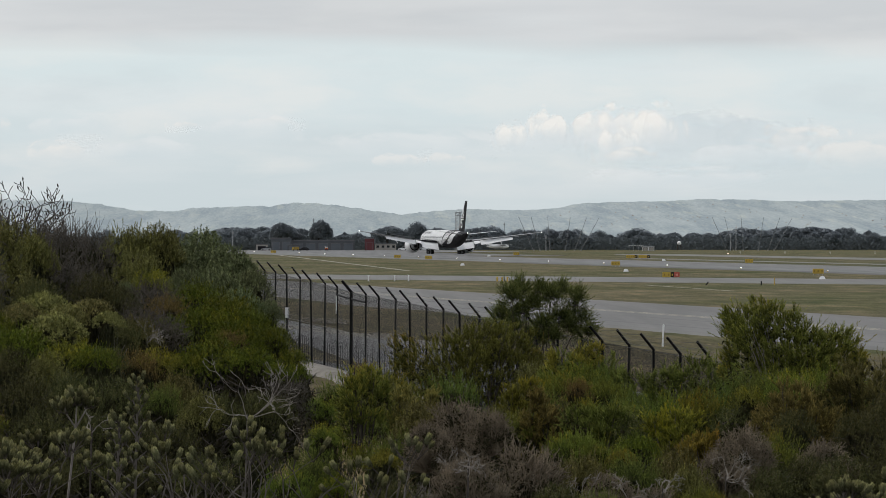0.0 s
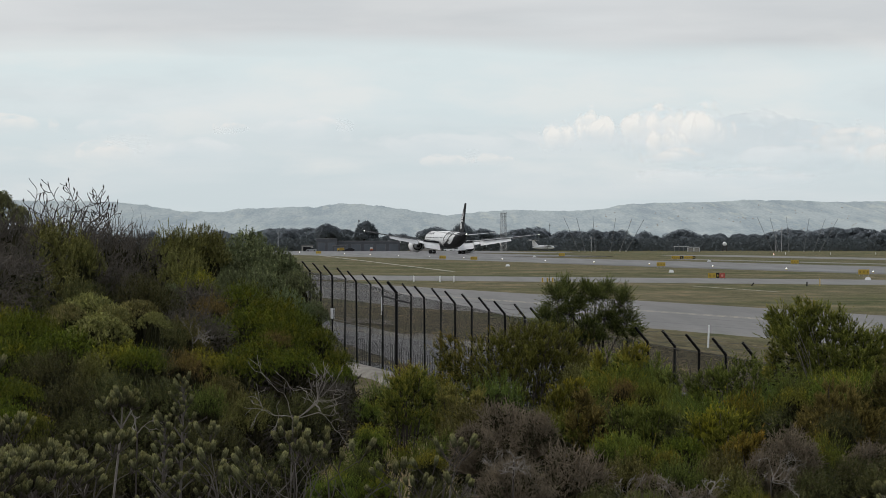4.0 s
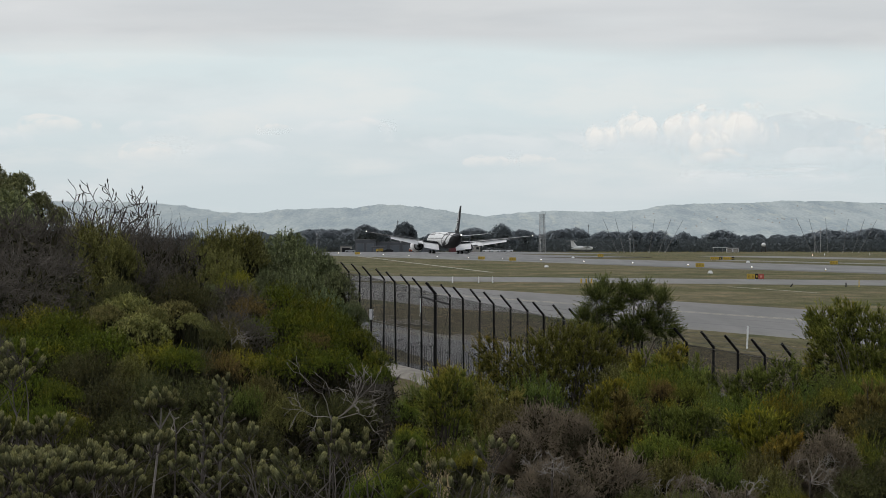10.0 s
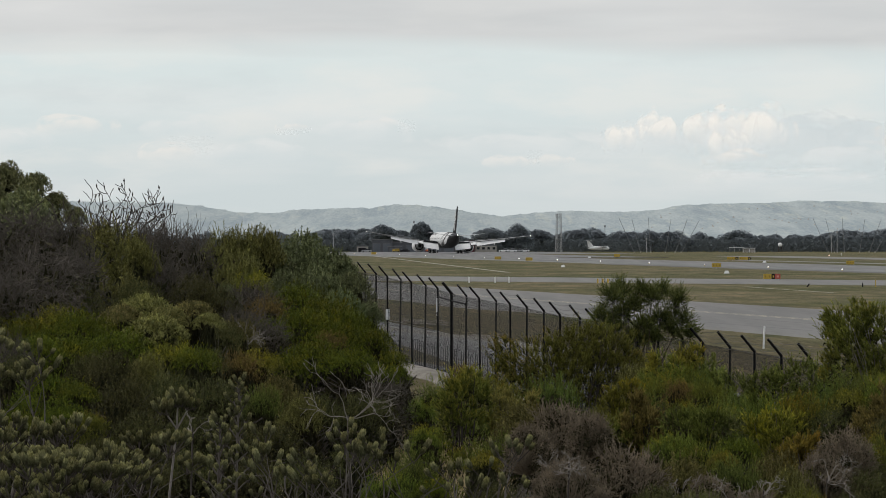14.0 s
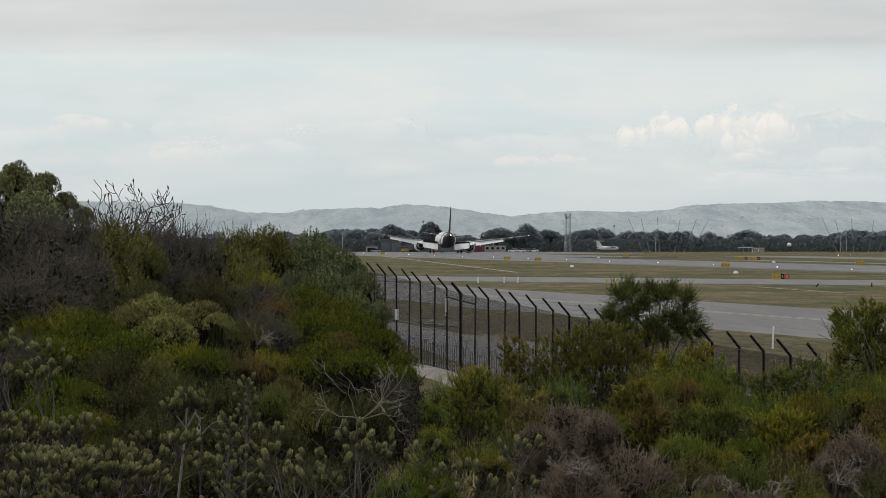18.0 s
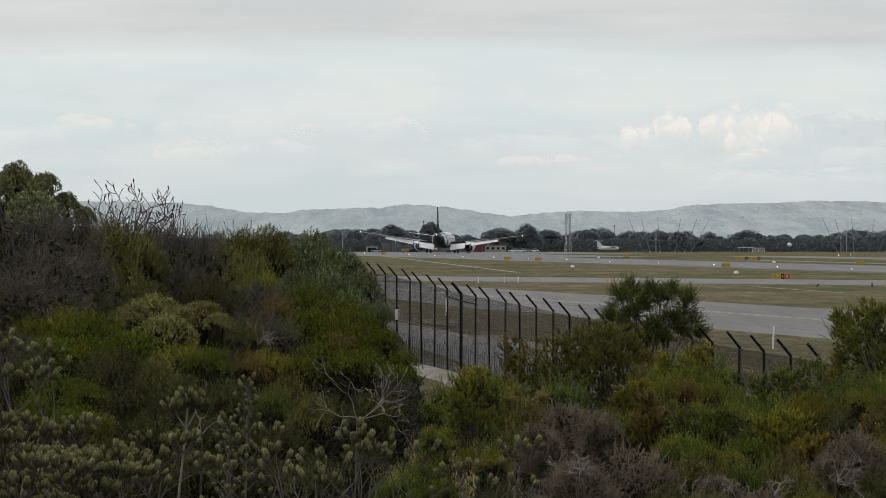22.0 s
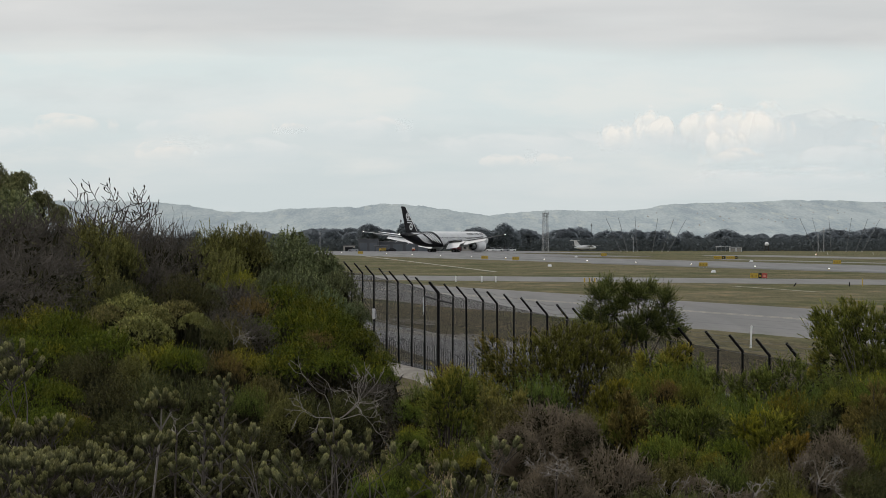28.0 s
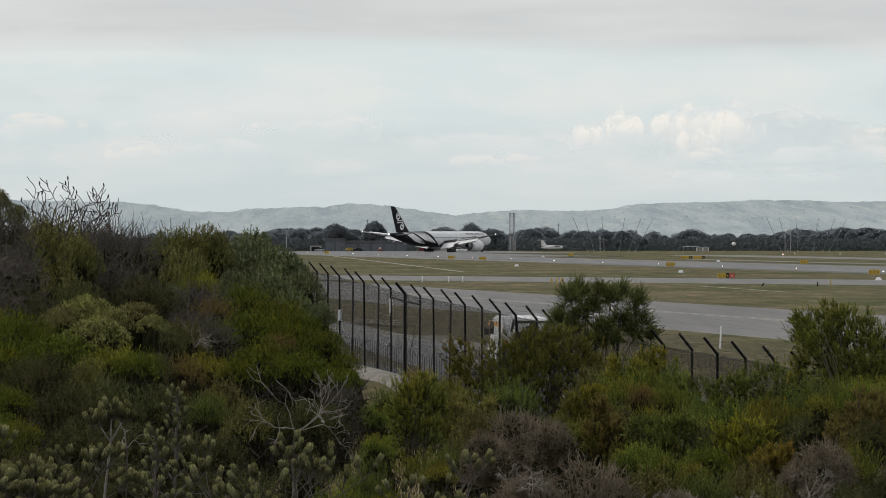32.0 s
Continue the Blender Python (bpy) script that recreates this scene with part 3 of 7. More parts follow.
strip("apron_far", TAXI_CROSS, "thin pale distant paved strip", 9.5, 280, 286, -200, 1180, 0.05)
for off in (94.0, 95.0):
    line_on("taxiway_line", PAINT_LINE, 10.9, off, 0.22, 60, 600, 0.106)
line_on("taxiway_crack_line", ROAD, 10.9, 90.0, 0.5, 60, 600, 0.108)
line_on("taxiway_crack_line", ROAD, 10.9, 101.5, 0.35, 60, 600, 0.108)
for off, wide in ((83.2, 0.5), (85.4, 0.2), (106.0, 0.25)):
    line_on("taxiway_seam", ROAD, 10.9, off, wide, 60, 600, 0.107)


def track():
    """Pale service track crossing the grass."""
    bm = bmesh.new()
    prev = None
    for i in range(31):
        f = i / 30
        y = 800 + 700 * f
        x = 13.4 - 0.0565 * (y - 773)
        pair = [bm.verts.new((x + s * (1.25 + 0.3 * noise.noise((f * 9, s, 0))), y, 0.02)) for s in (-0.5, 0.5)]
        if prev:
            bm.faces.new((prev[0], prev[1], pair[1], pair[0]))
        prev = pair
    tagged(part("service_track", bm, CONCRETE), "narrow pale concrete service track through grass", "track", kind="structure")


track()


def mown_track():
    """Second pale wheel track through the grass beyond the taxiway."""
    bm = bmesh.new()
    prev = None
    for i in range(25):
        f = i / 24
        wob = 0.35 * noise.noise((f * 7, 2, 0))
        pair = [bm.verts.new((41 + 6.5 * f + wob + s * (0.32 + 0.25 * noise.noise((f * 12, s, 4))), 581 - 64 * f, -0.045)) for s in (-1, 1)]
        if prev:
            bm.faces.new((prev[0], prev[1], pair[1], pair[0]))
        prev = pair
    tagged(part("worn_track", bm, CONCRETE), "thin pale worn track through grass", "track", kind="structure")


mown_track()


def sand_flakes():
    """Bare pale sand showing through weeds beside the perimeter road."""
    r = random.Random(4)
    V, F = [], []
    for x0, x1, y0, y1, n in ((-3.0, 0.2, 262, 300, 150), (1.2, 2.6, 207, 224, 60), (-5.5, -2.8, 285, 330, 30)):
        for _ in range(n):
            x, y, s = r.uniform(x0, x1), r.uniform(y0, y1), r.uniform(0.06, 0.30)
            base = len(V)
            for i in range(9):
                a = 2 * math.pi * i / 9
                k = s * r.uniform(0.5, 1.2)
                px, py = x + math.cos(a) * k * 1.4, y + math.sin(a) * k * 4
                V.append((px, py, ground_z(px, py) + 0.10))
            F.append(list(range(base, base + 9)))
    me = bpy.data.meshes.new("sand_flakes")
    me.from_pydata(V, [], F)
    me.materials.append(SAND)
    tagged(new("sand_flakes", me), "patches of bare pale sand among weeds", "sand", kind="stuff")


sand_flakes()

# ---- perimeter fence along the mound's foot ----
def fence_point(k):
    return Vector((-2.27 + 0.415 * k - 0.0013 * k * k, 138.0 - 2.39 * k, 0))


def fence_base(k):
    p = fence_point(k)
    p.z = ground_z(p.x, p.y)
    return p


def up_fence(k, h):
    """Height h on the fence; towards its far end the panels are taller."""
    return fence_base(k) + Vector((0, 0, h * (1 + 0.024 * max(0.0, 6.5 - k))))


ARM = Vector((-0.27, -0.07, 0.33))


def make_fence():
    ends = range(-5, 33)
    fence = thing("security_fence", pose(0, 0, 0), "black security fence with cranked posts and chain-link mesh", "fence")
    post_mesh = arm_mesh = None
    for k in ends:
        b = fence_base(k)
        r = 0.050 if k == 6 else 0.027
        if k == 6:
            part("post", rod(b + Vector((0, 0, -0.2)), b + Vector((0, 0, 2.44)), r, sides=10), BLACK_STEEL, fence, "thick black strainer post")
            part("post_arm", rod(b + Vector((0, 0, 2.42)), b + Vector((0, 0, 2.42)) + ARM, 0.045, 0.04), BLACK_STEEL, fence)
            continue
        if post_mesh is None:
            o = part("post", rod((0, 0, -0.2), (0, 0, 2.44), r, sides=8), BLACK_STEEL, fence)
            a = part("post_arm", joined(rod((0, 0, 2.42), Vector((0, 0, 2.42)) + ARM, 0.029, 0.027, 8), *[rod(Vector((0, 0, 2.42)) + ARM * f, Vector((-0.035, 0, 2.46)) + ARM * f, 0.012, sides=5) for f in (0.25, 0.45, 0.65, 0.85)]), BLACK_STEEL, fence)
            post_mesh, arm_mesh = o.data, a.data
        else:
            o, a = new("post", post_mesh), new("post_arm", arm_mesh)
            o.parent = a.parent = fence
        lean = pose(0, 0, 0, 0.6 * math.sin(k * 2.1), 0.7 * math.sin(k * 3.7))
        o.matrix_basis = Matrix.Translation(b) @ lean @ Matrix.Diagonal((1, 1, (up_fence(k, 2.42).z - b.z) / 2.42, 1))
        a.matrix_basis = Matrix.Translation(b + Vector((0, 0, up_fence(k, 2.42).z - b.z - 2.42))) @ lean
    # brace rails and diagonal stays at the strainer post
    for k in (5, 6):
        part("brace_rail", rod(up_fence(k, 2.19), up_fence(k + 1, 2.19), 0.026), BLACK_STEEL, fence)
    for k in (5, 7):
        part("stay_wire", rod(fence_base(6) + Vector((0, 0, 0.1)), up_fence(k, 2.15), 0.006, sides=5), WIRE, fence)
    # barbed strands along the arms
    for f in (0.25, 0.6, 0.95):
        P, Q = [], []
        for k in list(ends)[:-1]:
            for i in range(4):
                for dst, g in ((P, i / 4), (Q, (i + 1) / 4)):
                    m = up_fence(k, 2.43).lerp(up_fence(k + 1, 2.43), g) + ARM * f
                    m.z -= 0.05 * math.sin(math.pi * g)
                    dst.append(m)
        V, F = tubes(P, Q, np.full(len(P), 0.0032), np.full(len(P), 0.0032), 4)
        quick_mesh("barbed_wire", V, F, WIRE, fence)
    # line wires and mesh
    for h in (0.08, 1.2, 2.38):
        ks = list(ends)
        P = [up_fence(k, h) for k in ks[:-1]]
        Q = [up_fence(k, h) for k in ks[1:]]
        V, F = tubes(P, Q, np.full(len(P), 0.006), np.full(len(P), 0.006), 4)
        quick_mesh("line_wire", V, F, WIRE, fence)
    for k in list(ends)[:-1]:
        a, b = fence_base(k), fence_base(k + 1)
        me = bpy.data.meshes.new("mesh_panel")
        me.from_pydata([a + Vector((0, 0, 0.05)), b + Vector((0, 0, 0.05)), up_fence(k + 1, 2.4), up_fence(k, 2.4)], [], [(0, 1, 2, 3)])
        uv = me.uv_layers.new(name="uv")
        w = (b - a).length
        for i, c in enumerate(((0, 0), (w, 0), (w, 2.35), (0, 2.35))):
            uv.data[i].uv = (c[0] + k * w, c[1])
        me.materials.append(CHAIN)
        o = new("mesh_panel", me)
        o.parent = fence
        # sagging tie loop under the crank
        pts = []
        for i in range(9):
            g = i / 8
            pts.append(up_fence(k, 2.36).lerp(up_fence(k + 1, 2.36), 0.15 + 0.6 * g) + Vector((0.02, 0, - 0.20 * min(1, 2.6 * math.sin(math.pi * g)) - 0.04 * math.sin(7 * g + k))))
        V, F = tubes(pts[:-1], pts[1:], np.full(8, 0.003), np.full(8, 0.003), 4)
        quick_mesh("tie_loop", V, F, WIRE, fence)
    part("warning_plate", box(0.13, 0.02, 0.34, up_fence(1, 1.2) + Vector((0, -0.06, 0)), 0.004), WHITE, fence, "small white plate")
    part("warning_plate", box(0.035, 0.02, 0.42, up_fence(5, 1.75) + Vector((-0.04, -0.06, 0)), 0.004), WHITE, fence, "narrow white strip")


def make_hoops():
    """Low hoop-top barrier just inside the fence."""
    rail = thing("hoop_barrier", pose(0, 0, 0), "low dark wire hoop-top barrier beside the fence", "barrier")
    r = random.Random(4)
    base = None
    for k in range(-2, 14):
        for i in range(6):
            a = fence_base(k + i / 6) + Vector((0.55, 0.1, 0))
            w, h = 0.12, 0.72
            if base is None:
                pts = [Vector((0, 0, -0.1)), Vector((0, 0, h - 0.07)), Vector((w * 0.2, -0.06, h)), Vector((w * 0.45, -0.2, h)), Vector((w * 0.6, -0.24, h - 0.07)), Vector((w * 0.6, -0.24, -0.1))]
                V, F = tubes(pts[:-1], pts[1:], np.full(5, 0.0075), np.full(5, 0.0075), 5)
                o = quick_mesh("hoop", V, F, WIRE, rail)
                base = o.data
            else:
                o = new("hoop", base)
                o.parent = rail
            o.matrix_basis = Matrix.Translation(a) @ Matrix.Diagonal((1, 1, r.uniform(0.85, 1.15), 1))


make_fence()
make_hoops()


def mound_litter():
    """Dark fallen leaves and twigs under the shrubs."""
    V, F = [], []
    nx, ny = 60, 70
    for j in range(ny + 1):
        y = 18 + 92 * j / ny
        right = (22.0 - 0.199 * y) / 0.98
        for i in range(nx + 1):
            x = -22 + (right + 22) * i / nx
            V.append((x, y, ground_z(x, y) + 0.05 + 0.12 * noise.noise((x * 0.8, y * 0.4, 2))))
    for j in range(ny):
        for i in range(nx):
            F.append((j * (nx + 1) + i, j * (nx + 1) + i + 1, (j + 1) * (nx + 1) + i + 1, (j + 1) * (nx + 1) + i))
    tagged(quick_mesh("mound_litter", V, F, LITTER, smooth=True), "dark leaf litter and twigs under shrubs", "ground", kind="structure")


mound_litter()


def along_fence(name, mat, label, near, far, k0, k1, lift, cat):
    bm = bmesh.new()
    prev = None
    n = 60
    for i in range(n + 1):
        k = k0 + (k1 - k0) * i / n
        p = fence_point(k)
        row = []
        for j in range(5):
            off = near + (far - near) * j / 4 + (0.25 * noise.noise((k * 0.6, j, near)) if j in (0, 4) else 0)
            q = p + Vector((0.985 * off, 0.17 * off, 0))
            q.z = ground_z(q.x, q.y) + lift - (0.16 if j in (0, 4) else 0)
            row.append(bm.verts.new(q))
        if prev:
            for j in range(4):
                bm.faces.new((prev[j], prev[j + 1], row[j + 1], row[j]))
        prev = row
    tagged(part(name, bm, mat), label, cat, kind="structure")


def perimeter_road():
    bm = bmesh.new()
    prev = None
    for i in range(121):
        y = -120 + 420 * i / 120
        row = []
        for j in range(7):
            x = 6.9 - 0.0776 * (y - 102) - 3.0 + 6.0 * j / 6 + (0.2 * noise.noise((y * 0.2, j, 1)) if j in (0, 6) else 0)
            row.append(bm.verts.new((x, y, ground_z(x, y) + 0.13 - (0.15 if j in (0, 6) else 0))))
        if prev:
            for j in range(6):
                bm.faces.new((prev[j], prev[j + 1], row[j + 1], row[j]))
        prev = row
    tagged(part("perimeter_road", bm, ROAD), "dark asphalt perimeter road behind the fence", "road", kind="structure")


perimeter_road()
along_fence("fence_apron", APRON, "dark narrow asphalt apron inside the fence", 0.7, 3.2, -12, 30, 0.13, "apron")
along_fence("sand_verge", SAND, "pale sandy strip with dry weeds along the fence", -1.3, 0.1, -6, 12, 0.10, "verge")
along_fence("mown_verge_sand", SAND, "patchy pale sand beside the perimeter road", 13.2, 16.5, -40, -14, 0.20, "verge")

# ---- distance: hills, clouds ----
HILL_LEFT = ((-700, 372), (-300, 366), (0, 352), (150, 358), (300, 360), (350, 366), (420, 377), (480, 378), (520, 372), (600, 369), (650, 369), (700, 362), (760, 366), (800, 372), (850, 379), (900, 387), (1000, 402), (1200, 425))
HILL_RIGHT = ((500, 425), (700, 400), (880, 384), (940, 377), (1000, 374), (1100, 376), (1160, 372), (1190, 365), (1260, 361), (1350, 360), (1420, 356), (1500, 357), (1570, 360), (1750, 357), (2100, 368), (2500, 385))


def make_hill(name, ridge, dist, mat, label, seed):
    """Wooded ridge seen along the horizon; ridge in steps of bearing and height above eye level."""
    k = dist / 7500.0
    xs = np.linspace(ridge[0][0], ridge[-1][0], 1300)
    ys = np.interp(xs, [p[0] for p in ridge], [p[1] for p in ridge])
    V, F, rows = [], [], 22
    for i, (a, b) in enumerate(zip(xs, ys)):
        X = (a - 784) * k
        top = EYE.z + (418 - b) * k + 1.2 * noise.noise((a * 0.05, seed, 0)) + 1.1 * abs(noise.noise((a * 0.23, seed, 5))) + 0.8 * abs(noise.noise((a * 0.61, seed, 8)))
        crest = top
        low = EYE.z + (418 - b) * k
        for j in range(rows + 1):
            f = 1 - (1 - j / rows) ** 1.9
            top = low + (crest - low) * f ** 40
            bulge = 14 * noise.noise((a * 0.012, f * 3, seed)) * math.sin(math.pi * f)
            V.append((X * (1 - 0.22 * (1 - f)) + bulge, dist - 1000 * (1 - f) ** 1.2, -6 + (top + 6) * (f ** 0.85)))
    n = rows + 1
    for i in range(len(xs) - 1):
        for j in range(rows):
            F.append((i * n + j, (i + 1) * n + j, (i + 1) * n + j + 1, i * n + j + 1))
    return tagged(quick_mesh(name, V, F, mat, smooth=True), label, "hill", kind="structure")


# aerial haze is painted into these pale blue-green hill colours
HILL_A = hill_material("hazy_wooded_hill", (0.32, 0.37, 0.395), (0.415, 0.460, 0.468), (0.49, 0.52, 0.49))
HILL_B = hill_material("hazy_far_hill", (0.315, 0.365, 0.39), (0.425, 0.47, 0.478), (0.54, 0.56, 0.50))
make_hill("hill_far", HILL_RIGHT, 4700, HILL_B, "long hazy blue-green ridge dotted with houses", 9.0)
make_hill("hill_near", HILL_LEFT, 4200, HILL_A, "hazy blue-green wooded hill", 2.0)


def hill_houses():
    """Tiny houses on the slope of the far ridge."""
    r = random.Random(12)
    bms = []
    k = 4700 / 7500.0
    for _ in range(60):
        a = r.uniform(1150, 1820)
        crest = float(np.interp(a, [q[0] for q in HILL_RIGHT], [q[1] for q in HILL_RIGHT]))
        f = r.uniform(0.30, 0.86)
        low = EYE.z + (418 - crest) * k
        x, y, z = (a - 784) * k * (1 - 0.22 * (1 - f)), 4700 - 1000 * (1 - f) ** 1.2 - 14, -6 + (low + 6) * f ** 0.85
        w = r.uniform(0.9, 2.2) * (2.2 if r.random() < 0.1 else 1)
        bms.append(box(w, 3, r.uniform(0.7, 1.4), (x, y, z), taper=0.25))
    ob = part("hillside_houses", joined(*bms), CREAM)
    tagged(ob, "tiny pale houses scattered on the hillside", "houses", kind="stuff")


hill_houses()
CLOUD_WARM = cloud_material("sunlit_cumulus", (0.64, 0.69, 0.70), (0.84, 0.81, 0.76))
CLOUD_MAIN = cloud_material("bright_cumulus", (0.66, 0.70, 0.705), (0.885, 0.855, 0.795), 0.85)
CLOUD_BLUE = cloud_material("shaded_cumulus", (0.51, 0.59, 0.615), (0.61, 0.67, 0.685), 0.62)
CLOUD_COOL = cloud_material("pale_cumulus", (0.62, 0.69, 0.71), (0.76, 0.78, 0.77))


def make_clouds():
    bank = thing("cloud_bank", pose(0, 0, 0), "bank of cumulus clouds drifting over the hills", "cloud", kind="structure")
    D = 4800
    k = D / 7500.0

    def puff(a, b, w, h, mat):
        me = bpy.data.meshes.new("cloud")
        n = 8
        vs, fs = [], []
        for i in range(n + 1):
            for j in range(n + 1):
                x, z = (i / n - 0.5) * w * k, (j / n - 0.5) * h * k
                vs.append((x, 6 * math.cos(3.1 * (i / n - 0.5)) * math.cos(3.1 * (j / n - 0.5)), z))
        for i in range(n):
            for j in range(n):
                fs.append((i * (n + 1) + j, (i + 1) * (n + 1) + j, (i + 1) * (n + 1) + j + 1, i * (n + 1) + j + 1))
        me.from_pydata(vs, [], fs)
        me.materials.append(mat)
        o = new("cloud", me)
        o.parent = bank
        puff.count += 1
        o.matrix_basis = pose((a - 784) * k, D - 3.0 * puff.count, EYE.z + (418 - b) * k)

    puff.count = 0
    puff(1420, 250, 420, 130, CLOUD_COOL)
    puff(1430, 238, 260, 130, CLOUD_BLUE)
    puff(1540, 250, 240, 110, CLOUD_BLUE)
    # billows of the tall cumulus
    puff(1300, 240, 240, 150, CLOUD_COOL)
    puff(1140, 245, 170, 90, CLOUD_COOL)
    for a, b, w in ((1236, 228, 100), (1282, 222, 120), (1340, 232, 150), (1276, 254, 130)):
        puff(a, b, w, w * 0.88, CLOUD_MAIN)
    for a, b, w in ((1140, 218, 76), (1162, 234, 90), (1088, 246, 90)):
        puff(a, b, w, w * 0.86, CLOUD_MAIN)
    puff(1290, 280, 150, 50, CLOUD_WARM)
    puff(1500, 280, 330, 90, CLOUD_COOL)
    puff(1600, 250, 200, 80, CLOUD_WARM)
    puff(1700, 275, 240, 90, CLOUD_WARM)
    puff(890, 288, 120, 40, CLOUD_WARM)
    puff(970, 285, 90, 34, CLOUD_WARM)
    puff(670, 219, 120, 34, CLOUD_WARM)
    puff(515, 227, 80, 28, CLOUD_WARM)
    puff(620, 235, 330, 90, CLOUD_COOL)
    puff(300, 272, 150, 55, CLOUD_WARM)
    puff(130, 226, 200, 60, CLOUD_WARM)
    puff(320, 230, 260, 90, CLOUD_COOL)
    puff(450, 270, 300, 80, CLOUD_COOL)
    puff(900, 260, 400, 90, CLOUD_COOL)
    puff(1380, 320, 400, 60, CLOUD_COOL)
    puff(0, 250, 260, 80, CLOUD_COOL)
    return bank


CLOUDS = make_clouds()

# ---- the twin-engined airliner: +y is forward, origin on the ground between the main gear legs ----
def livery_material():
    """White forward hull; black rear hull with a slanting, curved edge."""
    m, t, b = material("airliner_livery", 0.45)
    b.inputs["Specular IOR Level"].default_value = 0.1
    co = node(t, "ShaderNodeTexCoord").outputs["Object"]
    s = node(t, "ShaderNodeSeparateXYZ", {0: co})
    z = math_node(t, "SUBTRACT", s.outputs[2], 2.2)
    edge = math_node(t, "MULTIPLY_ADD", math_node(t, "POWER", math_node(t, "MAXIMUM", z, 0.0), 0.43), 5.6, s.outputs[1])
    black = math_node(t, "LESS_THAN", edge, 0.5)
    grime = node(t, "ShaderNodeTexNoise", {"Vector": co, "Scale": 0.5, "Detail": 5.0}).outputs[0]
    white = ramp(t, grime, [(0.3, (0.62, 0.63, 0.64)), (0.7, (0.76, 0.77, 0.77))])
    belly = math_node(t, "LESS_THAN", s.outputs[2], 3.4)
    white = blend(t, math_node(t, "MULTIPLY", belly, 0.25), white, (0.50, 0.51, 0.52))
    dark = ramp(t, grime, [(0.3, (0.010, 0.010, 0.013)), (0.7, (0.022, 0.022, 0.026))])
    t.links.new(blend(t, black, white, dark), b.inputs["Base Color"])
    return m


LIVERY = livery_material()


def hull(y):
    """Radius and centre height of the hull at a station along it."""
    if y > 27:
        f = min(1.0, (37 - y) / 10)
        r = 3.1 * max(0.0, 1 - (1 - f) ** 2.2) ** 0.62
        return r, 5.25 - 0.9 * (1 - f) ** 2
    if y < -14:
        f = min(1.0, (-14 - y) / 23.0)
        return 3.1 * (1 - f ** 1.55) + 0.28 * f, 5.25 + 1.95 * f ** 1.5
    return 3.1, 5.25


def on_hull(y, th, out=0.05):
    r, c = hull(y)
    return Vector(((r + out) * math.cos(th), y, c + (r + out) * math.sin(th)))


def surface(quads):
    bm = bmesh.new()
    for q in quads:
        bm.faces.new([bm.verts.new(p) for p in q])
    bmesh.ops.remove_doubles(bm, verts=bm.verts, dist=0.001)
    return bm


def ribbon(path, widths):
    """Curved tapered blade lying on the hull; path of (station, angle)."""
    quads, prev = [], None
    for i, ((y, th), w) in enumerate(zip(path, widths)):
        y2, th2 = path[min(i + 1, len(path) - 1)]
        y1, th1 = path[max(i - 1, 0)]
        r = hull(y)[0]
        t = Vector((y2 - y1, (th2 - th1) * r)).normalized()
        a = on_hull(y - t.y * w / 2, th + t.x * w / 2 / r, 0.09)
        b = on_hull(y + t.y * w / 2, th - t.x * w / 2 / r, 0.09)
        if prev:
            quads.append((prev[0], prev[1], b, a))
        prev = (a, b)
    return surface(quads)


def aerofoil(le, chord, thick, n=8):
    """Closed section in the y-z plane, leading edge forward."""
    pts = []
    for i in range(n + 1):
        f = i / n
        pts.append((f, thick * chord * 2.2 * (0.30 * math.sqrt(f) - 0.13 * f - 0.35 * f ** 2 + 0.28 * f ** 3 - 0.10 * f ** 4)))
    upper = [(le[0], le[1] - f * chord, le[2] + h * 1.1) for f, h in pts]
    lower = [(le[0], le[1] - f * chord, le[2] - h * 0.8) for f, h in reversed(pts[1:-1])]
    return upper + lower


def loft(sections):
    bm = bmesh.new()
    rings = [[bm.verts.new(p) for p in s] for s in sections]
    n = len(rings[0])
    for p, q in zip(rings, rings[1:]):
        for i in range(n):
            bm.faces.new((p[i], p[(i + 1) % n], q[(i + 1) % n], q[i]))
    bm.faces.new(rings[0])
    bm.faces.new(rings[-1])
    return bm


def slab(a, b, chord_a, chord_b, droop, thick=0.16):
    """Flap or panel hinged on the line a-b, turned down (or up) by droop degrees."""
    a, b = Vector(a), Vector(b)
    d = Vector((0, -math.cos(radians(droop)), -math.sin(radians(droop))))
    up = Vector((0, -d.z, d.y)).normalized() * thick
    if up.z < 0:
        up = -up
    sections = []
    for p, c in ((a, chord_a), (b, chord_b)):
        sections.append([p + up * 0.3, p + d * c * 0.4 + up * 0.7, p + d * c, p + d * c * 0.5 - up * 0.5, p - up * 0.7])
    return loft(sections)


def wheel_set(parent, x, y, z0, r=0.66, w=0.5):
    tyre = lathe([(-w / 2, r * 0.55), (-w / 2, r * 0.9), (-w / 2 * 0.7, r), (w / 2 * 0.7, r), (w / 2, r * 0.9), (w / 2, r * 0.55)], 18, "X")
    o = part("wheel", tyre, RUBBER, parent, smooth=False)
    o.matrix_basis = pose(x, y, z0 + r)
    part("rim", lathe([(-w / 2 - 0.02, 0.12), (-w / 2 + 0.04, r * 0.54), (w / 2 - 0.04, r * 0.54), (w / 2 + 0.02, 0.12)], 14, "X"), GREY_METAL, o)
    return o


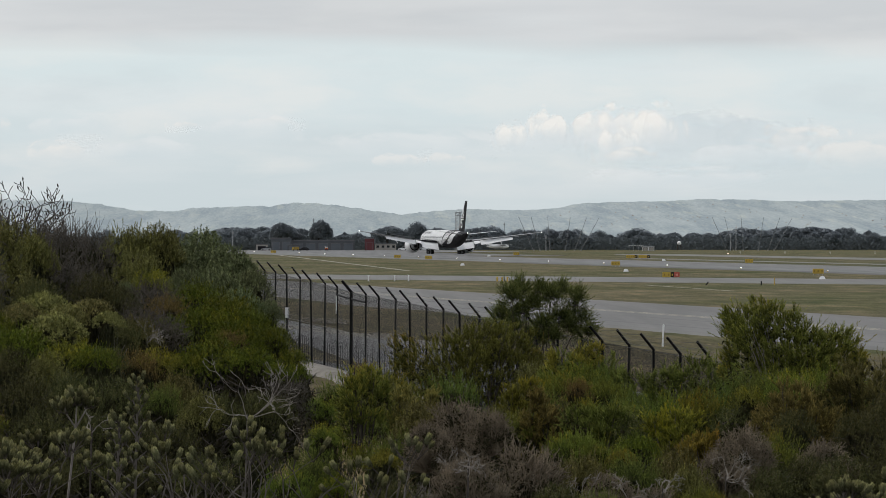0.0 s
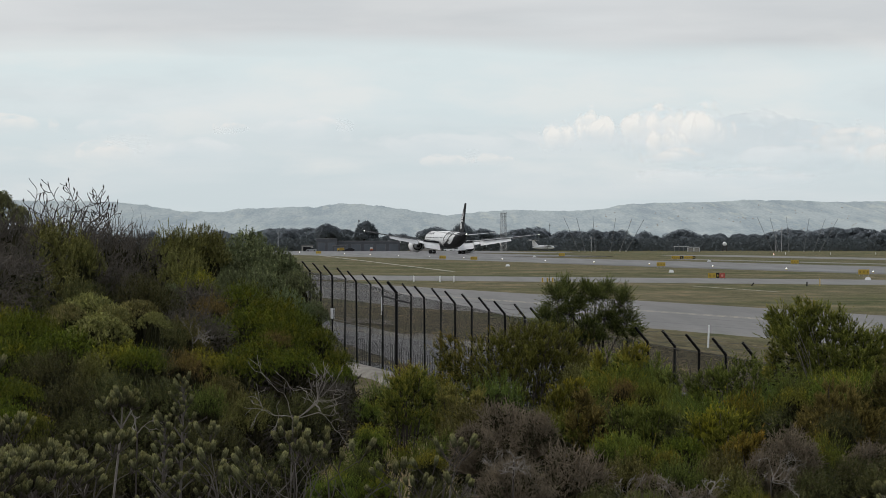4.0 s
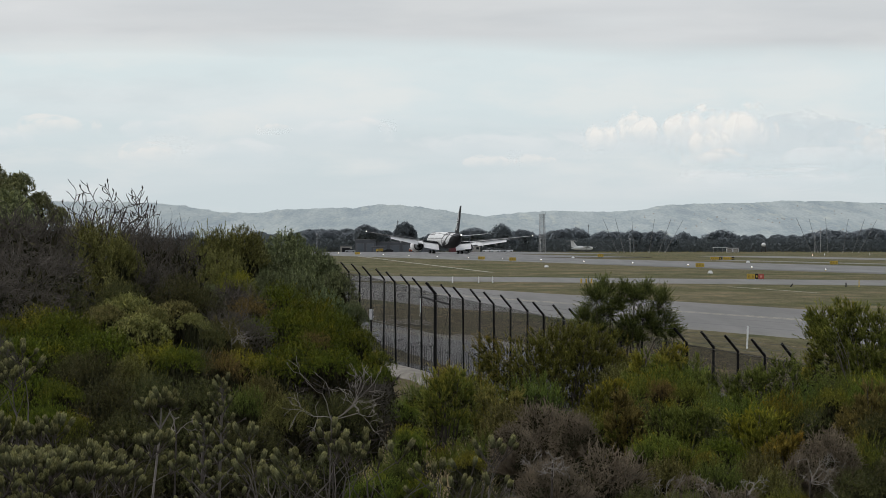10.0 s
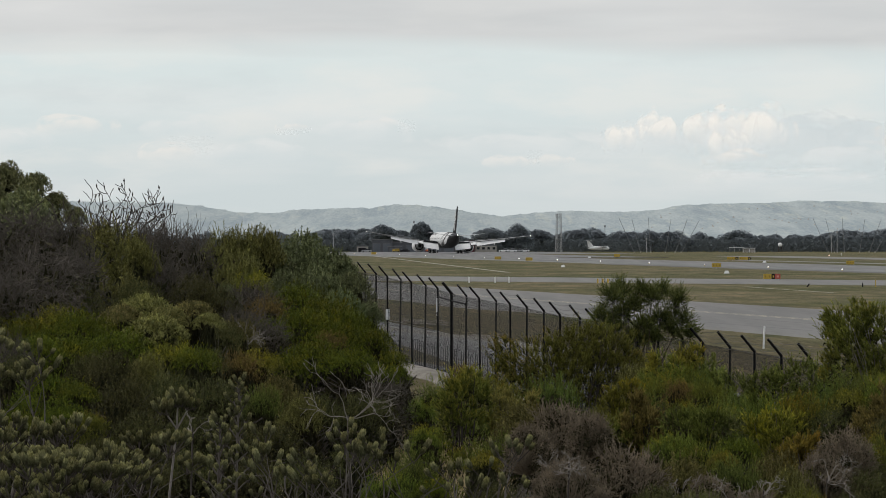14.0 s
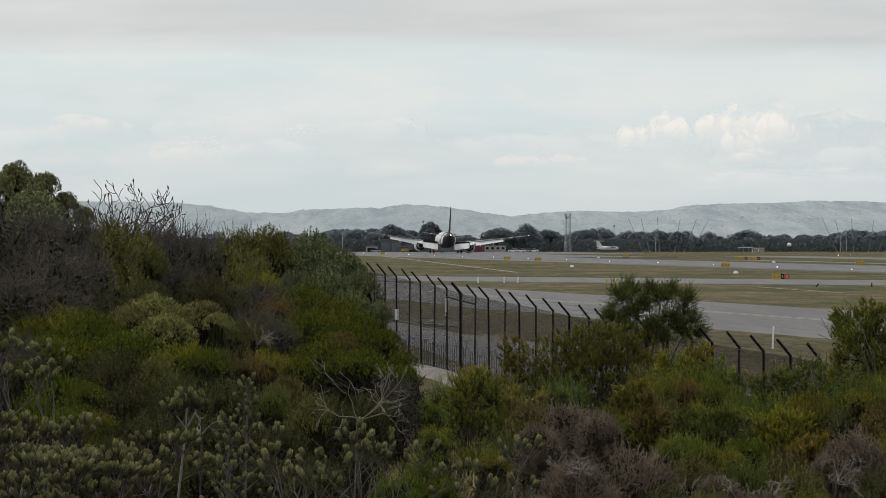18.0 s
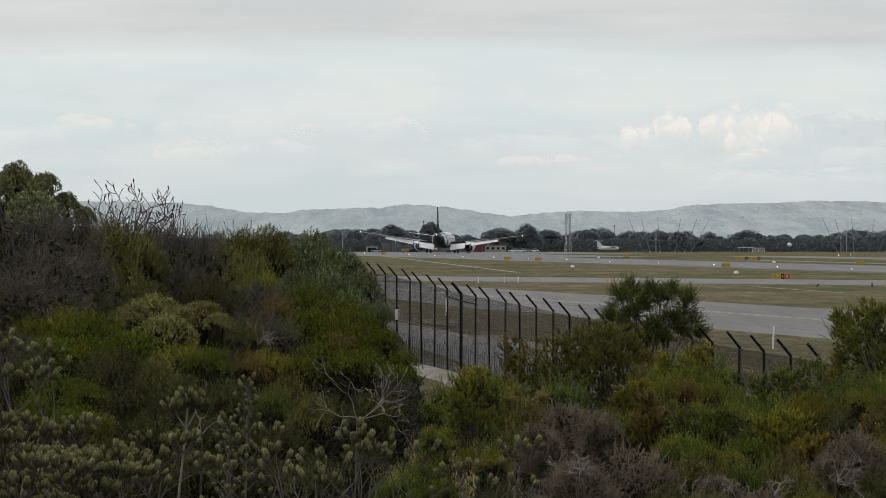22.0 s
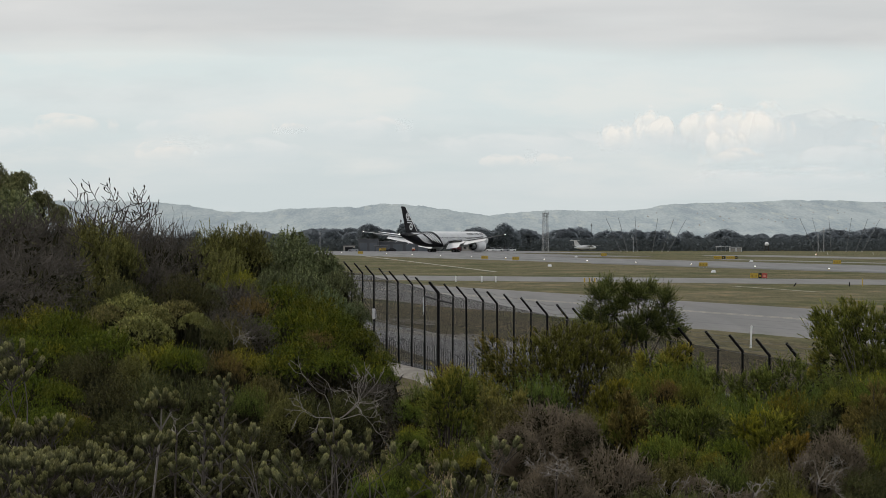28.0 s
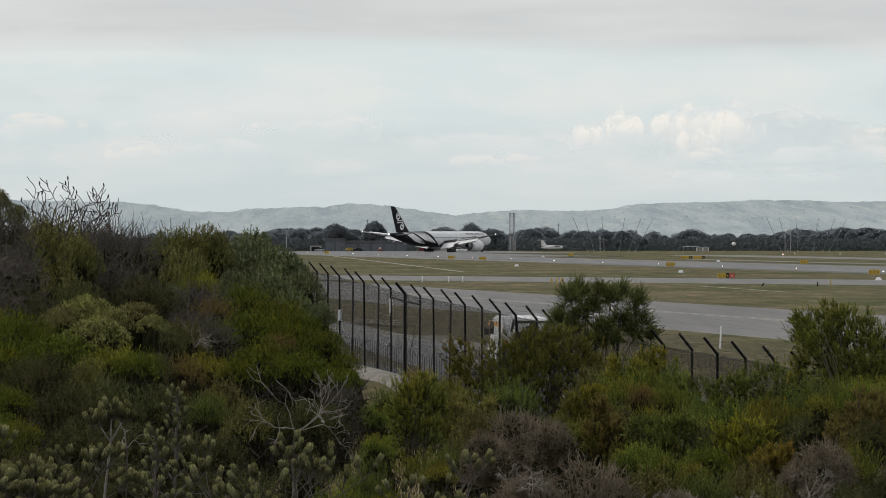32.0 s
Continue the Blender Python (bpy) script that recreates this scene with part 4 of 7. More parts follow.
def make_airliner():
    jet = thing("airliner", pose(0, 0, 0), "large twin-engined white airliner with black tail and silver fern pattern", "airplane")
    stations = [37 - 0.02, 36.8, 36.3, 35.4, 34, 32, 30, 28, 26, 20, 12, 4, -4, -10, -14, -17, -20, -23, -26, -29, -32, -34.5, -36.2, -37]
    bm = bmesh.new()
    rings = []
    for y in stations:
        r, c = hull(y)
        r = max(r, 0.05)
        rings.append([bm.verts.new((r * math.cos(2 * math.pi * i / 36), y, c + r * math.sin(2 * math.pi * i / 36))) for i in range(36)])
    for p, q in zip(rings, rings[1:]):
        for i in range(36):
            bm.faces.new((p[i], p[(i + 1) % 36], q[(i + 1) % 36], q[i]))
    bm.faces.new(rings[0])
    bm.faces.new(rings[-1])
    part("fuselage", bm, LIVERY, jet, smooth=True)
    # wing box fairing
    fair = loft([[(x, y, z) for x, z in ((-2.6 * k, 2.9), (-3.3 * k, 3.6), (-3.2 * k, 4.6), (3.2 * k, 4.6), (3.3 * k, 3.6), (2.6 * k, 2.9), (1.2 * k, 2.9 - 0.9 * k), (-1.2 * k, 2.9 - 0.9 * k))]
                 for y, k in ((15, 0.55), (11, 0.95), (4, 1.0), (-2, 0.95), (-5.5, 0.45))])
    part("belly_fairing", fair, WING_GREY, jet, smooth=True)
    for s in (-1, 1):
        def at(x, y, z):
            return (s * x, y, z)
        secs = [aerofoil(at(2.4, 13.5, 3.9), 15.2, 0.12), aerofoil(at(10.0, 7.9, 4.75), 10.0, 0.105), aerofoil(at(20.0, 0.9, 6.05), 6.3, 0.115), aerofoil(at(29.4, -5.6, 7.35), 3.6, 0.15), aerofoil(at(32.4, -8.0, 7.75), 2.4, 0.19)]
        part("wing", loft(secs), WING_GREY, jet, smooth=True)
        # lowered flaps, flaperon and raised spoilers
        part("flap", slab(at(3.3, -1.6, 3.75), at(9.2, -2.2, 4.3), 4.0, 3.4, 38, 0.3), WHITE, jet, "lowered inboard flap")
        # solid black slab imitates the shaded gap above the inboard flap
        part("flap_slot", slab(at(3.4, -1.2, 4.35), at(9.0, -1.6, 4.75), 1.1, 1.0, 25, 0.5), DARK, jet, "black slab in place of the shaded gap above the lowered flap")
        part("flaperon", slab(at(9.4, -2.3, 4.4), at(11.4, -2.6, 4.7), 2.4, 2.2, 22, 0.24), WHITE, jet)
        part("flap", slab(at(11.6, -2.7, 4.72), at(22.5, -5.6, 6.15), 2.7, 1.7, 34, 0.22), WHITE, jet, "lowered outboard flap")
        part("aileron", slab(at(22.8, -5.7, 6.2), at(28.4, -7.6, 7.0), 1.2, 0.9, 8, 0.16), WING_GREY, jet)
        for a, b in ((3.8, 6.3), (6.5, 9.0), (12.0, 14.8), (15.0, 17.6), (17.8, 20.4)):
            def te(x):
                return at(x, -0.4 - 0.24 * (x - 3.3) * (1.0 if x > 10 else 0.3), 4.45 + 0.128 * (x - 3.3))
            part("spoiler", slab(te(a), te(b), 1.5, 1.4, -5, 0.06), WING_GREY, jet)
        for x in (7.0, 13.5, 18.5):
            y0, z0 = -1.0 - 0.22 * (x - 7), 3.8 + 0.125 * (x - 5)
            part("flap_fairing", loft([[(s * x + 0.28 * k * math.cos(q), y0 + dy, z0 - 0.45 - dz + 0.4 * k * math.sin(q)) for q in [i * math.pi / 4 for i in range(8)]]
                                       for dy, dz, k in ((3.0, 0.0, 0.15), (1.4, 0.15, 1.0), (-1.4, 0.4, 0.9), (-3.6, 1.5, 0.1))]), WHITE, jet, smooth=True)
        part("wing_lamp", lathe([(-0.25, 0.05), (-0.12, 0.18), (0.12, 0.18), (0.25, 0.05)], 10), LAMP_WHITE, jet).matrix_basis = pose(s * 32.3, -9.0, 7.76)
        # engine
        cx, cy, cz, big = s * 9.75, 8.8, 2.72, Matrix.Diagonal((1.1, 1.05, 1.1, 1))
        cowl = [(5.2, 1.66), (5.05, 1.9), (4.4, 2.1), (2.0, 2.2), (-0.6, 2.08), (-2.2, 1.66), (-2.2, 1.54), (-0.6, 1.66), (2.0, 1.62), (4.4, 1.56), (5.2, 1.62)]
        part("engine_cowl", lathe(cowl[:-1], 32), WHITE, jet, "white engine cowling", smooth=True).matrix_basis = pose(cx, cy, cz) @ big
        part("intake_lip", lathe([(5.24, 1.60), (5.30, 1.68), (5.2, 1.78), (5.0, 1.86), (5.0, 1.60)], 32), GREY_METAL, jet, smooth=True).matrix_basis = pose(cx, cy, cz) @ big
        part("fan", joined(lathe([(3.2, 1.60), (3.16, 1.60)], 32), lathe([(4.3, 0.03), (3.8, 0.35), (3.2, 0.5)], 16)), DARK, jet).matrix_basis = pose(cx, cy, cz) @ big
        part("fan_duct", lathe([(-1.7, 1.56), (-1.74, 1.0)], 32), DARK, jet).matrix_basis = pose(cx, cy, cz) @ big
        part("core_cowl", lathe([(-1.2, 1.25), (-2.6, 1.12), (-3.9, 0.78), (-3.9, 0.66), (-3.2, 0.6)], 28), GREY_METAL, jet, smooth=True).matrix_basis = pose(cx, cy, cz) @ big
        part("exhaust_plug", lathe([(-3.2, 0.55), (-4.2, 0.42), (-5.0, 0.06)], 20), DARK, jet, smooth=True).matrix_basis = pose(cx, cy, cz) @ big
        part("pylon", loft([[(cx - 0.22, y, z0), (cx + 0.22, y, z0), (cx + 0.16, y, z1), (cx - 0.16, y, z1)] for y, z0, z1 in ((12.0, 4.5, 4.75), (8.0, 4.3, 5.0), (3.0, 3.5, 4.7), (0.5, 4.1, 4.4))]), WHITE, jet)
        # tailplane
        part("tailplane", loft([aerofoil(at(0.6, -26.4, 6.75), 7.6, 0.10), aerofoil(at(10.75, -33.7, 8.0), 2.5, 0.09)]), WHITE, jet, smooth=True)
        # main gear
        part("gear_leg", joined(rod((s * 5.5, 0.4, 1.2), (s * 5.3, 0.4, 4.2), 0.24), rod((s * 5.5, -2.2, 0.68), (s * 5.5, 2.2, 0.68), 0.17), rod((s * 5.5, 0.3, 1.6), (s * 3.2, 1.0, 3.6), 0.11)), GREY_METAL, jet)
        part("gear_door", box(0.08, 2.6, 1.6, (s * 6.05, 0.4, 2.3), 0.02), WHITE, jet)
        for y in (-1.5, 0.0, 1.5):
            for dx in (-0.7, 0.7):
                wheel_set(jet, s * 5.5 + dx, y, 0.0)
        # fern pattern on the black rear hull: a spine with barbs either side
        side = 0.0 if s > 0 else math.pi

        def turn(a):
            return side + s * a
        barbs = []
        steps = [k / 8 for k in range(9)]
        w = [0.14 + 0.74 * math.sin(math.pi * (0.10 + 0.82 * q)) for q in steps]

        def border(a):
            return 0.5 - 5.6 * max(0.0, 3.05 + 3.1 * math.sin(a)) ** 0.43
        for i in range(4):
            a0, a1 = -0.55 + 0.12 * i, 1.0
            barbs.append(ribbon([(border(a0 + (a1 - a0) * q) - 1.5 - 1.9 * i - 3.0 * q, turn(a0 + (a1 - a0) * q)) for q in steps], [v * 0.88 for v in w]))
        for i in range(11):
            f = i / 10
            a0 = -0.55 + 1.45 * f
            y0 = border(a0) - 9.0 - 3.0 * f
            barbs.append(ribbon([(y0 - (8.0 - 2.0 * f) * q, turn(a0 - 0.10 * math.sin(math.pi * q) + 0.20 * q)) for q in steps], [v * 0.47 for v in w]))
        part("fern_pattern", joined(*barbs), WHITE, jet, "white fern blades on black hull")
        # titles as plain bars, cabin windows, doors
        for y, w in ((29.0, 0.7), (28.0, 0.3), (27.2, 0.7), (25.3, 0.8), (24.2, 0.6), (23.1, 0.9), (21.1, 0.6), (20.1, 0.7), (19.1, 0.6), (18.1, 0.5), (17.2, 0.7), (16.2, 0.8)):
            part("title_bar", surface([(on_hull(y, turn(0.64)), on_hull(y - w, turn(0.64)), on_hull(y - w, turn(0.95)), on_hull(y, turn(0.95)))]), TITLE_GREY, jet)
        wins = []
        for i in range(90):
            y = 27.5 - 0.53 * i
            wins.append(surface([(on_hull(y, turn(0.14)), on_hull(y - 0.24, turn(0.14)), on_hull(y - 0.24, turn(0.25)), on_hull(y, turn(0.25)))]))
        tagged(part("window_row", joined(*wins), GLASS_DARK, jet), kind="stuff")
        part("windscreen", surface([(on_hull(34.9, turn(0.62)), on_hull(33.6, turn(0.62)), on_hull(33.2, turn(1.0)), on_hull(34.2, turn(1.3)))]), GLASS_DARK, jet)
        for y in (29.0, 16.8, -7.5, -19.0):
            part("cabin_door", surface([(on_hull(y, turn(-0.12), 0.035), on_hull(y - 1.1, turn(-0.12), 0.035), on_hull(y - 1.1, turn(0.42), 0.035), on_hull(y, turn(0.42), 0.035))]), WHITE if y > -12 else DARK, jet)
    # fin and its curl mark
    fin = loft([[(-0.3, -23.4, 7.9), (0.0, -22.4, 7.9), (0.3, -23.4, 7.9), (0.32, -27.5, 7.9), (0.0, -32.0, 7.9), (-0.32, -27.5, 7.9)],
                [(-0.12, -33.2, 18.15), (0.0, -32.8, 18.15), (0.12, -33.2, 18.15), (0.14, -34.4, 18.25), (0.0, -36.3, 18.25), (-0.14, -34.4, 18.25)]])
    part("fin", fin, DARK, jet, "black tail fin")
    part("fin_edge", loft([[(-0.1, -22.3, 8.0), (0.1, -22.3, 8.0), (0.12, -22.8, 8.0), (-0.12, -22.8, 8.0)], [(-0.05, -32.7, 18.2), (0.05, -32.7, 18.2), (0.1, -33.2, 18.2), (-0.1, -33.2, 18.2)]]), WHITE, jet, "white leading edge strip")
    for s in (-1, 1):
        def curl(cy, cz, flip):
            quads, prev = [], None
            for i in range(25):
                f = i / 24
                th = flip * (f * 2.6 * math.pi) + math.pi * 0.5
                r = 1.45 - 1.05 * f
                w = 0.20 + 0.16 * math.sin(math.pi * f)
                pr = [Vector((s * 0.36, cy + (r + q * w) * math.cos(th), cz + (r + q * w) * math.sin(th))) for q in (-1, 1)]
                if prev:
                    quads.append((prev[0], prev[1], pr[1], pr[0]))
                prev = pr
            return surface(quads)
        bars = [surface([(Vector((s * 0.36, -27.6, z)), Vector((s * 0.36, -31.9, z)), Vector((s * 0.36, -32.1, z + 0.4)), Vector((s * 0.36, -28.0, z + 0.4)))]) for z in (11.7, 12.5)]
        part("fin_mark", joined(curl(-31.2, 14.3, 1), curl(-28.6, 10.3, -1), *bars), WHITE, jet, "white curled emblem")
    part("tail_lamp", lathe([(-0.25, 0.05), (-0.1, 0.22), (0.1, 0.22), (0.25, 0.05)], 10), LAMP_WHITE, jet).matrix_basis = pose(0, -37.1, 7.2)
    # nose gear
    part("nose_leg", joined(rod((0, 31.2, 0.5), (0, 31.0, 3.4), 0.16), rod((-0.5, 31.2, 0.53), (0.5, 31.2, 0.53), 0.1)), GREY_METAL, jet)
    for dx in (-0.38, 0.38):
        wheel_set(jet, dx, 31.2, 0.0, 0.53, 0.36)
    return jet


AIRLINER = make_airliner()

# ---- second, parked high-tailed aircraft ----
def make_parked():
    ob = thing("parked_turboprop", pose(66.0, 1830, 0.0, 0, 0, -42) @ Matrix.Diagonal((0.58, 0.58, 0.62, 1)), "small white high-tailed aircraft parked by the trees", "airplane")
    part("fuselage", lathe([(12.4, 0.1), (12.0, 0.6), (10.8, 1.1), (8.5, 1.38), (-4, 1.38), (-9, 0.9), (-12.6, 0.2)], 24), WHITE, ob, smooth=True).matrix_basis = pose(0, 0, 2.6)
    part("fin", loft([[(-0.25, -5.4, 3.6), (0.25, -5.4, 3.6), (0.25, -12.0, 3.4), (-0.25, -12.0, 3.4)], [(-0.12, -10.4, 7.4), (0.12, -10.4, 7.4), (0.12, -13.0, 7.4), (-0.12, -13.0, 7.4)]]), WHITE, ob)
    for s in (-1, 1):
        part("tailplane", loft([aerofoil((0, -10.0, 7.6), 3.0, 0.22), aerofoil((s * 4.6, -11.0, 7.6), 2.0, 0.24)]), WHITE, ob)
        part("wing", loft([aerofoil((s * 0.5, 2.2, 3.95), 2.8, 0.14), aerofoil((s * 13.5, 1.6, 4.2), 1.5, 0.12)]), WHITE, ob)
        part("engine", lathe([(4.6, 0.25), (3.6, 0.6), (0.5, 0.65), (-2.4, 0.2)], 14), GREY_METAL, ob, smooth=True).matrix_basis = pose(s * 4.1, 0, 3.5)
        part("gear_leg", rod((s * 4.1, 0, 0.35), (s * 4.1, 0, 3.2), 0.12), GREY_METAL, ob)
        part("wheel", lathe([(-0.15, 0.2), (-0.15, 0.42), (0.15, 0.42), (0.15, 0.2)], 12, "X"), RUBBER, ob).matrix_basis = pose(s * 4.1, 0, 0.42)
    part("nose_leg", rod((0, 10, 0.0), (0, 10, 1.8), 0.12), RUBBER, ob)
    part("windscreen", surface([((-0.7, 10.9, 3.3), (0.7, 10.9, 3.3), (0.75, 10.2, 3.75), (-0.75, 10.2, 3.75))]), GLASS_DARK, ob)


make_parked()

# ---- airfield: buildings, masts, signs, lights ----
def building(name, x, y, w, d, h, wall, roof, label, doors=0, door_mat=None, overhang=0.5, windows=0):
    ob = thing(name, pose(x, y, 0), label, "building")
    part("wall", box(w, d, h, (0, 0, -0.3), 0.05), wall, ob)
    part("roof", box(w + overhang, d + overhang, 0.35, (0, 0, h - 0.3), 0.08), roof, ob)
    for i in range(doors):
        dw = w / doors * 0.72
        cx = -w / 2 + (i + 0.5) * w / doors
        dr = part("door", box(dw, 0.12, h * 0.66, (cx, -d / 2 - 0.06, 0), 0.02), door_mat or SHED_DOOR, ob)
        part("door_frame", joined(box(0.15, 0.2, h * 0.68, (cx - dw / 2, -d / 2 - 0.08, 0)), box(0.15, 0.2, h * 0.68, (cx + dw / 2, -d / 2 - 0.08, 0)), box(dw, 0.2, 0.15, (cx, -d / 2 - 0.08, h * 0.66))), SHED_ROOF, dr)
    for i in range(windows):
        cx = -w / 2 + (i + 0.5) * w / windows
        wn = part("window", box(w / windows * 0.5, 0.1, 0.9, (cx, -d / 2 - 0.05, 1.2), 0.02), GLASS_DARK, ob)
        part("sill", box(w / windows * 0.56, 0.16, 0.1, (cx, -d / 2 - 0.09, 1.08)), roof, wn)
    return ob


building("workshop", -27.4, 1815, 8.6, 10, 5.4, SHED_GREY, SHED_ROOF, "tall grey clad workshop with a roller door", 2)
building("hangar_row", -9.5, 1828, 27, 14, 4.4, SHED_GREY, SHED_ROOF, "long low grey shed with blue-grey roller doors", 5)
building("gate_hut", -35.6, 1810, 4.8, 4, 2.7, CREAM, SHED_ROOF, "small pale hut with a dark opening", 1, DARK)
building("low_annex", -21.8, 1800, 5.5, 4, 2.5, SHED_GREY, SHED_ROOF, "low dark annex beside the workshop", 1)
building("red_store", 10.3, 1810, 3.9, 6, 5.2, BRICK_RED, SHED_ROOF, "dark red clad store building", 1, BRICK_RED)
building("cream_office", 17.3, 1822, 9.0, 6, 2.9, CREAM, SHED_ROOF, "low cream office with small windows", 0, windows=4)
building("white_shed", 128.8, 1800, 5.0, 4, 1.9, WHITE, GREY_METAL, "small white equipment shed in the grass", 2, CREAM)


def white_canopy():
    ob = thing("white_canopy", pose(123.4, 1798, 0), "open white canopy beside a shed", "canopy")
    part("roof", box(6.2, 3, 0.2, (0, 0, 1.9), 0.03), WHITE, ob)
    for x in (-2.9, -1, 1, 2.9):
        part("post", rod((x, -1.3, 0), (x, -1.3, 1.9), 0.08), GREY_METAL, ob)


white_canopy()


def radar_dome():
    ob = thing("radar_dome", pose(146, 1850, 0), "white radar dome on a slim dark tower", "radar")
    part("tower", joined(*[rod((sx * 0.9, sy * 0.9, -0.2), (sx * 0.6, sy * 0.6, 2.2), 0.1) for sx in (-1, 1) for sy in (-1, 1)], box(2.0, 2.0, 0.2, (0, 0, 2.1), 0.04)), BARK_DARK, ob)
    bm = bmesh.new()
    bmesh.ops.create_icosphere(bm, subdivisions=3, radius=0.95)
    o = part("dome", bm, WHITE, ob)
    o.matrix_basis = pose(0, 0, 3.05)


radar_dome()


def lattice_tower(x, y, h, w0, w1):
    ob = thing("lattice_tower", pose(x, y, 0, 0, 0, 18), "tall grey steel lattice radar tower", "tower")
    n = 9
    lv = [h * i / n for i in range(n + 1)]
    half = lambda z: (w0 + (w1 - w0) * z / h) / 2
    cs = ((-1, -1), (1, -1), (1, 1), (-1, 1))
    for c in cs:
        part("leg", rod((c[0] * half(0), c[1] * half(0), 0), (c[0] * half(h), c[1] * half(h), h), 0.11, 0.09, 6), GREY_METAL, ob)
    for i in range(n):
        a, b = half(lv[i]), half(lv[i + 1])
        for k in range(4):
            p, q = cs[k], cs[(k + 1) % 4]
            part("brace", joined(rod((p[0] * a, p[1] * a, lv[i]), (q[0] * b, q[1] * b, lv[i + 1]), 0.045, sides=5),
                                 rod((q[0] * a, q[1] * a, lv[i]), (p[0] * b, p[1] * b, lv[i + 1]), 0.045, sides=5),
                                 rod((p[0] * b, p[1] * b, lv[i + 1]), (q[0] * b, q[1] * b, lv[i + 1]), 0.045, sides=5)), GREY_METAL, ob)
    part("platform", box(w1 + 0.7, w1 + 0.7, 0.18, (0, 0, h - 1.3), 0.02), GREY_METAL, ob)
    part("platform", box(w1 + 0.6, w1 + 0.6, 0.18, (0, 0, h), 0.02), GREY_METAL, ob)
    part("guard_rail", joined(*[rod((sx * (w1 / 2 + 0.3), sy * (w1 / 2 + 0.3), h), (sx * (w1 / 2 + 0.3), sy * (w1 / 2 + 0.3), h + 0.9), 0.05, sides=5) for sx in (-1, 0, 1) for sy in (-1, 1)]), GREY_METAL, ob)
    part("aerial", joined(rod((0, 0, h), (0, 0, h + 1.6), 0.06, sides=5), rod((-1.4, 0, h - 1.2), (-1.4, 0, h + 0.2), 0.06, sides=5), rod((1.4, 0, h - 0.6), (1.4, 0, h + 0.6), 0.06, sides=5)), GREY_METAL, ob)


lattice_tower(48.5, 1820, 16.2, 2.3, 1.7)


def slim_mast(x, y, h, label):
    ob = thing("radio_mast", pose(x, y, 0), label, "mast")
    part("pole", rod((0, 0, 0), (0, 0, h), 0.22, 0.12, 6), GREY_METAL, ob)
    part("head", box(0.8, 0.5, 0.9, (0, 0, h - 1.4), 0.05), GREY_METAL, ob)


slim_mast(-47.5, 1790, 8.5, "grey radio mast behind trees")
slim_mast(-15, 2000, 14.5, "slim far radio mast above trees")
slim_mast(75.5, 2010, 12.5, "slim far radio mast above trees")


def pole_fan(x, y, label):
    """Spread of thin poles leaning outward."""
    for bx, tx, h in ((-10.2, -16.6, 14.3), (-7.6, -11.3, 14.1), (-3.4, -4.4, 14.4), (2.8, 5.1, 14.0), (6.8, 11.9, 13.8), (9.4, 17.0, 13.6)):
        ob = thing("leaning_pole", pose(x, y, 0), label, "pole", "leaning aerial poles")
        part("shaft", rod((bx, 0, -0.2), (tx, 0, h), 0.11, 0.07, 6), POLE_GREY, ob)
        part("foot", rod((bx, 0, -0.2), (bx, 0, 0.5), 0.35, 0.3, 8), CONCRETE, ob)


pole_fan(89.0, 1770, "thin grey leaning aerial pole by the woods")
pole_fan(170.0, 1770, "thin grey leaning aerial pole by the woods")
for px, h in ((1140, 6.5), (1468, 7.5), (1478, 9.5)):
    slim_mast((px - 784) / 4.24, 1772, h, "short grey mast between leaning poles")


def airfield_sign(x, y, w, h, parts_, label, yaw=0):
    """Low board on legs; parts_ are panels with colours and bars."""
    ob = thing("airfield_sign", pose(x, y, 0, 0, 0, yaw), label, "sign", "airfield signs")
    at = -w / 2
    for frac, mat, ink in parts_:
        pw = w * frac
        pn = part("panel", box(pw - 0.03, 0.22, h, (at + pw / 2, 0, 0.22), 0.02), mat, ob)
        n = max(1, int(pw / 0.55))
        for i in range(n):
            part("bar", box(pw / n * 0.38, 0.02, h * 0.42, (at + pw * (i + 0.5) / n, -0.125, 0.22 + h * 0.27)), ink, pn)
        at += pw
    for i in (-0.4, 0.0, 0.4):
        part("leg", rod((i * w, 0, -0.1), (i * w, 0, 0.3), 0.05), GREY_METAL, ob)


def sign_row():
    y2 = "yellow airfield sign board with dark bars on the grass"
    airfield_sign(50.8, 660, 2.7, 0.78, ((0.48, YELLOW, SIGN_INK), (0.19, DARK, YELLOW), (0.33, RED, SIGN_PALE)), "yellow, black and red airfield sign by the taxiway")
    for x, y in ((14.8, 1204), (22.6, 1150), (58, 908), (80.3, 718), (95, 995), (55, 1361), (-26, 1530)):
        airfield_sign(x, y, 1.9, 0.85, ((1.0, YELLOW, SIGN_INK),), y2)
    for x, y in ((81.5, 1204), (84.8, 1200)):
        airfield_sign(x, y, 3.2, 0.75, ((0.75, YELLOW, SIGN_INK), (0.25, DARK, YELLOW)), y2)


sign_row()


def gable_marker(x, y, w):
    """White flat-topped marker resting on the grass."""
    ob = tagged(part("white_marker", box(w, w * 0.8, w * 0.5, (0, 0, 0), w * 0.06, taper=0.55), WHITE), "white flat-topped ground marker on grass", "marker", "ground markers")
    ob.matrix_world = pose(x, y, -0.04)


for x, y in ((26, 940), (52, 784), (73, 647), (45, 1327), (83, 1103)):
    gable_marker(x, y, 1.05)


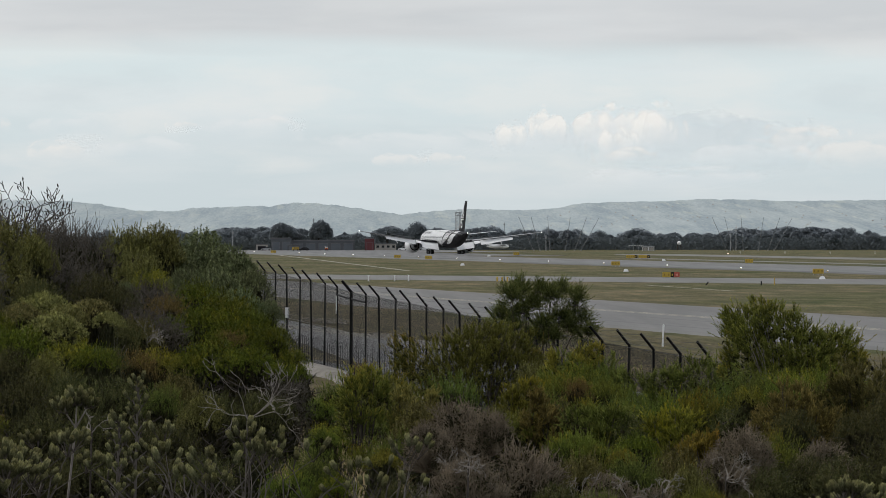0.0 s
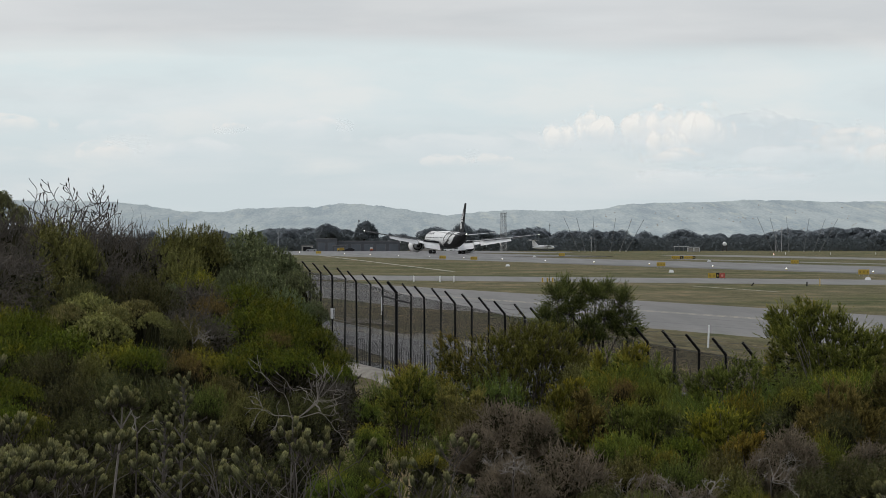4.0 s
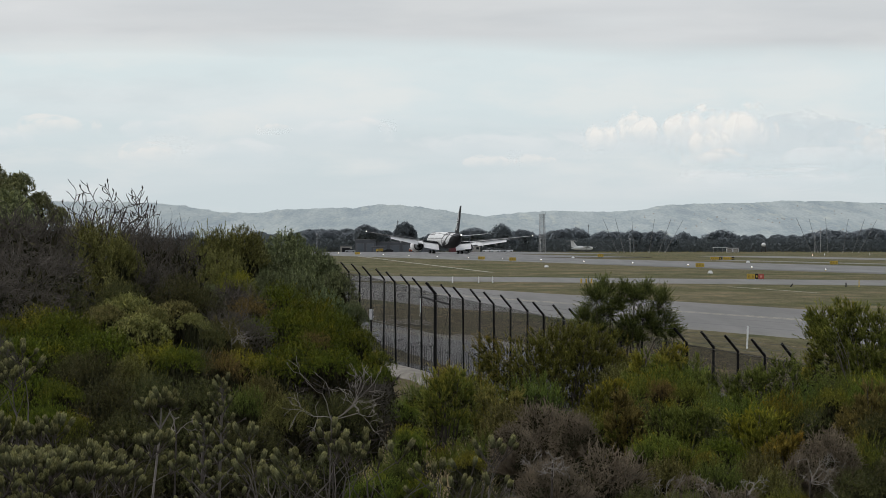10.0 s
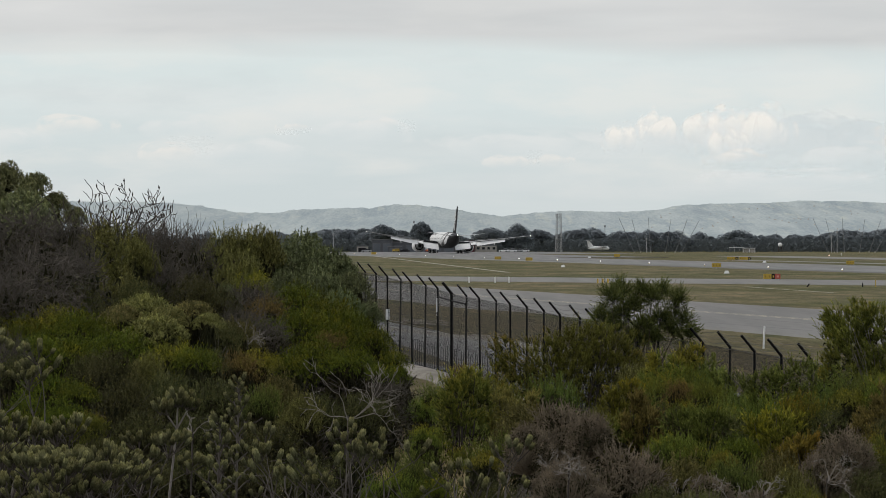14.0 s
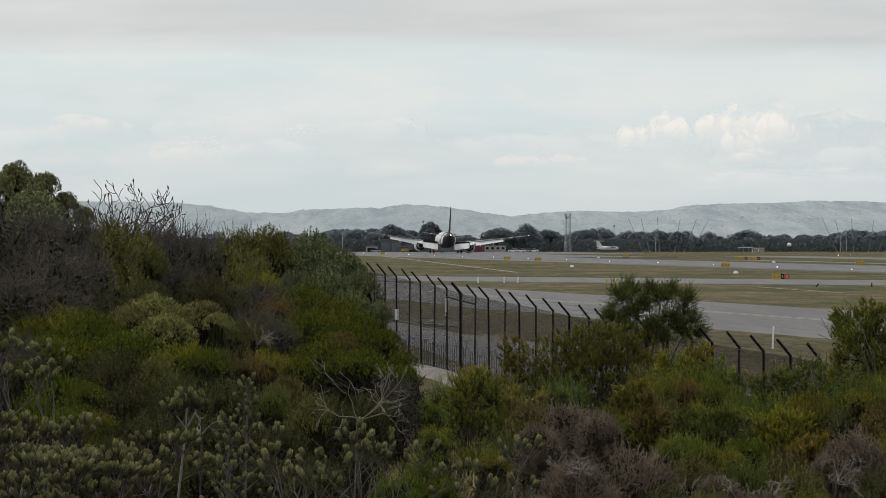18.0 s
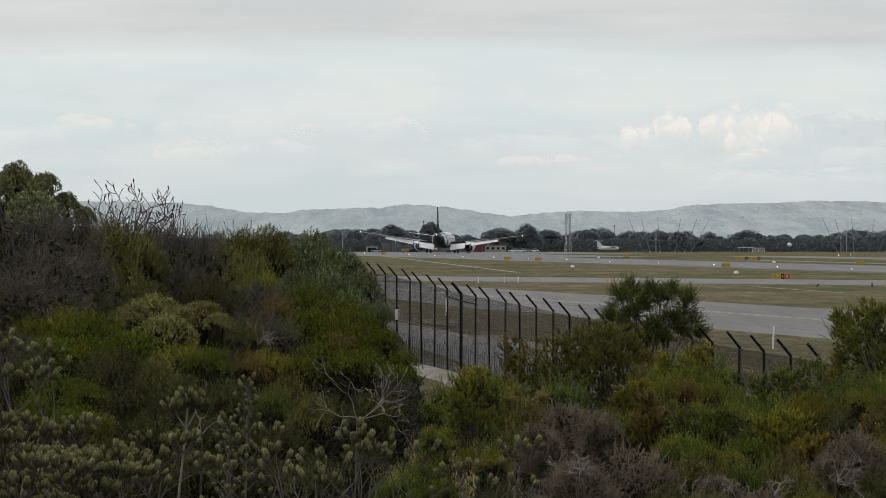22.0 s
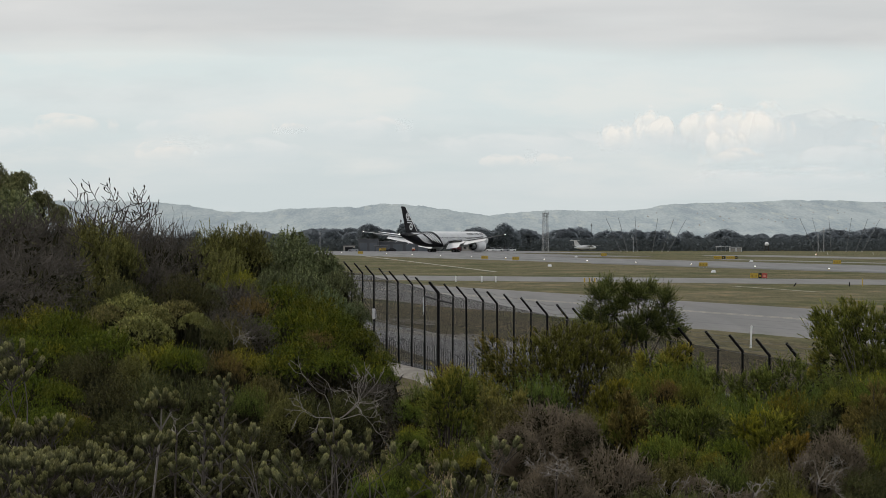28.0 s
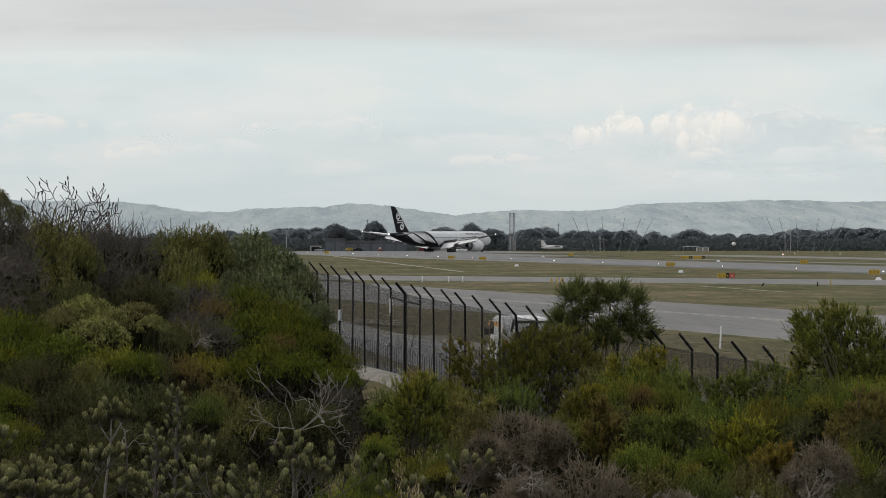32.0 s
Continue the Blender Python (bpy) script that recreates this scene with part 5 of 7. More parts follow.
def runway_lamps():
    first = None
    d = Vector((-math.sin(radians(8)), math.cos(radians(8))))
    c = Vector((math.cos(radians(8)), math.sin(radians(8))))
    for off, step, phase in ((193.8, 68.0, 5.0),):
        for i in range(20):
            a = 540 + phase + step * i
            p = d * a + c * off
            if first is None:
                ob = thing("runway_lamp", pose(0, 0, 0), "small lit white runway edge lamp", "lamp", "runway edge lamps")
                part("base", rod((0, 0, -0.1), (0, 0, 0.25), 0.12, 0.1), YELLOW, ob)
                part("lens", lathe([(0.22, 0.07), (0.27, 0.115), (0.36, 0.115), (0.42, 0.05)], 12, "Z"), LAMP_WHITE, ob)
                first = ob
                ob.matrix_world = pose(p.x, p.y, 0)
            else:
                copy_thing(first, pose(p.x, p.y, 0))


runway_lamps()


def marker_post(x, y, h, r, z, label, mat=WHITE, lean=0.0):
    ob = thing("marker_post", pose(x, y, z, 0, lean, 0), label, "post", "marker posts")
    part("shaft", rod((0, 0, -0.15), (0, 0, h), r, r * 0.9, 8), mat, ob)
    part("cap", rod((0, 0, h), (0, 0, h + r), r * 1.15, r * 0.6, 8), mat, ob)


marker_post(18.0, 240, 1.2, 0.055, ground_z(18, 240), "white marker post beside the taxiway", lean=2.5)
for px in (824, 869, 893):
    marker_post((px - 784) / 11.6, 630, 0.75, 0.10, 0.0, "short white marker post by the link taxiway")
marker_post(-0.7, 345, 1.05, 0.09, ground_z(-0.7, 345), "white marker post behind the fence", lean=4)
for i in range(3):
    marker_post((1053 + 9 * i - 784) / 12.0, 625, 0.5, 0.13, 0.0, "short yellow taxiway marker", YELLOW)
marker_post((1545 - 784) / 13.0, 577, 0.9, 0.07, 0.0, "thin yellow marker post", YELLOW)
marker_post((1522 - 784) / 13.0, 577, 0.45, 0.09, 0.0, "dark short taxiway post", DARK)
marker_post((1424 - 784) / 13.0, 577, 0.4, 0.09, 0.0, "dark short taxiway post", DARK, 35)
for i in range(9):
    marker_post(140 + 16 * i, 1500, 0.7, 0.08, 0.0, "pale far field post")


def obstruction_lamp():
    ob = thing("field_lamp", pose(117, 1293, 0), "red lit lamp on a short post", "lamp")
    part("post", rod((0, 0, 0), (0, 0, 0.9), 0.08), GREY_METAL, ob)
    part("lens", lathe([(0.9, 0.12), (1.0, 0.18), (1.12, 0.18), (1.2, 0.08)], 12, "Z"), LAMP_PINK, ob)


obstruction_lamp()


def parked_car(x, y, yaw, mat, label):
    ob = thing("car", pose(x, y, 0, 0, 0, yaw), label, "car", "parked cars")
    part("body", loft([[(-0.85, yy, z0), (0.85, yy, z0), (0.85, yy, z1), (-0.85, yy, z1)] for yy, z0, z1 in ((-2.2, 0.45, 0.85), (-2.0, 0.25, 0.95), (1.0, 0.25, 0.95), (2.0, 0.25, 0.8), (2.2, 0.45, 0.65))]), mat, ob)
    part("cabin", loft([[(-0.78, yy, 0.93), (0.78, yy, 0.93), (0.66 * k, yy * 0.9, 0.93 + 0.55 * k), (-0.66 * k, yy * 0.9, 0.93 + 0.55 * k)] for yy, k in ((-2.0, 0.15), (-1.2, 1.0), (0.3, 1.0), (1.2, 0.1))]), GLASS_DARK, ob)
    part("roof", box(1.3, 1.5, 0.06, (0, -0.4, 1.46), 0.02), mat, ob)
    for sx in (-0.8, 0.8):
        for yy in (-1.35, 1.35):
            part("wheel", lathe([(-0.1, 0.15), (-0.1, 0.32), (0.1, 0.32), (0.1, 0.15)], 12, "X"), RUBBER, ob).matrix_basis = pose(sx, yy, 0.32)


for i, (x, mat, lab) in enumerate(((25.0, WHITE, "white parked car by the trees"), (28.4, WHITE, "white parked car by the trees"), (30.9, GREY_METAL, "grey parked car by the trees"), (33.6, WHITE, "white parked car by the trees"))):
    parked_car(x, 1812, 62 + 9 * i, mat, lab)
parked_car(-17.5, 1790, 95, DARK, "dark parked car beside the sheds")
parked_car(-33.5, 1792, 88, GREY_METAL, "grey parked car beside the hut")


def yellow_truck():
    ob = thing("yellow_truck", pose(-20.9, 1784, 0, 0, 0, 88) @ Matrix.Diagonal((0.7, 0.7, 0.7, 1)), "small yellow airport truck by the sheds", "truck")
    part("body", box(2.0, 2.8, 1.7, (0, -0.6, 0.6), 0.08), SIGN_INK, ob)
    part("cab", box(1.9, 1.4, 1.5, (0, 1.6, 0.5), 0.15, taper=0.85), YELLOW, ob)
    part("windscreen", box(1.5, 0.06, 0.6, (0, 2.22, 1.2)), GLASS_DARK, ob)
    for sx in (-0.9, 0.9):
        for yy in (-1.3, 1.4):
            part("wheel", lathe([(-0.14, 0.2), (-0.14, 0.45), (0.14, 0.45), (0.14, 0.2)], 12, "X"), RUBBER, ob).matrix_basis = pose(sx, yy, 0.45)


yellow_truck()


def red_lit_vehicle():
    ob = thing("fire_tender", pose(-8.0, 1780, 0, 0, 0, 5) @ Matrix.Diagonal((0.6, 0.6, 0.6, 1)), "small orange-red vehicle with lit lamps by the sheds", "truck")
    part("body", box(2.1, 3.2, 1.6, (0, 0, 0.5), 0.1), BRICK_RED, ob)
    part("cab", box(1.9, 1.3, 0.8, (0, 0.8, 2.05), 0.1, taper=0.85), WHITE, ob)
    for sx in (-0.6, 0.6):
        part("lamp", lathe([(-0.1, 0.08), (0.0, 0.16), (0.1, 0.08)], 10), LAMP_AMBER, ob).matrix_basis = pose(sx, -1.68, 1.5)
        part("wheel", lathe([(-0.14, 0.2), (-0.14, 0.45), (0.14, 0.45), (0.14, 0.2)], 12, "X"), RUBBER, ob).matrix_basis = pose(sx * 1.5, -1.0, 0.45)


red_lit_vehicle()


# ---- the service van with its trailer, driving along the perimeter road ----
def make_van():
    van = thing("service_van", pose(0, 0, 0), "white service van with orange stripe below its roof rack", "van")
    secs = [(-2.5, 0.45, 1.75, 0.88), (-2.4, 0.35, 1.98, 0.90), (0.6, 0.35, 2.0, 0.90), (1.2, 0.35, 1.92, 0.88), (1.75, 0.35, 1.25, 0.87), (2.5, 0.38, 1.05, 0.84), (2.65, 0.5, 0.85, 0.8)]
    part("body", loft([[(-w, y, z0), (w, y, z0), (w, y, (z0 + z1) / 2), (w * 0.9, y, z1 - 0.06), (w * 0.8, y, z1), (-w * 0.8, y, z1), (-w * 0.9, y, z1 - 0.06), (-w, y, (z0 + z1) / 2)] for y, z0, z1, w in secs]), WHITE, van)
    part("windscreen", surface([((-0.72, 1.28, 1.80), (0.72, 1.28, 1.80), (0.76, 1.74, 1.28), (-0.76, 1.74, 1.28))]), GLASS_DARK, van)
    for s in (-1, 1):
        part("side_window", box(0.03, 1.1, 0.5, (s * 0.885, 0.5, 1.28), 0.01), GLASS_DARK, van)
        part("side_stripe", box(0.05, 4.2, 0.16, (s * 0.86, -0.2, 1.62), 0.005), STRIPE, van, "orange reflective stripe")
        part("tail_lamp", box(0.10, 0.06, 0.14, (s * 0.72, -2.52, 0.95), 0.02), LAMP_RED, van)
        part("roof_rail", rod((s * 0.62, -2.2, 2.06), (s * 0.62, 0.6, 2.08), 0.025), GREY_METAL, van)
        part("mirror", box(0.2, 0.08, 0.24, (s * 1.0, 1.35, 1.25), 0.03), DARK, van)
        for y in (-1.6, 1.65):
            w = part("wheel", lathe([(-0.11, 0.2), (-0.11, 0.31), (-0.07, 0.34), (0.07, 0.34), (0.11, 0.31), (0.11, 0.2)], 18, "X"), RUBBER, van)
            w.matrix_basis = pose(s * 0.8, y, 0.34)
            part("rim", lathe([(-0.12, 0.05), (-0.1, 0.2), (0.1, 0.2), (0.12, 0.05)], 12, "X"), GREY_METAL, w)
    part("rear_window", box(1.2, 0.03, 0.45, (0, -2.47, 1.35), 0.01), GLASS_DARK, van)
    part("bumper", box(1.7, 0.14, 0.2, (0, -2.55, 0.42), 0.04), DARK, van)
    tr = thing("mower_trailer", pose(0, 0, 0), "trailer carrying a red mower under a black roll frame", "trailer")
    part("deck", box(1.7, 2.8, 0.12, (0, 0, 0.5), 0.02), DARK, tr)
    part("mower_body", box(1.0, 1.5, 0.75, (0, 0.2, 0.62), 0.12, taper=0.85), RED, tr)
    part("mower_seat", box(0.5, 0.5, 0.5, (0, -0.2, 1.3), 0.1, taper=0.8), DARK, tr)
    for s in (-1, 1):
        part("roll_frame", joined(rod((s * 0.62, -0.9, 0.6), (s * 0.62, -0.8, 1.75), 0.05), rod((s * 0.62, -0.8, 1.75), (s * 0.6, 0.3, 1.9), 0.05), rod((s * 0.6, 0.3, 1.9), (s * 0.6, 1.2, 1.5), 0.05)), DARK, tr)
        part("wheel", lathe([(-0.1, 0.15), (-0.1, 0.32), (0.1, 0.32), (0.1, 0.15)], 14, "X"), RUBBER, tr).matrix_basis = pose(s * 0.98, 0.0, 0.32)
        part("side_rail", box(0.05, 2.8, 0.35, (s * 0.85, 0, 0.62), 0.01), DARK, tr)
    part("canopy", box(1.3, 1.4, 0.08, (0, -0.3, 1.82), 0.03), DARK, tr)
    part("tool_box", box(1.4, 0.7, 0.9, (0, -1.0, 0.62), 0.05), DARK, tr)
    part("drawbar", rod((0, 1.4, 0.5), (0, 2.3, 0.45), 0.05), DARK, tr)
    for ob in (*van.children_recursive, *tr.children_recursive):
        if ob.parent in (van, tr):
            ob.matrix_basis = Matrix.Diagonal((0.90, 0.90, 0.86, 1)) @ ob.matrix_basis
    return van, tr


STRIPE = varied("orange_stripe", (0.55, 0.26, 0.04), (0.7, 0.36, 0.06), 1, 9, 0.5)
VAN, TRAILER = make_van()

# ---- vegetation ----
def grow(rng, p, d, length, radius, depth, spread=0.55, kids=3, wander=0.25, shrink=0.68, lift=0.15):
    """Branch skeleton: lists of segments and the tips with their directions."""
    segs, tips = [], []

    def go(p, d, length, radius, depth):
        n = 3
        for i in range(n):
            d = d + rng.normal(size=3) * wander / n ** 0.5
            d[2] += lift / n
            d = d / np.linalg.norm(d)
            q = p + d * length / n
            r = radius * (1 - 0.35 * (i + 1) / n)
            segs.append((p, q, radius * (1 - 0.35 * i / n), r))
            p = q
            if depth > 0 and i == 1 and rng.random() < 0.6:
                s = d + rng.normal(size=3) * spread
                go(p, s / np.linalg.norm(s), length * shrink * 0.8, r * 0.6, depth - 1)
        if depth == 0:
            tips.append((p, d))
            return
        for _ in range(kids):
            s = d + rng.normal(size=3) * spread
            go(p, s / np.linalg.norm(s), length * shrink * rng.uniform(0.75, 1.15), r * 0.72, depth - 1)

    go(np.array(p, float), np.array(d, float) / np.linalg.norm(d), length, radius, depth)
    return segs, tips


def limb_mesh(name, segs, mat, parent, sides=5, label=""):
    a, b, r0, r1 = (np.array([s[i] for s in segs]) for i in range(4))
    V, F = tubes(a, b, r0, r1, sides)
    return quick_mesh(name, V, F, mat, parent, label, smooth=True)


def lobes_of(rng, w, h, lobes, size=(0.11, 0.19)):
    """Centres and radii of the clumps that make up a crown."""
    c, r = np.empty((lobes, 3)), np.empty(lobes)
    size = (size[0] * 0.75, size[1] * 1.12)
    for i in range(lobes):
        a = 2 * math.pi * (i * 0.618 + rng.uniform(0, 0.2))
        q = math.sqrt((i + 0.5) / lobes) * rng.uniform(0.85, 1.0)
        r[i] = w * rng.uniform(*size)
        z = h * math.sqrt(max(0.0, 1.0 - 0.80 * q ** 2.4)) - r[i] * rng.uniform(0.85, 1.5)
        if i % 3 == 2:
            q = rng.uniform(0.75, 1.0)
            z = h * rng.uniform(0.12, 0.5)
        c[i] = (math.cos(a) * q * (w / 2 - r[i] * 0.7), math.sin(a) * q * (w / 2 - r[i] * 0.7), max(z, r[i] * 0.6))
    return c, r


def lobed(rng, n, w, h, lobes, low=0.1, fill=0.3, size=(0.11, 0.19), made=None, cap=-0.35):
    """Points and outward directions over an uneven crown of overlapping clumps."""
    c, r = made or lobes_of(rng, w, h, lobes, size)
    pick = rng.choice(len(r), n, p=r ** 2 / (r ** 2).sum())
    d = rng.normal(size=(n, 3))
    d[:, 2] = np.abs(d[:, 2]) * 1.05 + cap
    d /= np.linalg.norm(d, axis=1, keepdims=True)
    rad = r[pick] * (1 - fill * rng.random(n) ** 1.5)
    p = c[pick] + d * rad[:, None] * np.array([1.0, 1.0, 1.15]) * (1 + 0.07 * rng.normal(size=(n, 1)))
    p[:, 2] = np.maximum(p[:, 2], low)
    return p, d


def shoots(rng, p, d, per, reach, long_, wide, up, loose, open_=0.6, broad=False):
    """Leafy shoots: each a short axis with leaves set round it, closing towards the tip."""
    n = len(p)
    A = d * (1 - up) + np.array([0, 0, up]) + rng.normal(size=(n, 3)) * loose
    A /= np.linalg.norm(A, axis=1, keepdims=True) + 1e-9
    A = np.repeat(A, per, 0)
    t = np.tile(np.linspace(-0.45, 1, per), n)
    ring = rng.normal(size=(n * per, 3))
    ring -= A * (ring * A).sum(1, keepdims=True)
    ring /= np.linalg.norm(ring, axis=1, keepdims=True) + 1e-9
    R = np.repeat(reach * (0.6 + 0.85 * rng.random(n) ** 1.6), per)
    start = np.repeat(p, per, 0) + A * (t * R)[:, None]
    dd = A * 0.75 + ring * (open_ * (1.1 - 0.6 * t))[:, None]
    if broad:
        dd = A * 0.30 + ring * 0.9 + rng.normal(size=ring.shape) * 0.25
    outward = np.repeat(d, per, 0) + np.array([0, 0, 0.35])
    V, F = slivers(start, dd, long_ * rng.uniform(0.7, 1.3, n * per), wide, rng, outward)
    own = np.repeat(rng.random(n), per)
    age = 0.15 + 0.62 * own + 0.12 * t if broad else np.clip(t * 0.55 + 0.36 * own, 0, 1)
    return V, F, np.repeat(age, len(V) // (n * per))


def shrub_prototype(kind, v):
    """One shrub of a kind, about 3 m wide and 2.5 m high: stems and crown."""
    rng = np.random.default_rng(hash_of(kind) + 17 * v)
    name, label, cat = KINDS[kind]
    ob = thing(name, pose(0, 0, 0), label, cat, "shrubs on the mound")
    w, h = 3.0, 2.5
    bark = BARK_GREY if kind in ("grey", "clump", "twiggrey", "needle") else BARK_DARK
    segs = []
    for i in range(5):
        a = 2 * math.pi * i / 5 + rng.uniform(0, 1)
        s, _ = grow(rng, (0.12 * math.cos(a), 0.12 * math.sin(a), -0.15), (0.5 * math.cos(a), 0.5 * math.sin(a), 1), 1.0, 0.035, 2, 0.5, 2, 0.3)
        segs += s
    if kind == "twiggrey":
        # a dome of dry twiglets on radiating dead stems
        n = 1500
        p, d = lobed(rng, n, w * 0.96, h * 0.94, 16, fill=0.30, size=(0.13, 0.2))
        way = d * 0.6 + rng.normal(size=(n, 3)) * 0.65 + np.array([0, 0, 0.3])
        way /= np.linalg.norm(way, axis=1, keepdims=True)
        q = p + way * rng.uniform(0.15, 0.42, (n, 1))
        fork = way + rng.normal(size=(n, 3)) * 0.7
        f0 = p + (q - p) * rng.uniform(0.3, 0.7, (n, 1))
        f1 = f0 + fork / np.linalg.norm(fork, axis=1, keepdims=True) * rng.uniform(0.10, 0.28, (n, 1))
        foot = p[:500] * rng.uniform(0.1, 0.4, (500, 1)) * [1, 1, 0.6]
        V, F = tubes(np.concatenate([p, f0, foot]), np.concatenate([q, f1, p[:500]]), np.concatenate([np.full(n, 0.0105), np.full(n, 0.0085), np.full(500, 0.022)]),
                     np.concatenate([np.full(n, 0.009), np.full(n, 0.0075), np.full(500, 0.012)]), 3)
        limb_mesh("stem", [(a * 0.7, b * 0.7, r0, r1) for a, b, r0, r1 in segs], bark, ob)
        tagged(quick_mesh("twig_tangle", V, F, TWIG_GREY, ob), kind="stuff")
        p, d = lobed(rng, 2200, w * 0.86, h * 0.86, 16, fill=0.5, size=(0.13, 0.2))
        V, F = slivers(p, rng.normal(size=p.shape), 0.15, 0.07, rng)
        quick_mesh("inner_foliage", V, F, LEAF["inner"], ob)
        p, d = lobed(rng, 1500, w, h * 0.97, 10)
        V, F = blades(p, d + rng.normal(size=p.shape) * 0.6, 0.06, 0.020, rng)
        quick_mesh("sparse_foliage", V, F, LEAF["olive"], ob)
        return ob, w, h
    if kind.startswith("twig"):
        # tall bare thicket: interlaced crooked twigs on a few stems
        w, h, n = 2.4, 4.0, 1700
        p = np.stack([rng.normal(size=n) * 0.30 * w, rng.normal(size=n) * 0.30 * w, h * (0.06 + 0.88 * rng.random(n) ** 0.8)], 1)
        p[:, :2] *= (np.minimum(1.0, 0.5 * w / (np.linalg.norm(p[:, :2], axis=1) + 1e-6)) * (1 - 0.45 * (p[:, 2] / h) ** 3))[:, None]
        way = rng.normal(size=(n, 3)) * [1, 1, 0.75] + [0, 0, 0.35] + p * [0.3, 0.3, 0]
        way /= np.linalg.norm(way, axis=1, keepdims=True)
        thick = 0.0060 + 0.011 * rng.random(n) ** 3
        P, Q, R0, R1 = [], [], [], []
        for step in range(3):
            q = p + way * rng.uniform(0.10, 0.28, (n, 1))
            P.append(p), Q.append(q), R0.append(thick), R1.append(thick * 0.82)
            way = way + rng.normal(size=(n, 3)) * 0.5 + [0, 0, 0.1]
            way /= np.linalg.norm(way, axis=1, keepdims=True)
            p, thick = q, thick * 0.82
        V, F = tubes(np.concatenate(P), np.concatenate(Q), np.concatenate(R0), np.concatenate(R1), 3)
        limb_mesh("stem", [(a * [0.9, 0.9, 1.5], b * [0.9, 0.9, 1.5], r0, r1) for a, b, r0, r1 in segs], bark, ob)
        tagged(quick_mesh("twig_tangle", V, F, TWIG_BROWN, ob), kind="stuff")
        p = np.stack([rng.normal(size=1500) * 0.24 * w, rng.normal(size=1500) * 0.24 * w, h * 0.86 * rng.random(1500)], 1)
        V, F = slivers(p, rng.normal(size=p.shape), 0.22, 0.10, rng)
        quick_mesh("inner_foliage", V, F, LEAF["inner"], ob)
        p, d = lobed(rng, 2600, w, h * 0.95, 14)
        V, F = blades(p, d + rng.normal(size=p.shape) * 0.6, 0.065, 0.022, rng)
        quick_mesh("sparse_foliage", V, F, LEAF["olive"], ob)
        return ob, w, h
    number, per, reach, long_, wide, up, loose, lobes, size = FORM[kind]
    dome = 1.6
    made = crown_lobes(rng, w, dome, lobes, size, UNEVEN.get(kind, 0.0))
    # live leaves cap the clumps of the crown
    p, d = lobed(rng, number, w, dome, lobes, fill=0.14, made=made, cap=CAP.get(kind, 0.05), low=-1.0)
    broad = kind in ("leafy", "olive", "grey", "clump", "round", "yellow", "thicket")
    V, F, age = shoots(rng, p, d, per, reach, long_, wide, up, loose, broad=broad)
    # longer sprigs standing out of the crown
    n, tallest = SPRIGS.get(kind, (0, 0.1))
    if n:
        a, q = rng.uniform(0, 2 * math.pi, n), np.sqrt(rng.random(n)) * w * 0.44
        base = np.stack([np.cos(a) * q, np.sin(a) * q, dome * np.sqrt(1 - 0.85 * (q / w * 2) ** 2) - 0.12], 1)
        lean = np.stack([np.cos(a) * q * 0.5, np.sin(a) * q * 0.5, np.ones(n)], 1) + rng.normal(size=(n, 3)) * 0.15
        up = np.tile(np.linspace(0, 1, 18), n) * np.repeat(rng.uniform(0.35, 1.0, n) * tallest, 18)
        V2, F2 = slivers(np.repeat(base, 18, 0) + np.repeat(lean, 18, 0) * up[:, None], rng.normal(size=(n * 18, 3)) * 0.5 + np.repeat(lean, 18, 0) * 0.8, long_, wide, rng)
        V, F, age = np.concatenate([V, V2]), np.concatenate([F, F2 + len(V)]), np.concatenate([age, np.repeat(np.tile(np.linspace(0.35, 0.85, 18), n), 3)])
    fit = np.array([w / 2 / np.percentile(np.abs(V[:, 0]), 99), w / 2 / np.percentile(np.abs(V[:, 1]), 99), 1.0])
    V[:, 2] -= np.percentile(V[:, 2], 99.5)
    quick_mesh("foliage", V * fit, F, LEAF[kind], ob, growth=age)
    # bare stems and fine twigs below the crown; near-black inner leaves painted as its shade
    top = max(b[2] for _, b, _, _ in segs)
    limb_mesh("stem", [(a * [1, 1, 0.9 / top], b * [1, 1, 0.9 / top], r0, r1) for a, b, r0, r1 in segs], bark, ob)
    n = 300
    a, q = rng.uniform(0, 2 * math.pi, n), np.sqrt(rng.random(n)) * w * 0.46
    p = np.stack([np.cos(a) * q, np.sin(a) * q, rng.random(n) * 0.72], 1)
    V, F = tubes(p, p + np.stack([np.cos(a) * 0.25, np.sin(a) * 0.25, np.full(n, 0.05)], 1) + rng.normal(size=(n, 3)) * [0.3, 0.3, 0.04], np.full(n, 0.010), np.full(n, 0.006), 3)
    tagged(quick_mesh("twig_tangle", V, F, STEM if bark is BARK_GREY else BARK_DARK, ob), kind="stuff")
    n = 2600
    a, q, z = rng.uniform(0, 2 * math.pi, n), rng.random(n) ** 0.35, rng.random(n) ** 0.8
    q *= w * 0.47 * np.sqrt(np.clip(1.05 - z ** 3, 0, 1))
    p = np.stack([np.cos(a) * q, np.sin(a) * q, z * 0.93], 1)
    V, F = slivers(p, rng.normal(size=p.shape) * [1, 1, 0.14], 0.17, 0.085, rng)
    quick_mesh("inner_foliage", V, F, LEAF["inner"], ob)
    return ob, w, dome


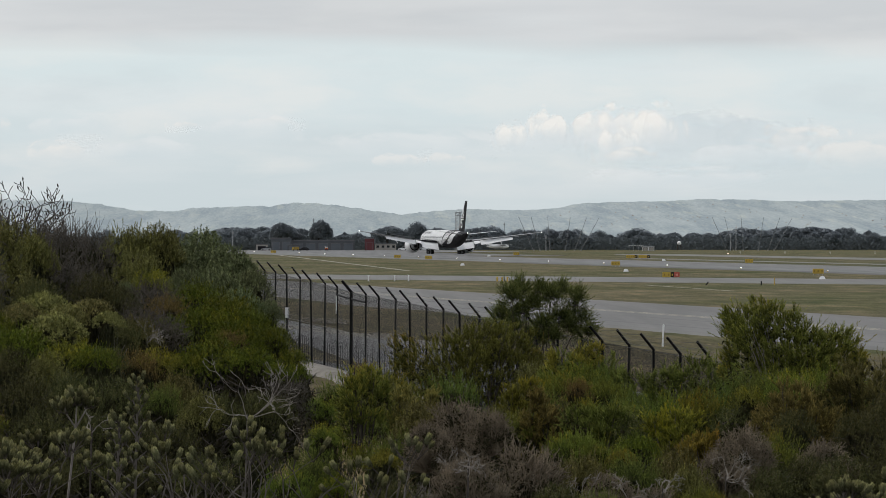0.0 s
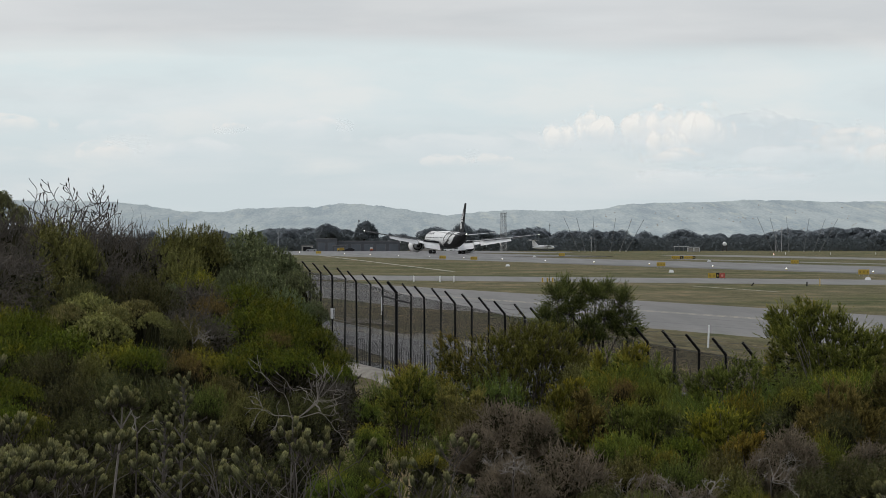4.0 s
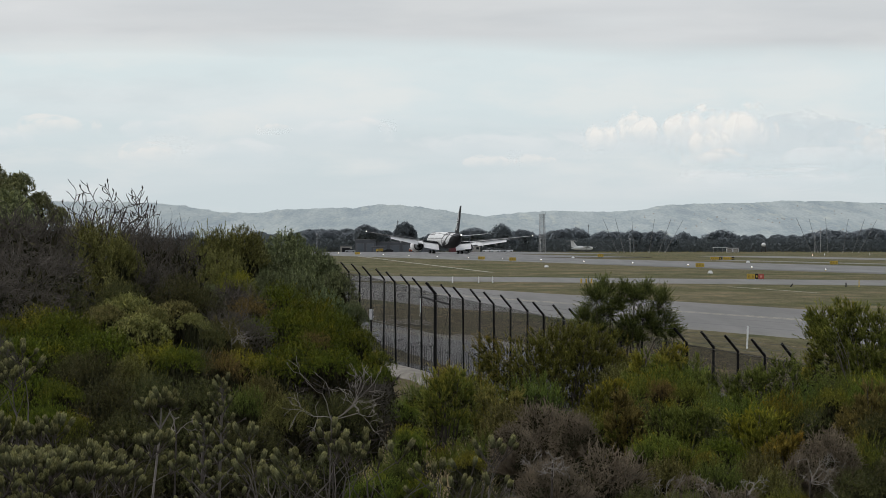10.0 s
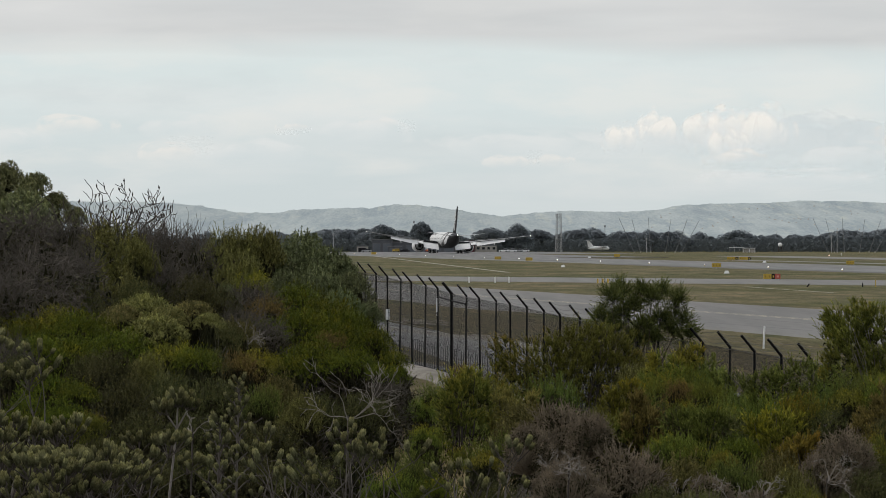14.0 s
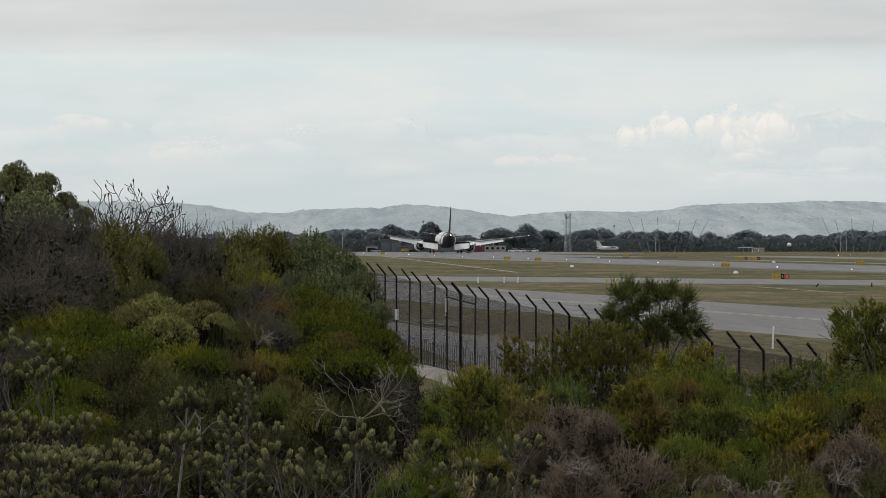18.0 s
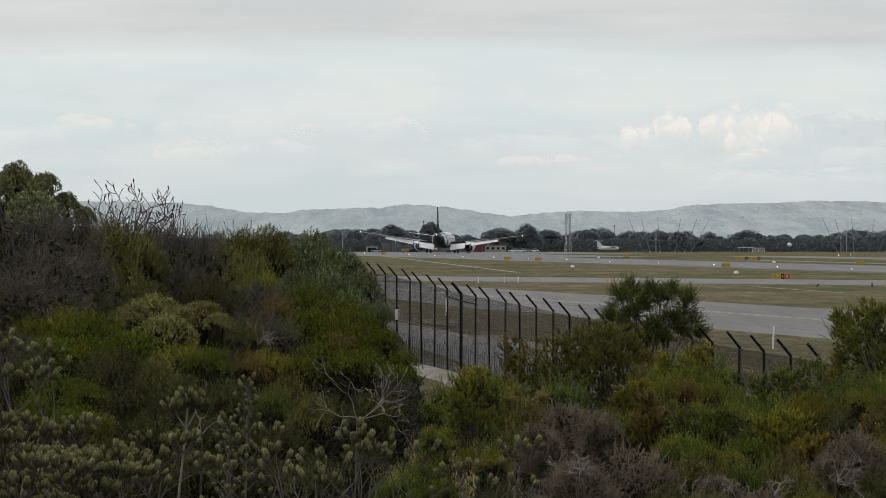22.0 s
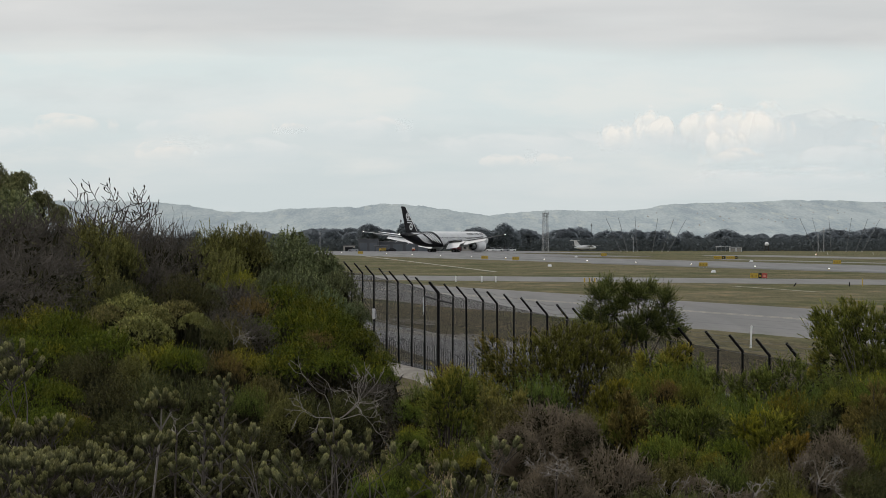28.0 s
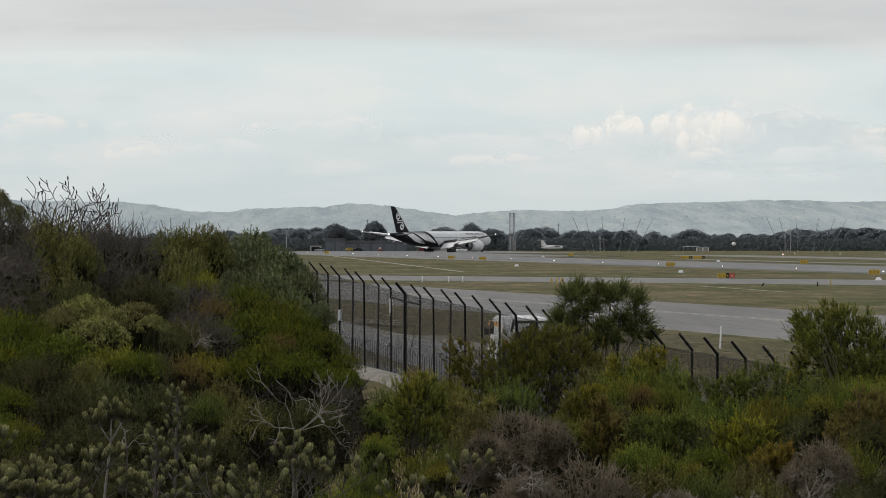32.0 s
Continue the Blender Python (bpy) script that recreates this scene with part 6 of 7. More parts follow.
def crown_lobes(rng, w, dome, lobes, size, uneven=0.0):
    """Clumps spread over a domed crown, some of them sunk below it."""
    c, r = np.empty((lobes, 3)), w * rng.uniform(*size, lobes)
    for i in range(lobes):
        a, q = 2.39996 * i + rng.normal() * 0.3, math.sqrt((i + 0.5) / lobes)
        out = q * (w / 2 - r[i] * 0.75)
        c[i] = (math.cos(a) * out, math.sin(a) * out, dome * math.sqrt(1 - 0.85 * q * q) - r[i] * rng.uniform(0.9, 1.25) - uneven * dome * rng.random())
    return c, r


CAP = {"grey": -0.05, "clump": 0.1, "leafy": -0.15, "thicket": 0.0, "needle": -0.1, "round": 0.1, "yellow": 0.1}
# how far a crown reaches down its shrub, against a plain dome
DEEP = {"olive": 1.7, "grey": 1.6, "leafy": 1.25, "thicket": 1.4, "willow": 1.25, "needle": 1.4}
UNEVEN = {"willow": 0.42, "needle": 0.42, "yellow": 0.25, "brown": 0.42, "round": 0.25, "olive": 0.2}
SPRIGS = {"olive": (12, 0.34), "willow": (60, 0.40), "needle": (60, 0.45), "yellow": (20, 0.16), "brown": (50, 0.40), "round": (24, 0.14)}


def needle_spray(rng, origin, way, count, length, per, long_, wide, loose=0.33):
    """Slender shoots fanning out of one point, each clothed in needles; also the bare axes."""
    A = np.asarray(way, float)[None] + rng.normal(size=(count, 3)) * loose
    A /= np.linalg.norm(A, axis=1, keepdims=True)
    L = length * rng.uniform(0.55, 1.15, count)
    t = np.tile(np.linspace(0.18, 1, per), count)
    AA = np.repeat(A, per, 0)
    ring = rng.normal(size=(count * per, 3))
    ring -= AA * (ring * AA).sum(1, keepdims=True)
    ring /= np.linalg.norm(ring, axis=1, keepdims=True) + 1e-9
    start = np.asarray(origin)[None] + AA * (t * np.repeat(L, per))[:, None]
    outward = AA * 0.3 + ring * 0.8 + np.array([0, 0, 0.3])
    V, F = slivers(start, AA * 0.85 + ring * 0.5, long_ * rng.uniform(0.7, 1.2, count * per), wide, rng, outward)
    axes = [(np.asarray(origin), np.asarray(origin) + A[i] * L[i] * 0.6, 0.004, 0.0025) for i in range(count)]
    return V, F, np.repeat(np.clip(t * 0.8, 0, 1), 3), axes


def gather(sprays):
    V, F, G, n = [], [], [], 0
    for v, f, g, _ in sprays:
        V.append(v)
        F.append(f + n)
        G.append(g)
        n += len(v)
    return np.concatenate(V), np.concatenate(F), np.concatenate(G)


# kind: shoots, leaves each, shoot length, leaf length, leaf width, upward pull, looseness, clumps, clump size
FORM = {
    "leafy": (1500, 12, 0.12, 0.11, 0.050, 0.30, 0.55, 11, (0.16, 0.28)),
    "olive": (1650, 12, 0.14, 0.062, 0.030, 0.45, 0.35, 22, (0.12, 0.20)),
    "grey": (1300, 13, 0.11, 0.082, 0.029, 0.35, 0.35, 26, (0.12, 0.18)),
    "clump": (1500, 13, 0.08, 0.055, 0.026, 0.45, 0.20, 30, (0.08, 0.13)),
    "yellow": (1250, 12, 0.14, 0.062, 0.020, 0.45, 0.26, 26, (0.09, 0.17)),
    "round": (1350, 12, 0.12, 0.058, 0.022, 0.40, 0.26, 16, (0.15, 0.25)),
    "brown": (1000, 12, 0.24, 0.065, 0.018, 0.56, 0.25, 26, (0.08, 0.15)),
    "willow": (1150, 15, 0.28, 0.064, 0.0165, 0.56, 0.25, 26, (0.08, 0.16)),
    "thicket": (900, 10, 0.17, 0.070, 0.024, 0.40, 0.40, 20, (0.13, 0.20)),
    "needle": (950, 16, 0.34, 0.085, 0.0150, 0.60, 0.25, 22, (0.10, 0.17)),
}


def hash_of(word):
    return sum((i + 1) * ord(c) for i, c in enumerate(word))


KINDS = {
    "leafy": ("broadleaf_tree", "dark leathery-leaved tree on the mound", "tree"),
    "olive": ("olive_shrub", "olive green shrub with upright leafy shoots", "shrub"),
    "grey": ("grey_shrub", "grey-green coastal shrub with narrow leaves", "shrub"),
    "clump": ("clumped_shrub", "pale olive shrub in tight rounded clumps", "shrub"),
    "yellow": ("yellow_shrub", "yellow-green shrub with golden tips", "shrub"),
    "round": ("rounded_shrub", "dense dark green rounded shrub", "shrub"),
    "willow": ("narrow_leaf_shrub", "mid green shrub with narrow upright leaves", "shrub"),
    "needle": ("needle_shrub", "feathery dark green needle-leaved shrub", "shrub"),
    "thicket": ("thicket_shrub", "twiggy shrub with sparse green leaves coloured dark like shade", "shrub"),
    "brown": ("rusty_shrub", "rusty brown dying shrub", "shrub"),
    "twigbrown": ("bare_shrub", "bare brown twiggy shrub with few leaves", "shrub"),
    "twiggrey": ("dead_shrub", "dead grey tangle of dry twigs", "shrub"),
}
STOCK, COUNT = {}, {}


def shrub(kind, x, y, top, width):
    """A shrub standing on the ground at x, y, reaching the height top: its crown keeps its shape, its stems fill the rest."""
    COUNT[kind] = COUNT.get(kind, 0) + 1
    v = COUNT[kind] % 2
    z = ground_z(x, y)
    used = (kind, v) in STOCK
    if not used:
        STOCK[kind, v] = shrub_prototype(kind, v)
    ob, w, h = STOCK[kind, v]
    tall = max(0.5, top - z)
    m = Matrix.Translation((x, y, z - 0.05)) @ pose(0, 0, 0, 0, 0, (COUNT[kind] * 137.5 + 40 * v) % 360)
    whole = kind.startswith("twig")
    k = max(width / w, tall / (h * 2.1)) if whole and kind != "twiggrey" else width / w
    if used:
        ob = copy_thing(ob, m)
    else:
        ob.matrix_world = m
    crown = min(DEEP.get(kind, 1.15), tall * 0.85 / (h * k))
    for piece in ob.children:
        if kind == "twiggrey" and not piece.name.startswith("stem"):
            up = min(tall / h, k * 1.15)
            piece.matrix_basis = Matrix.Translation((0, 0, tall - h * up)) @ Matrix.Diagonal((k, k, up, 1))
        elif whole:
            piece.matrix_basis = Matrix.Diagonal((k, k, tall / h, 1))
        elif piece.name.startswith("foliage"):
            piece.matrix_basis = Matrix.Translation((0, 0, tall)) @ Matrix.Diagonal((k, k, k * crown, 1))
        else:
            piece.matrix_basis = Matrix.Diagonal((k, k, tall - 0.35 * h * k * crown, 1))


shrub("leafy", -9.47, 91, 8.55, 0.90)
shrub("leafy", -8.74, 90, 8.29, 0.77)
shrub("leafy", -9.60, 88, 8.33, 0.94)
shrub("leafy", -8.28, 90, 7.88, 0.62)
shrub("leafy", -7.96, 91, 7.60, 0.56)
shrub("leafy", -8.63, 87, 7.87, 1.28)
shrub("twigbrown", -7.99, 80, 7.50, 1.81)
shrub("twigbrown", -7.28, 81, 7.36, 1.51)
shrub("twigbrown", -7.34, 76, 6.78, 1.82)
shrub("twigbrown", -6.80, 78, 6.67, 1.25)
shrub("twigbrown", -7.54, 73, 6.39, 1.46)
shrub("twigbrown", -6.85, 74, 6.09, 1.48)
shrub("twigbrown", -5.67, 86, 7.22, 1.26)
shrub("twigbrown", -5.27, 87, 7.11, 1.04)
shrub("twigbrown", -5.29, 82, 6.50, 1.20)
shrub("twigbrown", -7.15, 88, 7.39, 1.17)
shrub("twigbrown", -6.27, 88, 7.32, 0.94)
shrub("olive", -6.58, 83, 7.21, 1.66)
shrub("olive", -6.93, 82, 6.82, 0.98)
shrub("olive", -6.00, 82, 6.93, 0.98)
shrub("olive", -6.29, 80, 6.35, 1.71)
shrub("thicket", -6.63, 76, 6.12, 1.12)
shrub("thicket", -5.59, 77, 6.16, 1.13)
shrub("olive", -4.87, 95, 7.13, 1.52)
shrub("olive", -4.21, 96, 7.18, 1.15)
shrub("olive", -5.18, 92, 6.75, 1.10)
shrub("olive", -4.42, 91, 6.57, 1.34)
shrub("thicket", -4.74, 80, 6.24, 1.07)
shrub("thicket", -4.42, 82, 6.00, 0.98)
shrub("grey", -3.32, 98, 7.03, 1.96)
shrub("grey", -3.93, 97, 6.62, 1.29)
shrub("grey", -2.61, 96, 6.67, 1.41)
shrub("grey", -2.08, 95, 6.14, 1.01)
shrub("grey", -2.81, 94, 6.19, 1.50)
shrub("grey", -3.52, 93, 6.18, 1.12)
shrub("grey", -1.67, 92, 5.53, 0.69)
shrub("grey", -1.41, 91, 4.93, 0.61)
shrub("grey", -4.32, 91, 6.24, 0.85)
shrub("grey", -4.57, 88, 5.94, 0.70)
shrub("grey", -2.23, 91, 5.78, 1.09)
shrub("yellow", -4.13, 90, 6.22, 1.02)
shrub("twigbrown", -3.85, 84, 6.01, 1.34)
shrub("brown", -3.48, 83, 5.77, 1.00)
shrub("twigbrown", -3.73, 79, 5.61, 1.16)
shrub("twigbrown", -3.27, 78, 5.42, 0.94)
shrub("round", -3.01, 86, 6.01, 1.26)
shrub("round", -2.31, 83, 5.86, 1.66)
shrub("round", -1.83, 81, 5.58, 1.19)
shrub("round", -2.64, 81, 5.64, 1.30)
shrub("round", -1.38, 80, 5.26, 0.96)
shrub("round", -0.97, 79, 4.86, 0.74)
shrub("round", -2.42, 76, 5.14, 1.42)
shrub("round", -1.72, 75, 5.02, 1.10)
shrub("round", -3.31, 79, 5.45, 0.95)
shrub("round", -1.26, 76, 4.73, 0.91)
shrub("round", -0.86, 77, 4.62, 0.58)
shrub("round", -2.80, 74, 4.93, 0.89)
shrub("brown", -2.12, 78, 5.21, 0.62)
shrub("olive", -3.74, 77, 5.44, 0.92)
shrub("round", -2.06, 79.5, 5.39, 1.06)
shrub("clump", -4.99, 70, 5.99, 1.21)
shrub("clump", -5.30, 69.5, 5.82, 0.83)
shrub("clump", -4.53, 69, 5.82, 0.74)
shrub("clump", -4.19, 70, 5.88, 0.84)
shrub("clump", -4.66, 68, 5.70, 1.09)
shrub("clump", -3.86, 69, 5.70, 0.55)
shrub("yellow", -6.11, 67, 5.85, 1.34)
shrub("round", -6.60, 66.5, 5.74, 1.10)
shrub("round", -5.75, 65.5, 5.84, 1.15)
shrub("round", -5.49, 66, 5.74, 0.88)
shrub("round", -5.02, 65, 5.56, 1.13)
shrub("round", -6.18, 64, 5.52, 1.20)
shrub("round", -5.54, 63.5, 5.49, 1.02)
shrub("thicket", -3.84, 73, 5.50, 0.88)
shrub("yellow", -4.03, 63, 5.40, 1.09)
shrub("round", -3.66, 62.5, 5.35, 0.75)
shrub("olive", -4.35, 62, 5.23, 0.74)
shrub("yellow", -2.92, 66, 5.19, 0.79)
shrub("brown", -3.24, 65, 5.18, 0.87)
shrub("olive", -2.35, 60, 4.98, 0.88)
shrub("needle", -2.57, 59, 4.87, 0.63)
shrub("olive", -1.97, 58, 4.80, 0.70)
shrub("thicket", -3.53, 64, 5.26, 0.68)
shrub("round", -5.26, 56, 5.18, 0.90)
shrub("round", -4.80, 55, 5.10, 0.66)
shrub("round", -5.36, 54, 4.94, 0.79)
shrub("round", -4.67, 52, 4.93, 0.76)
shrub("willow", -4.31, 51, 4.83, 0.61)
shrub("round", -5.03, 50, 4.87, 0.60)
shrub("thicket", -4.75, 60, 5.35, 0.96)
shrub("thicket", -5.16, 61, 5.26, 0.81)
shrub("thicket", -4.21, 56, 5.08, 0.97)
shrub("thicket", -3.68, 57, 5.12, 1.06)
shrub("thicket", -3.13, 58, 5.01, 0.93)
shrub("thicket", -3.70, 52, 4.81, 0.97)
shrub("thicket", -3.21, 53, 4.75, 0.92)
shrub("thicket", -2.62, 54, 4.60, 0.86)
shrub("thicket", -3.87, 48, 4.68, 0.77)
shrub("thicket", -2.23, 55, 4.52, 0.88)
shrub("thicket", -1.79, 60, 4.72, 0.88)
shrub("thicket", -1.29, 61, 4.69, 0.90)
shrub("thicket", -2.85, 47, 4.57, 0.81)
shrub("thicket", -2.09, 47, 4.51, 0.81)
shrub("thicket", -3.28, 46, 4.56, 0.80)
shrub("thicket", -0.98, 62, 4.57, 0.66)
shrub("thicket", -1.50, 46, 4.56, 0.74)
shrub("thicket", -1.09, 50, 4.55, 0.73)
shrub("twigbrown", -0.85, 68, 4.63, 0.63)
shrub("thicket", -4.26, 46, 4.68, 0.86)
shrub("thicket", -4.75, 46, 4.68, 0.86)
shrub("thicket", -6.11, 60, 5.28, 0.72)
shrub("twigbrown", -6.32, 62, 5.48, 0.66)
shrub("needle", -0.35, 44, 4.72, 0.59)
shrub("willow", -0.58, 42, 4.64, 0.56)
shrub("willow", -0.27, 52, 4.63, 0.55)
shrub("round", -0.08, 42, 4.59, 0.62)
shrub("needle", -0.09, 78, 4.36, 1.14)
shrub("brown", 0.33, 80, 4.53, 0.85)
shrub("willow", 0.85, 82, 4.31, 1.31)
shrub("olive", 0.06, 72, 4.04, 1.25)
shrub("needle", 0.62, 70, 4.01, 1.12)
shrub("round", -0.19, 66, 3.91, 0.97)
shrub("willow", 0.37, 60, 4.00, 1.04)
shrub("willow", -0.41, 70, 4.27, 0.56)
shrub("needle", 6.05, 62, 5.00, 0.91)
shrub("willow", 6.40, 61, 4.97, 0.98)
shrub("willow", 6.73, 60, 5.06, 0.96)
shrub("yellow", 5.73, 60, 4.80, 0.56)
shrub("needle", 7.17, 60, 4.96, 0.88)
shrub("olive", 3.68, 82, 4.47, 1.20)
shrub("needle", 1.98, 80, 4.32, 1.28)
shrub("needle", 4.73, 77, 4.64, 1.13)
shrub("willow", 3.86, 75, 4.48, 1.20)
shrub("brown", 3.67, 67, 4.67, 0.54)
shrub("olive", 1.09, 60, 4.61, 0.96)
shrub("olive", 2.25, 61, 4.46, 0.81)
shrub("needle", 0.67, 58, 4.25, 0.85)
shrub("yellow", 0.44, 50, 4.42, 0.47)
shrub("twiggrey", 1.50, 56, 4.77, 1.20)
shrub("twiggrey", 1.05, 54, 4.58, 0.72)
shrub("twiggrey", 1.88, 55, 4.68, 0.66)
shrub("twiggrey", 1.77, 42, 4.91, 1.01)
shrub("twiggrey", 1.18, 41, 4.83, 0.82)
shrub("willow", 4.06, 64, 4.44, 0.94)
shrub("willow", 4.26, 70, 4.57, 1.03)
shrub("willow", 4.99, 65, 4.54, 1.13)
shrub("willow", 5.34, 63, 4.61, 1.18)
shrub("needle", 6.17, 66, 4.79, 0.97)
shrub("thicket", 3.17, 60, 4.56, 0.88)
shrub("thicket", 3.99, 58, 4.49, 0.93)
shrub("thicket", 5.57, 60, 4.56, 0.96)
shrub("round", 3.58, 52, 4.53, 0.76)
shrub("willow", 2.97, 50, 4.57, 0.73)
shrub("willow", 2.64, 50, 4.63, 0.73)
shrub("olive", 2.61, 46, 4.56, 0.80)
shrub("needle", 3.10, 45, 4.61, 0.66)
shrub("olive", 3.67, 47, 4.57, 0.75)
shrub("yellow", 3.01, 46, 4.62, 0.37)
shrub("twiggrey", 4.24, 45, 4.93, 0.78)
shrub("twiggrey", 3.91, 44, 4.72, 0.59)
shrub("twiggrey", 3.06, 42, 4.47, 0.67)
shrub("twiggrey", 2.67, 43, 4.54, 0.63)
shrub("olive", 3.53, 43, 4.59, 0.63)
shrub("willow", 5.08, 50, 4.62, 0.80)
shrub("thicket", 4.44, 44, 4.54, 0.76)
shrub("twiggrey", 5.22, 46, 4.73, 0.74)
shrub("thicket", 6.35, 52, 4.79, 0.83)
shrub("thicket", 5.20, 44, 4.66, 0.82)
shrub("thicket", 4.90, 45, 4.61, 0.78)
shrub("thicket", 5.73, 54, 4.72, 0.65)
shrub("thicket", 7.03, 54, 4.94, 1.01)
shrub("thicket", 5.87, 46, 4.68, 0.86)
shrub("thicket", 2.06, 41, 4.54, 0.71)
shrub("thicket", 0.54, 42, 4.54, 0.73)
shrub("willow", 3.39, 40, 4.54, 0.64)
shrub("thicket", 3.82, 40, 4.54, 0.69)
shrub("needle", 2.43, 40, 4.54, 0.59)
shrub("willow", 4.09, 76.5, 4.66, 1.12)
shrub("olive", 0.70, 79, 4.27, 0.95)
shrub("needle", 3.71, 73, 4.25, 1.07)
shrub("willow", 3.65, 65, 4.44, 0.78)
shrub("willow", 2.61, 60, 4.48, 0.72)
shrub("olive", 1.30, 57, 4.53, 0.46)
shrub("needle", 4.45, 66, 4.51, 0.88)


def brush_mesh(seed):
    """One rounded upright brush of stiff overlapping leaves."""
    rng = np.random.default_rng(seed)
    n = 130
    t = np.linspace(0, 1, n)
    a = np.arange(n) * 2.39996
    ring = np.stack([np.cos(a), np.sin(a), np.zeros(n)], 1)
    up = np.array([0, 0, 1.0])
    start = up * (t * 0.098)[:, None] + ring * (0.006 + 0.020 * np.sin(np.pi * np.clip(0.12 + 0.58 * t, 0, 1)))[:, None]
    d = up * (0.95 + 0.3 * t)[:, None] + ring * (0.42 - 0.50 * t)[:, None]
    V, F = slivers(start, d + rng.normal(size=d.shape) * 0.08, 0.024 * rng.uniform(0.8, 1.2, n), 0.021, rng, ring + up * 0.5)
    ob = quick_mesh("leaf_brush", V, F, LEAF["banksia"], None, growth=np.repeat(0.02 + 0.93 * t, 3))
    me = ob.data
    bpy.data.objects.remove(ob)
    return me


BRUSHES = [brush_mesh(900 + i) for i in range(6)]


def leaf_brush(rng, parent, at, way, size):
    brush = new("leaf_brush", BRUSHES[int(rng.integers(len(BRUSHES)))])
    brush.parent = parent
    k = size * rng.uniform(0.8, 1.2)
    brush.matrix_basis = Matrix.Translation(at) @ Vector(way).to_track_quat("Z", "Y").to_matrix().to_4x4() @ pose(0, 0, 0, 0, 0, rng.uniform(0, 360)) @ Matrix.Diagonal((k, k, k * rng.uniform(0.85, 1.3), 1))


def candelabra(rng, ob, segs, at, out, count, size, reach):
    """A fork of short stems, each ending in a brush."""
    for i in range(count):
        a = 2.39996 * i + rng.uniform(0, 0.6)
        q = math.sqrt((i + 0.3) / count)
        tip = np.array(at) + np.array([math.cos(a) * q * reach, math.sin(a) * q * reach, reach * (0.55 - 0.30 * q)]) + np.array(out) * 0.05
        TWIGS.append((np.array(at) - [0, 0, 0.02], tip, 0.0045, 0.004))
        leaf_brush(rng, ob, tip, (math.cos(a) * q * 0.75 + out[0] * 0.5, math.sin(a) * q * 0.75 + out[1] * 0.5, 1.0), size)


def banksia(x, y, top, spread, seed, form="bush", forks=12, per=(5, 9)):
    """Banksia: pale forking stems ending in upright brushes of stiff leaves."""
    rng = np.random.default_rng(seed)
    z = ground_z(x, y)
    h = top - z
    ob = thing("banksia", pose(x, y, z), "banksia with pale stems and upright grey-green leaf brushes", "shrub", "banksias on the mound")
    segs = []
    if form == "fork":
        # a single leaning stem that forks once
        foot, neck = np.array([-0.22, 0, -0.1]), np.array([-0.02, 0, h - 0.40])
        segs.append((foot, neck, 0.014, 0.011))
        for dx, dz in ((-0.085, 0.13), (0.01, 0.20), (0.095, 0.17)):
            knee = neck + np.array([dx, rng.normal() * 0.04, dz])
            segs.append((neck, knee, 0.009, 0.0075))
            for i in range(3):
                tip = knee + np.array([0.30 * dx + 0.035 * (i - 1), rng.normal() * 0.04, 0.02 + 0.06 * (i == 1)])
                TWIGS.append((knee, tip, 0.006, 0.005))
                candelabra(rng, ob, segs, tip, (dx, 0, 0), 3, 0.80, 0.05)
    elif form == "spire":
        # one upright leader with short side stems all the way up
        segs.append((np.array([0, 0, -0.1]), np.array([0.06, 0, h - 0.1]), 0.018, 0.009))
        for i in range(26):
            f = 1 - (i / 26) ** 1.1 * 0.62
            a = 2.39996 * i
            out = np.array([math.cos(a), math.sin(a), 0]) * spread * (1.05 - f) * 2.2
            at = np.array([0.06 * f, 0, h * f - 0.10])
            tip = at + out + [0, 0, 0.05]
            segs.append((at - [0, 0, 0.06], tip, 0.008, 0.006))
            candelabra(rng, ob, segs, tip, out, 2, 0.66, 0.05)
    else:
        ends = []
        for i in range(4):
            a = 2 * math.pi * (i + rng.uniform(0, 0.7)) / 4
            s, e = grow(rng, (0.1 * math.cos(a), 0.1 * math.sin(a), -0.1), (spread / h * 1.4 * math.cos(a), spread / h * 1.4 * math.sin(a), 1), h * 0.55, 0.020, 2, 0.45, 2, 0.20, 0.55, 0.25)
            segs += s
            ends += e
        P = np.array([e[0] for e in ends])
        k = (h - 0.12) / P[:, 2].max()
        segs = [(a * [1, 1, k], b * [1, 1, k], r0, r1) for a, b, r0, r1 in segs]
        P = P * [1, 1, k]
        for i in np.argsort(-P[:, 2])[:forks]:
            candelabra(rng, ob, segs, P[i], ends[i][1], int(rng.integers(*per)), 0.80, 0.15)
    limb_mesh("stem", segs, BARK_GREY if form == "fork" else STEM, ob)
    tagged(limb_mesh("twig_tangle", TWIGS, BARK_DARK, ob, 4), kind="stuff")
    TWIGS.clear()


TWIGS = []
banksia(-4.02, 39.5, 5.93, 0.39, 40, forks=9)
banksia(-3.39, 36.6, 5.30, 0.46, 41, forks=13, per=(5, 9))
banksia(-2.90, 35.7, 5.06, 0.36, 42, forks=13, per=(5, 9))
banksia(-3.83, 35.7, 5.37, 0.36, 43, forks=13, per=(5, 9))
banksia(-2.93, 34.1, 5.08, 0.42, 44, forks=13, per=(5, 9))
banksia(-3.45, 34.4, 5.08, 0.40, 54, forks=13, per=(5, 9))
banksia(-3.10, 37.6, 5.22, 0.45, 57, forks=13, per=(5, 9))
banksia(4.2, 35.0, 4.87, 0.30, 56, forks=10)
banksia(-1.06, 36.8, 5.24, 0.34, 46, forks=8, per=(3, 5))
banksia(-0.72, 36.4, 5.16, 0.30, 47, forks=8, per=(3, 5))
banksia(-1.45, 35.7, 5.04, 0.24, 48, forks=5, per=(2, 4))
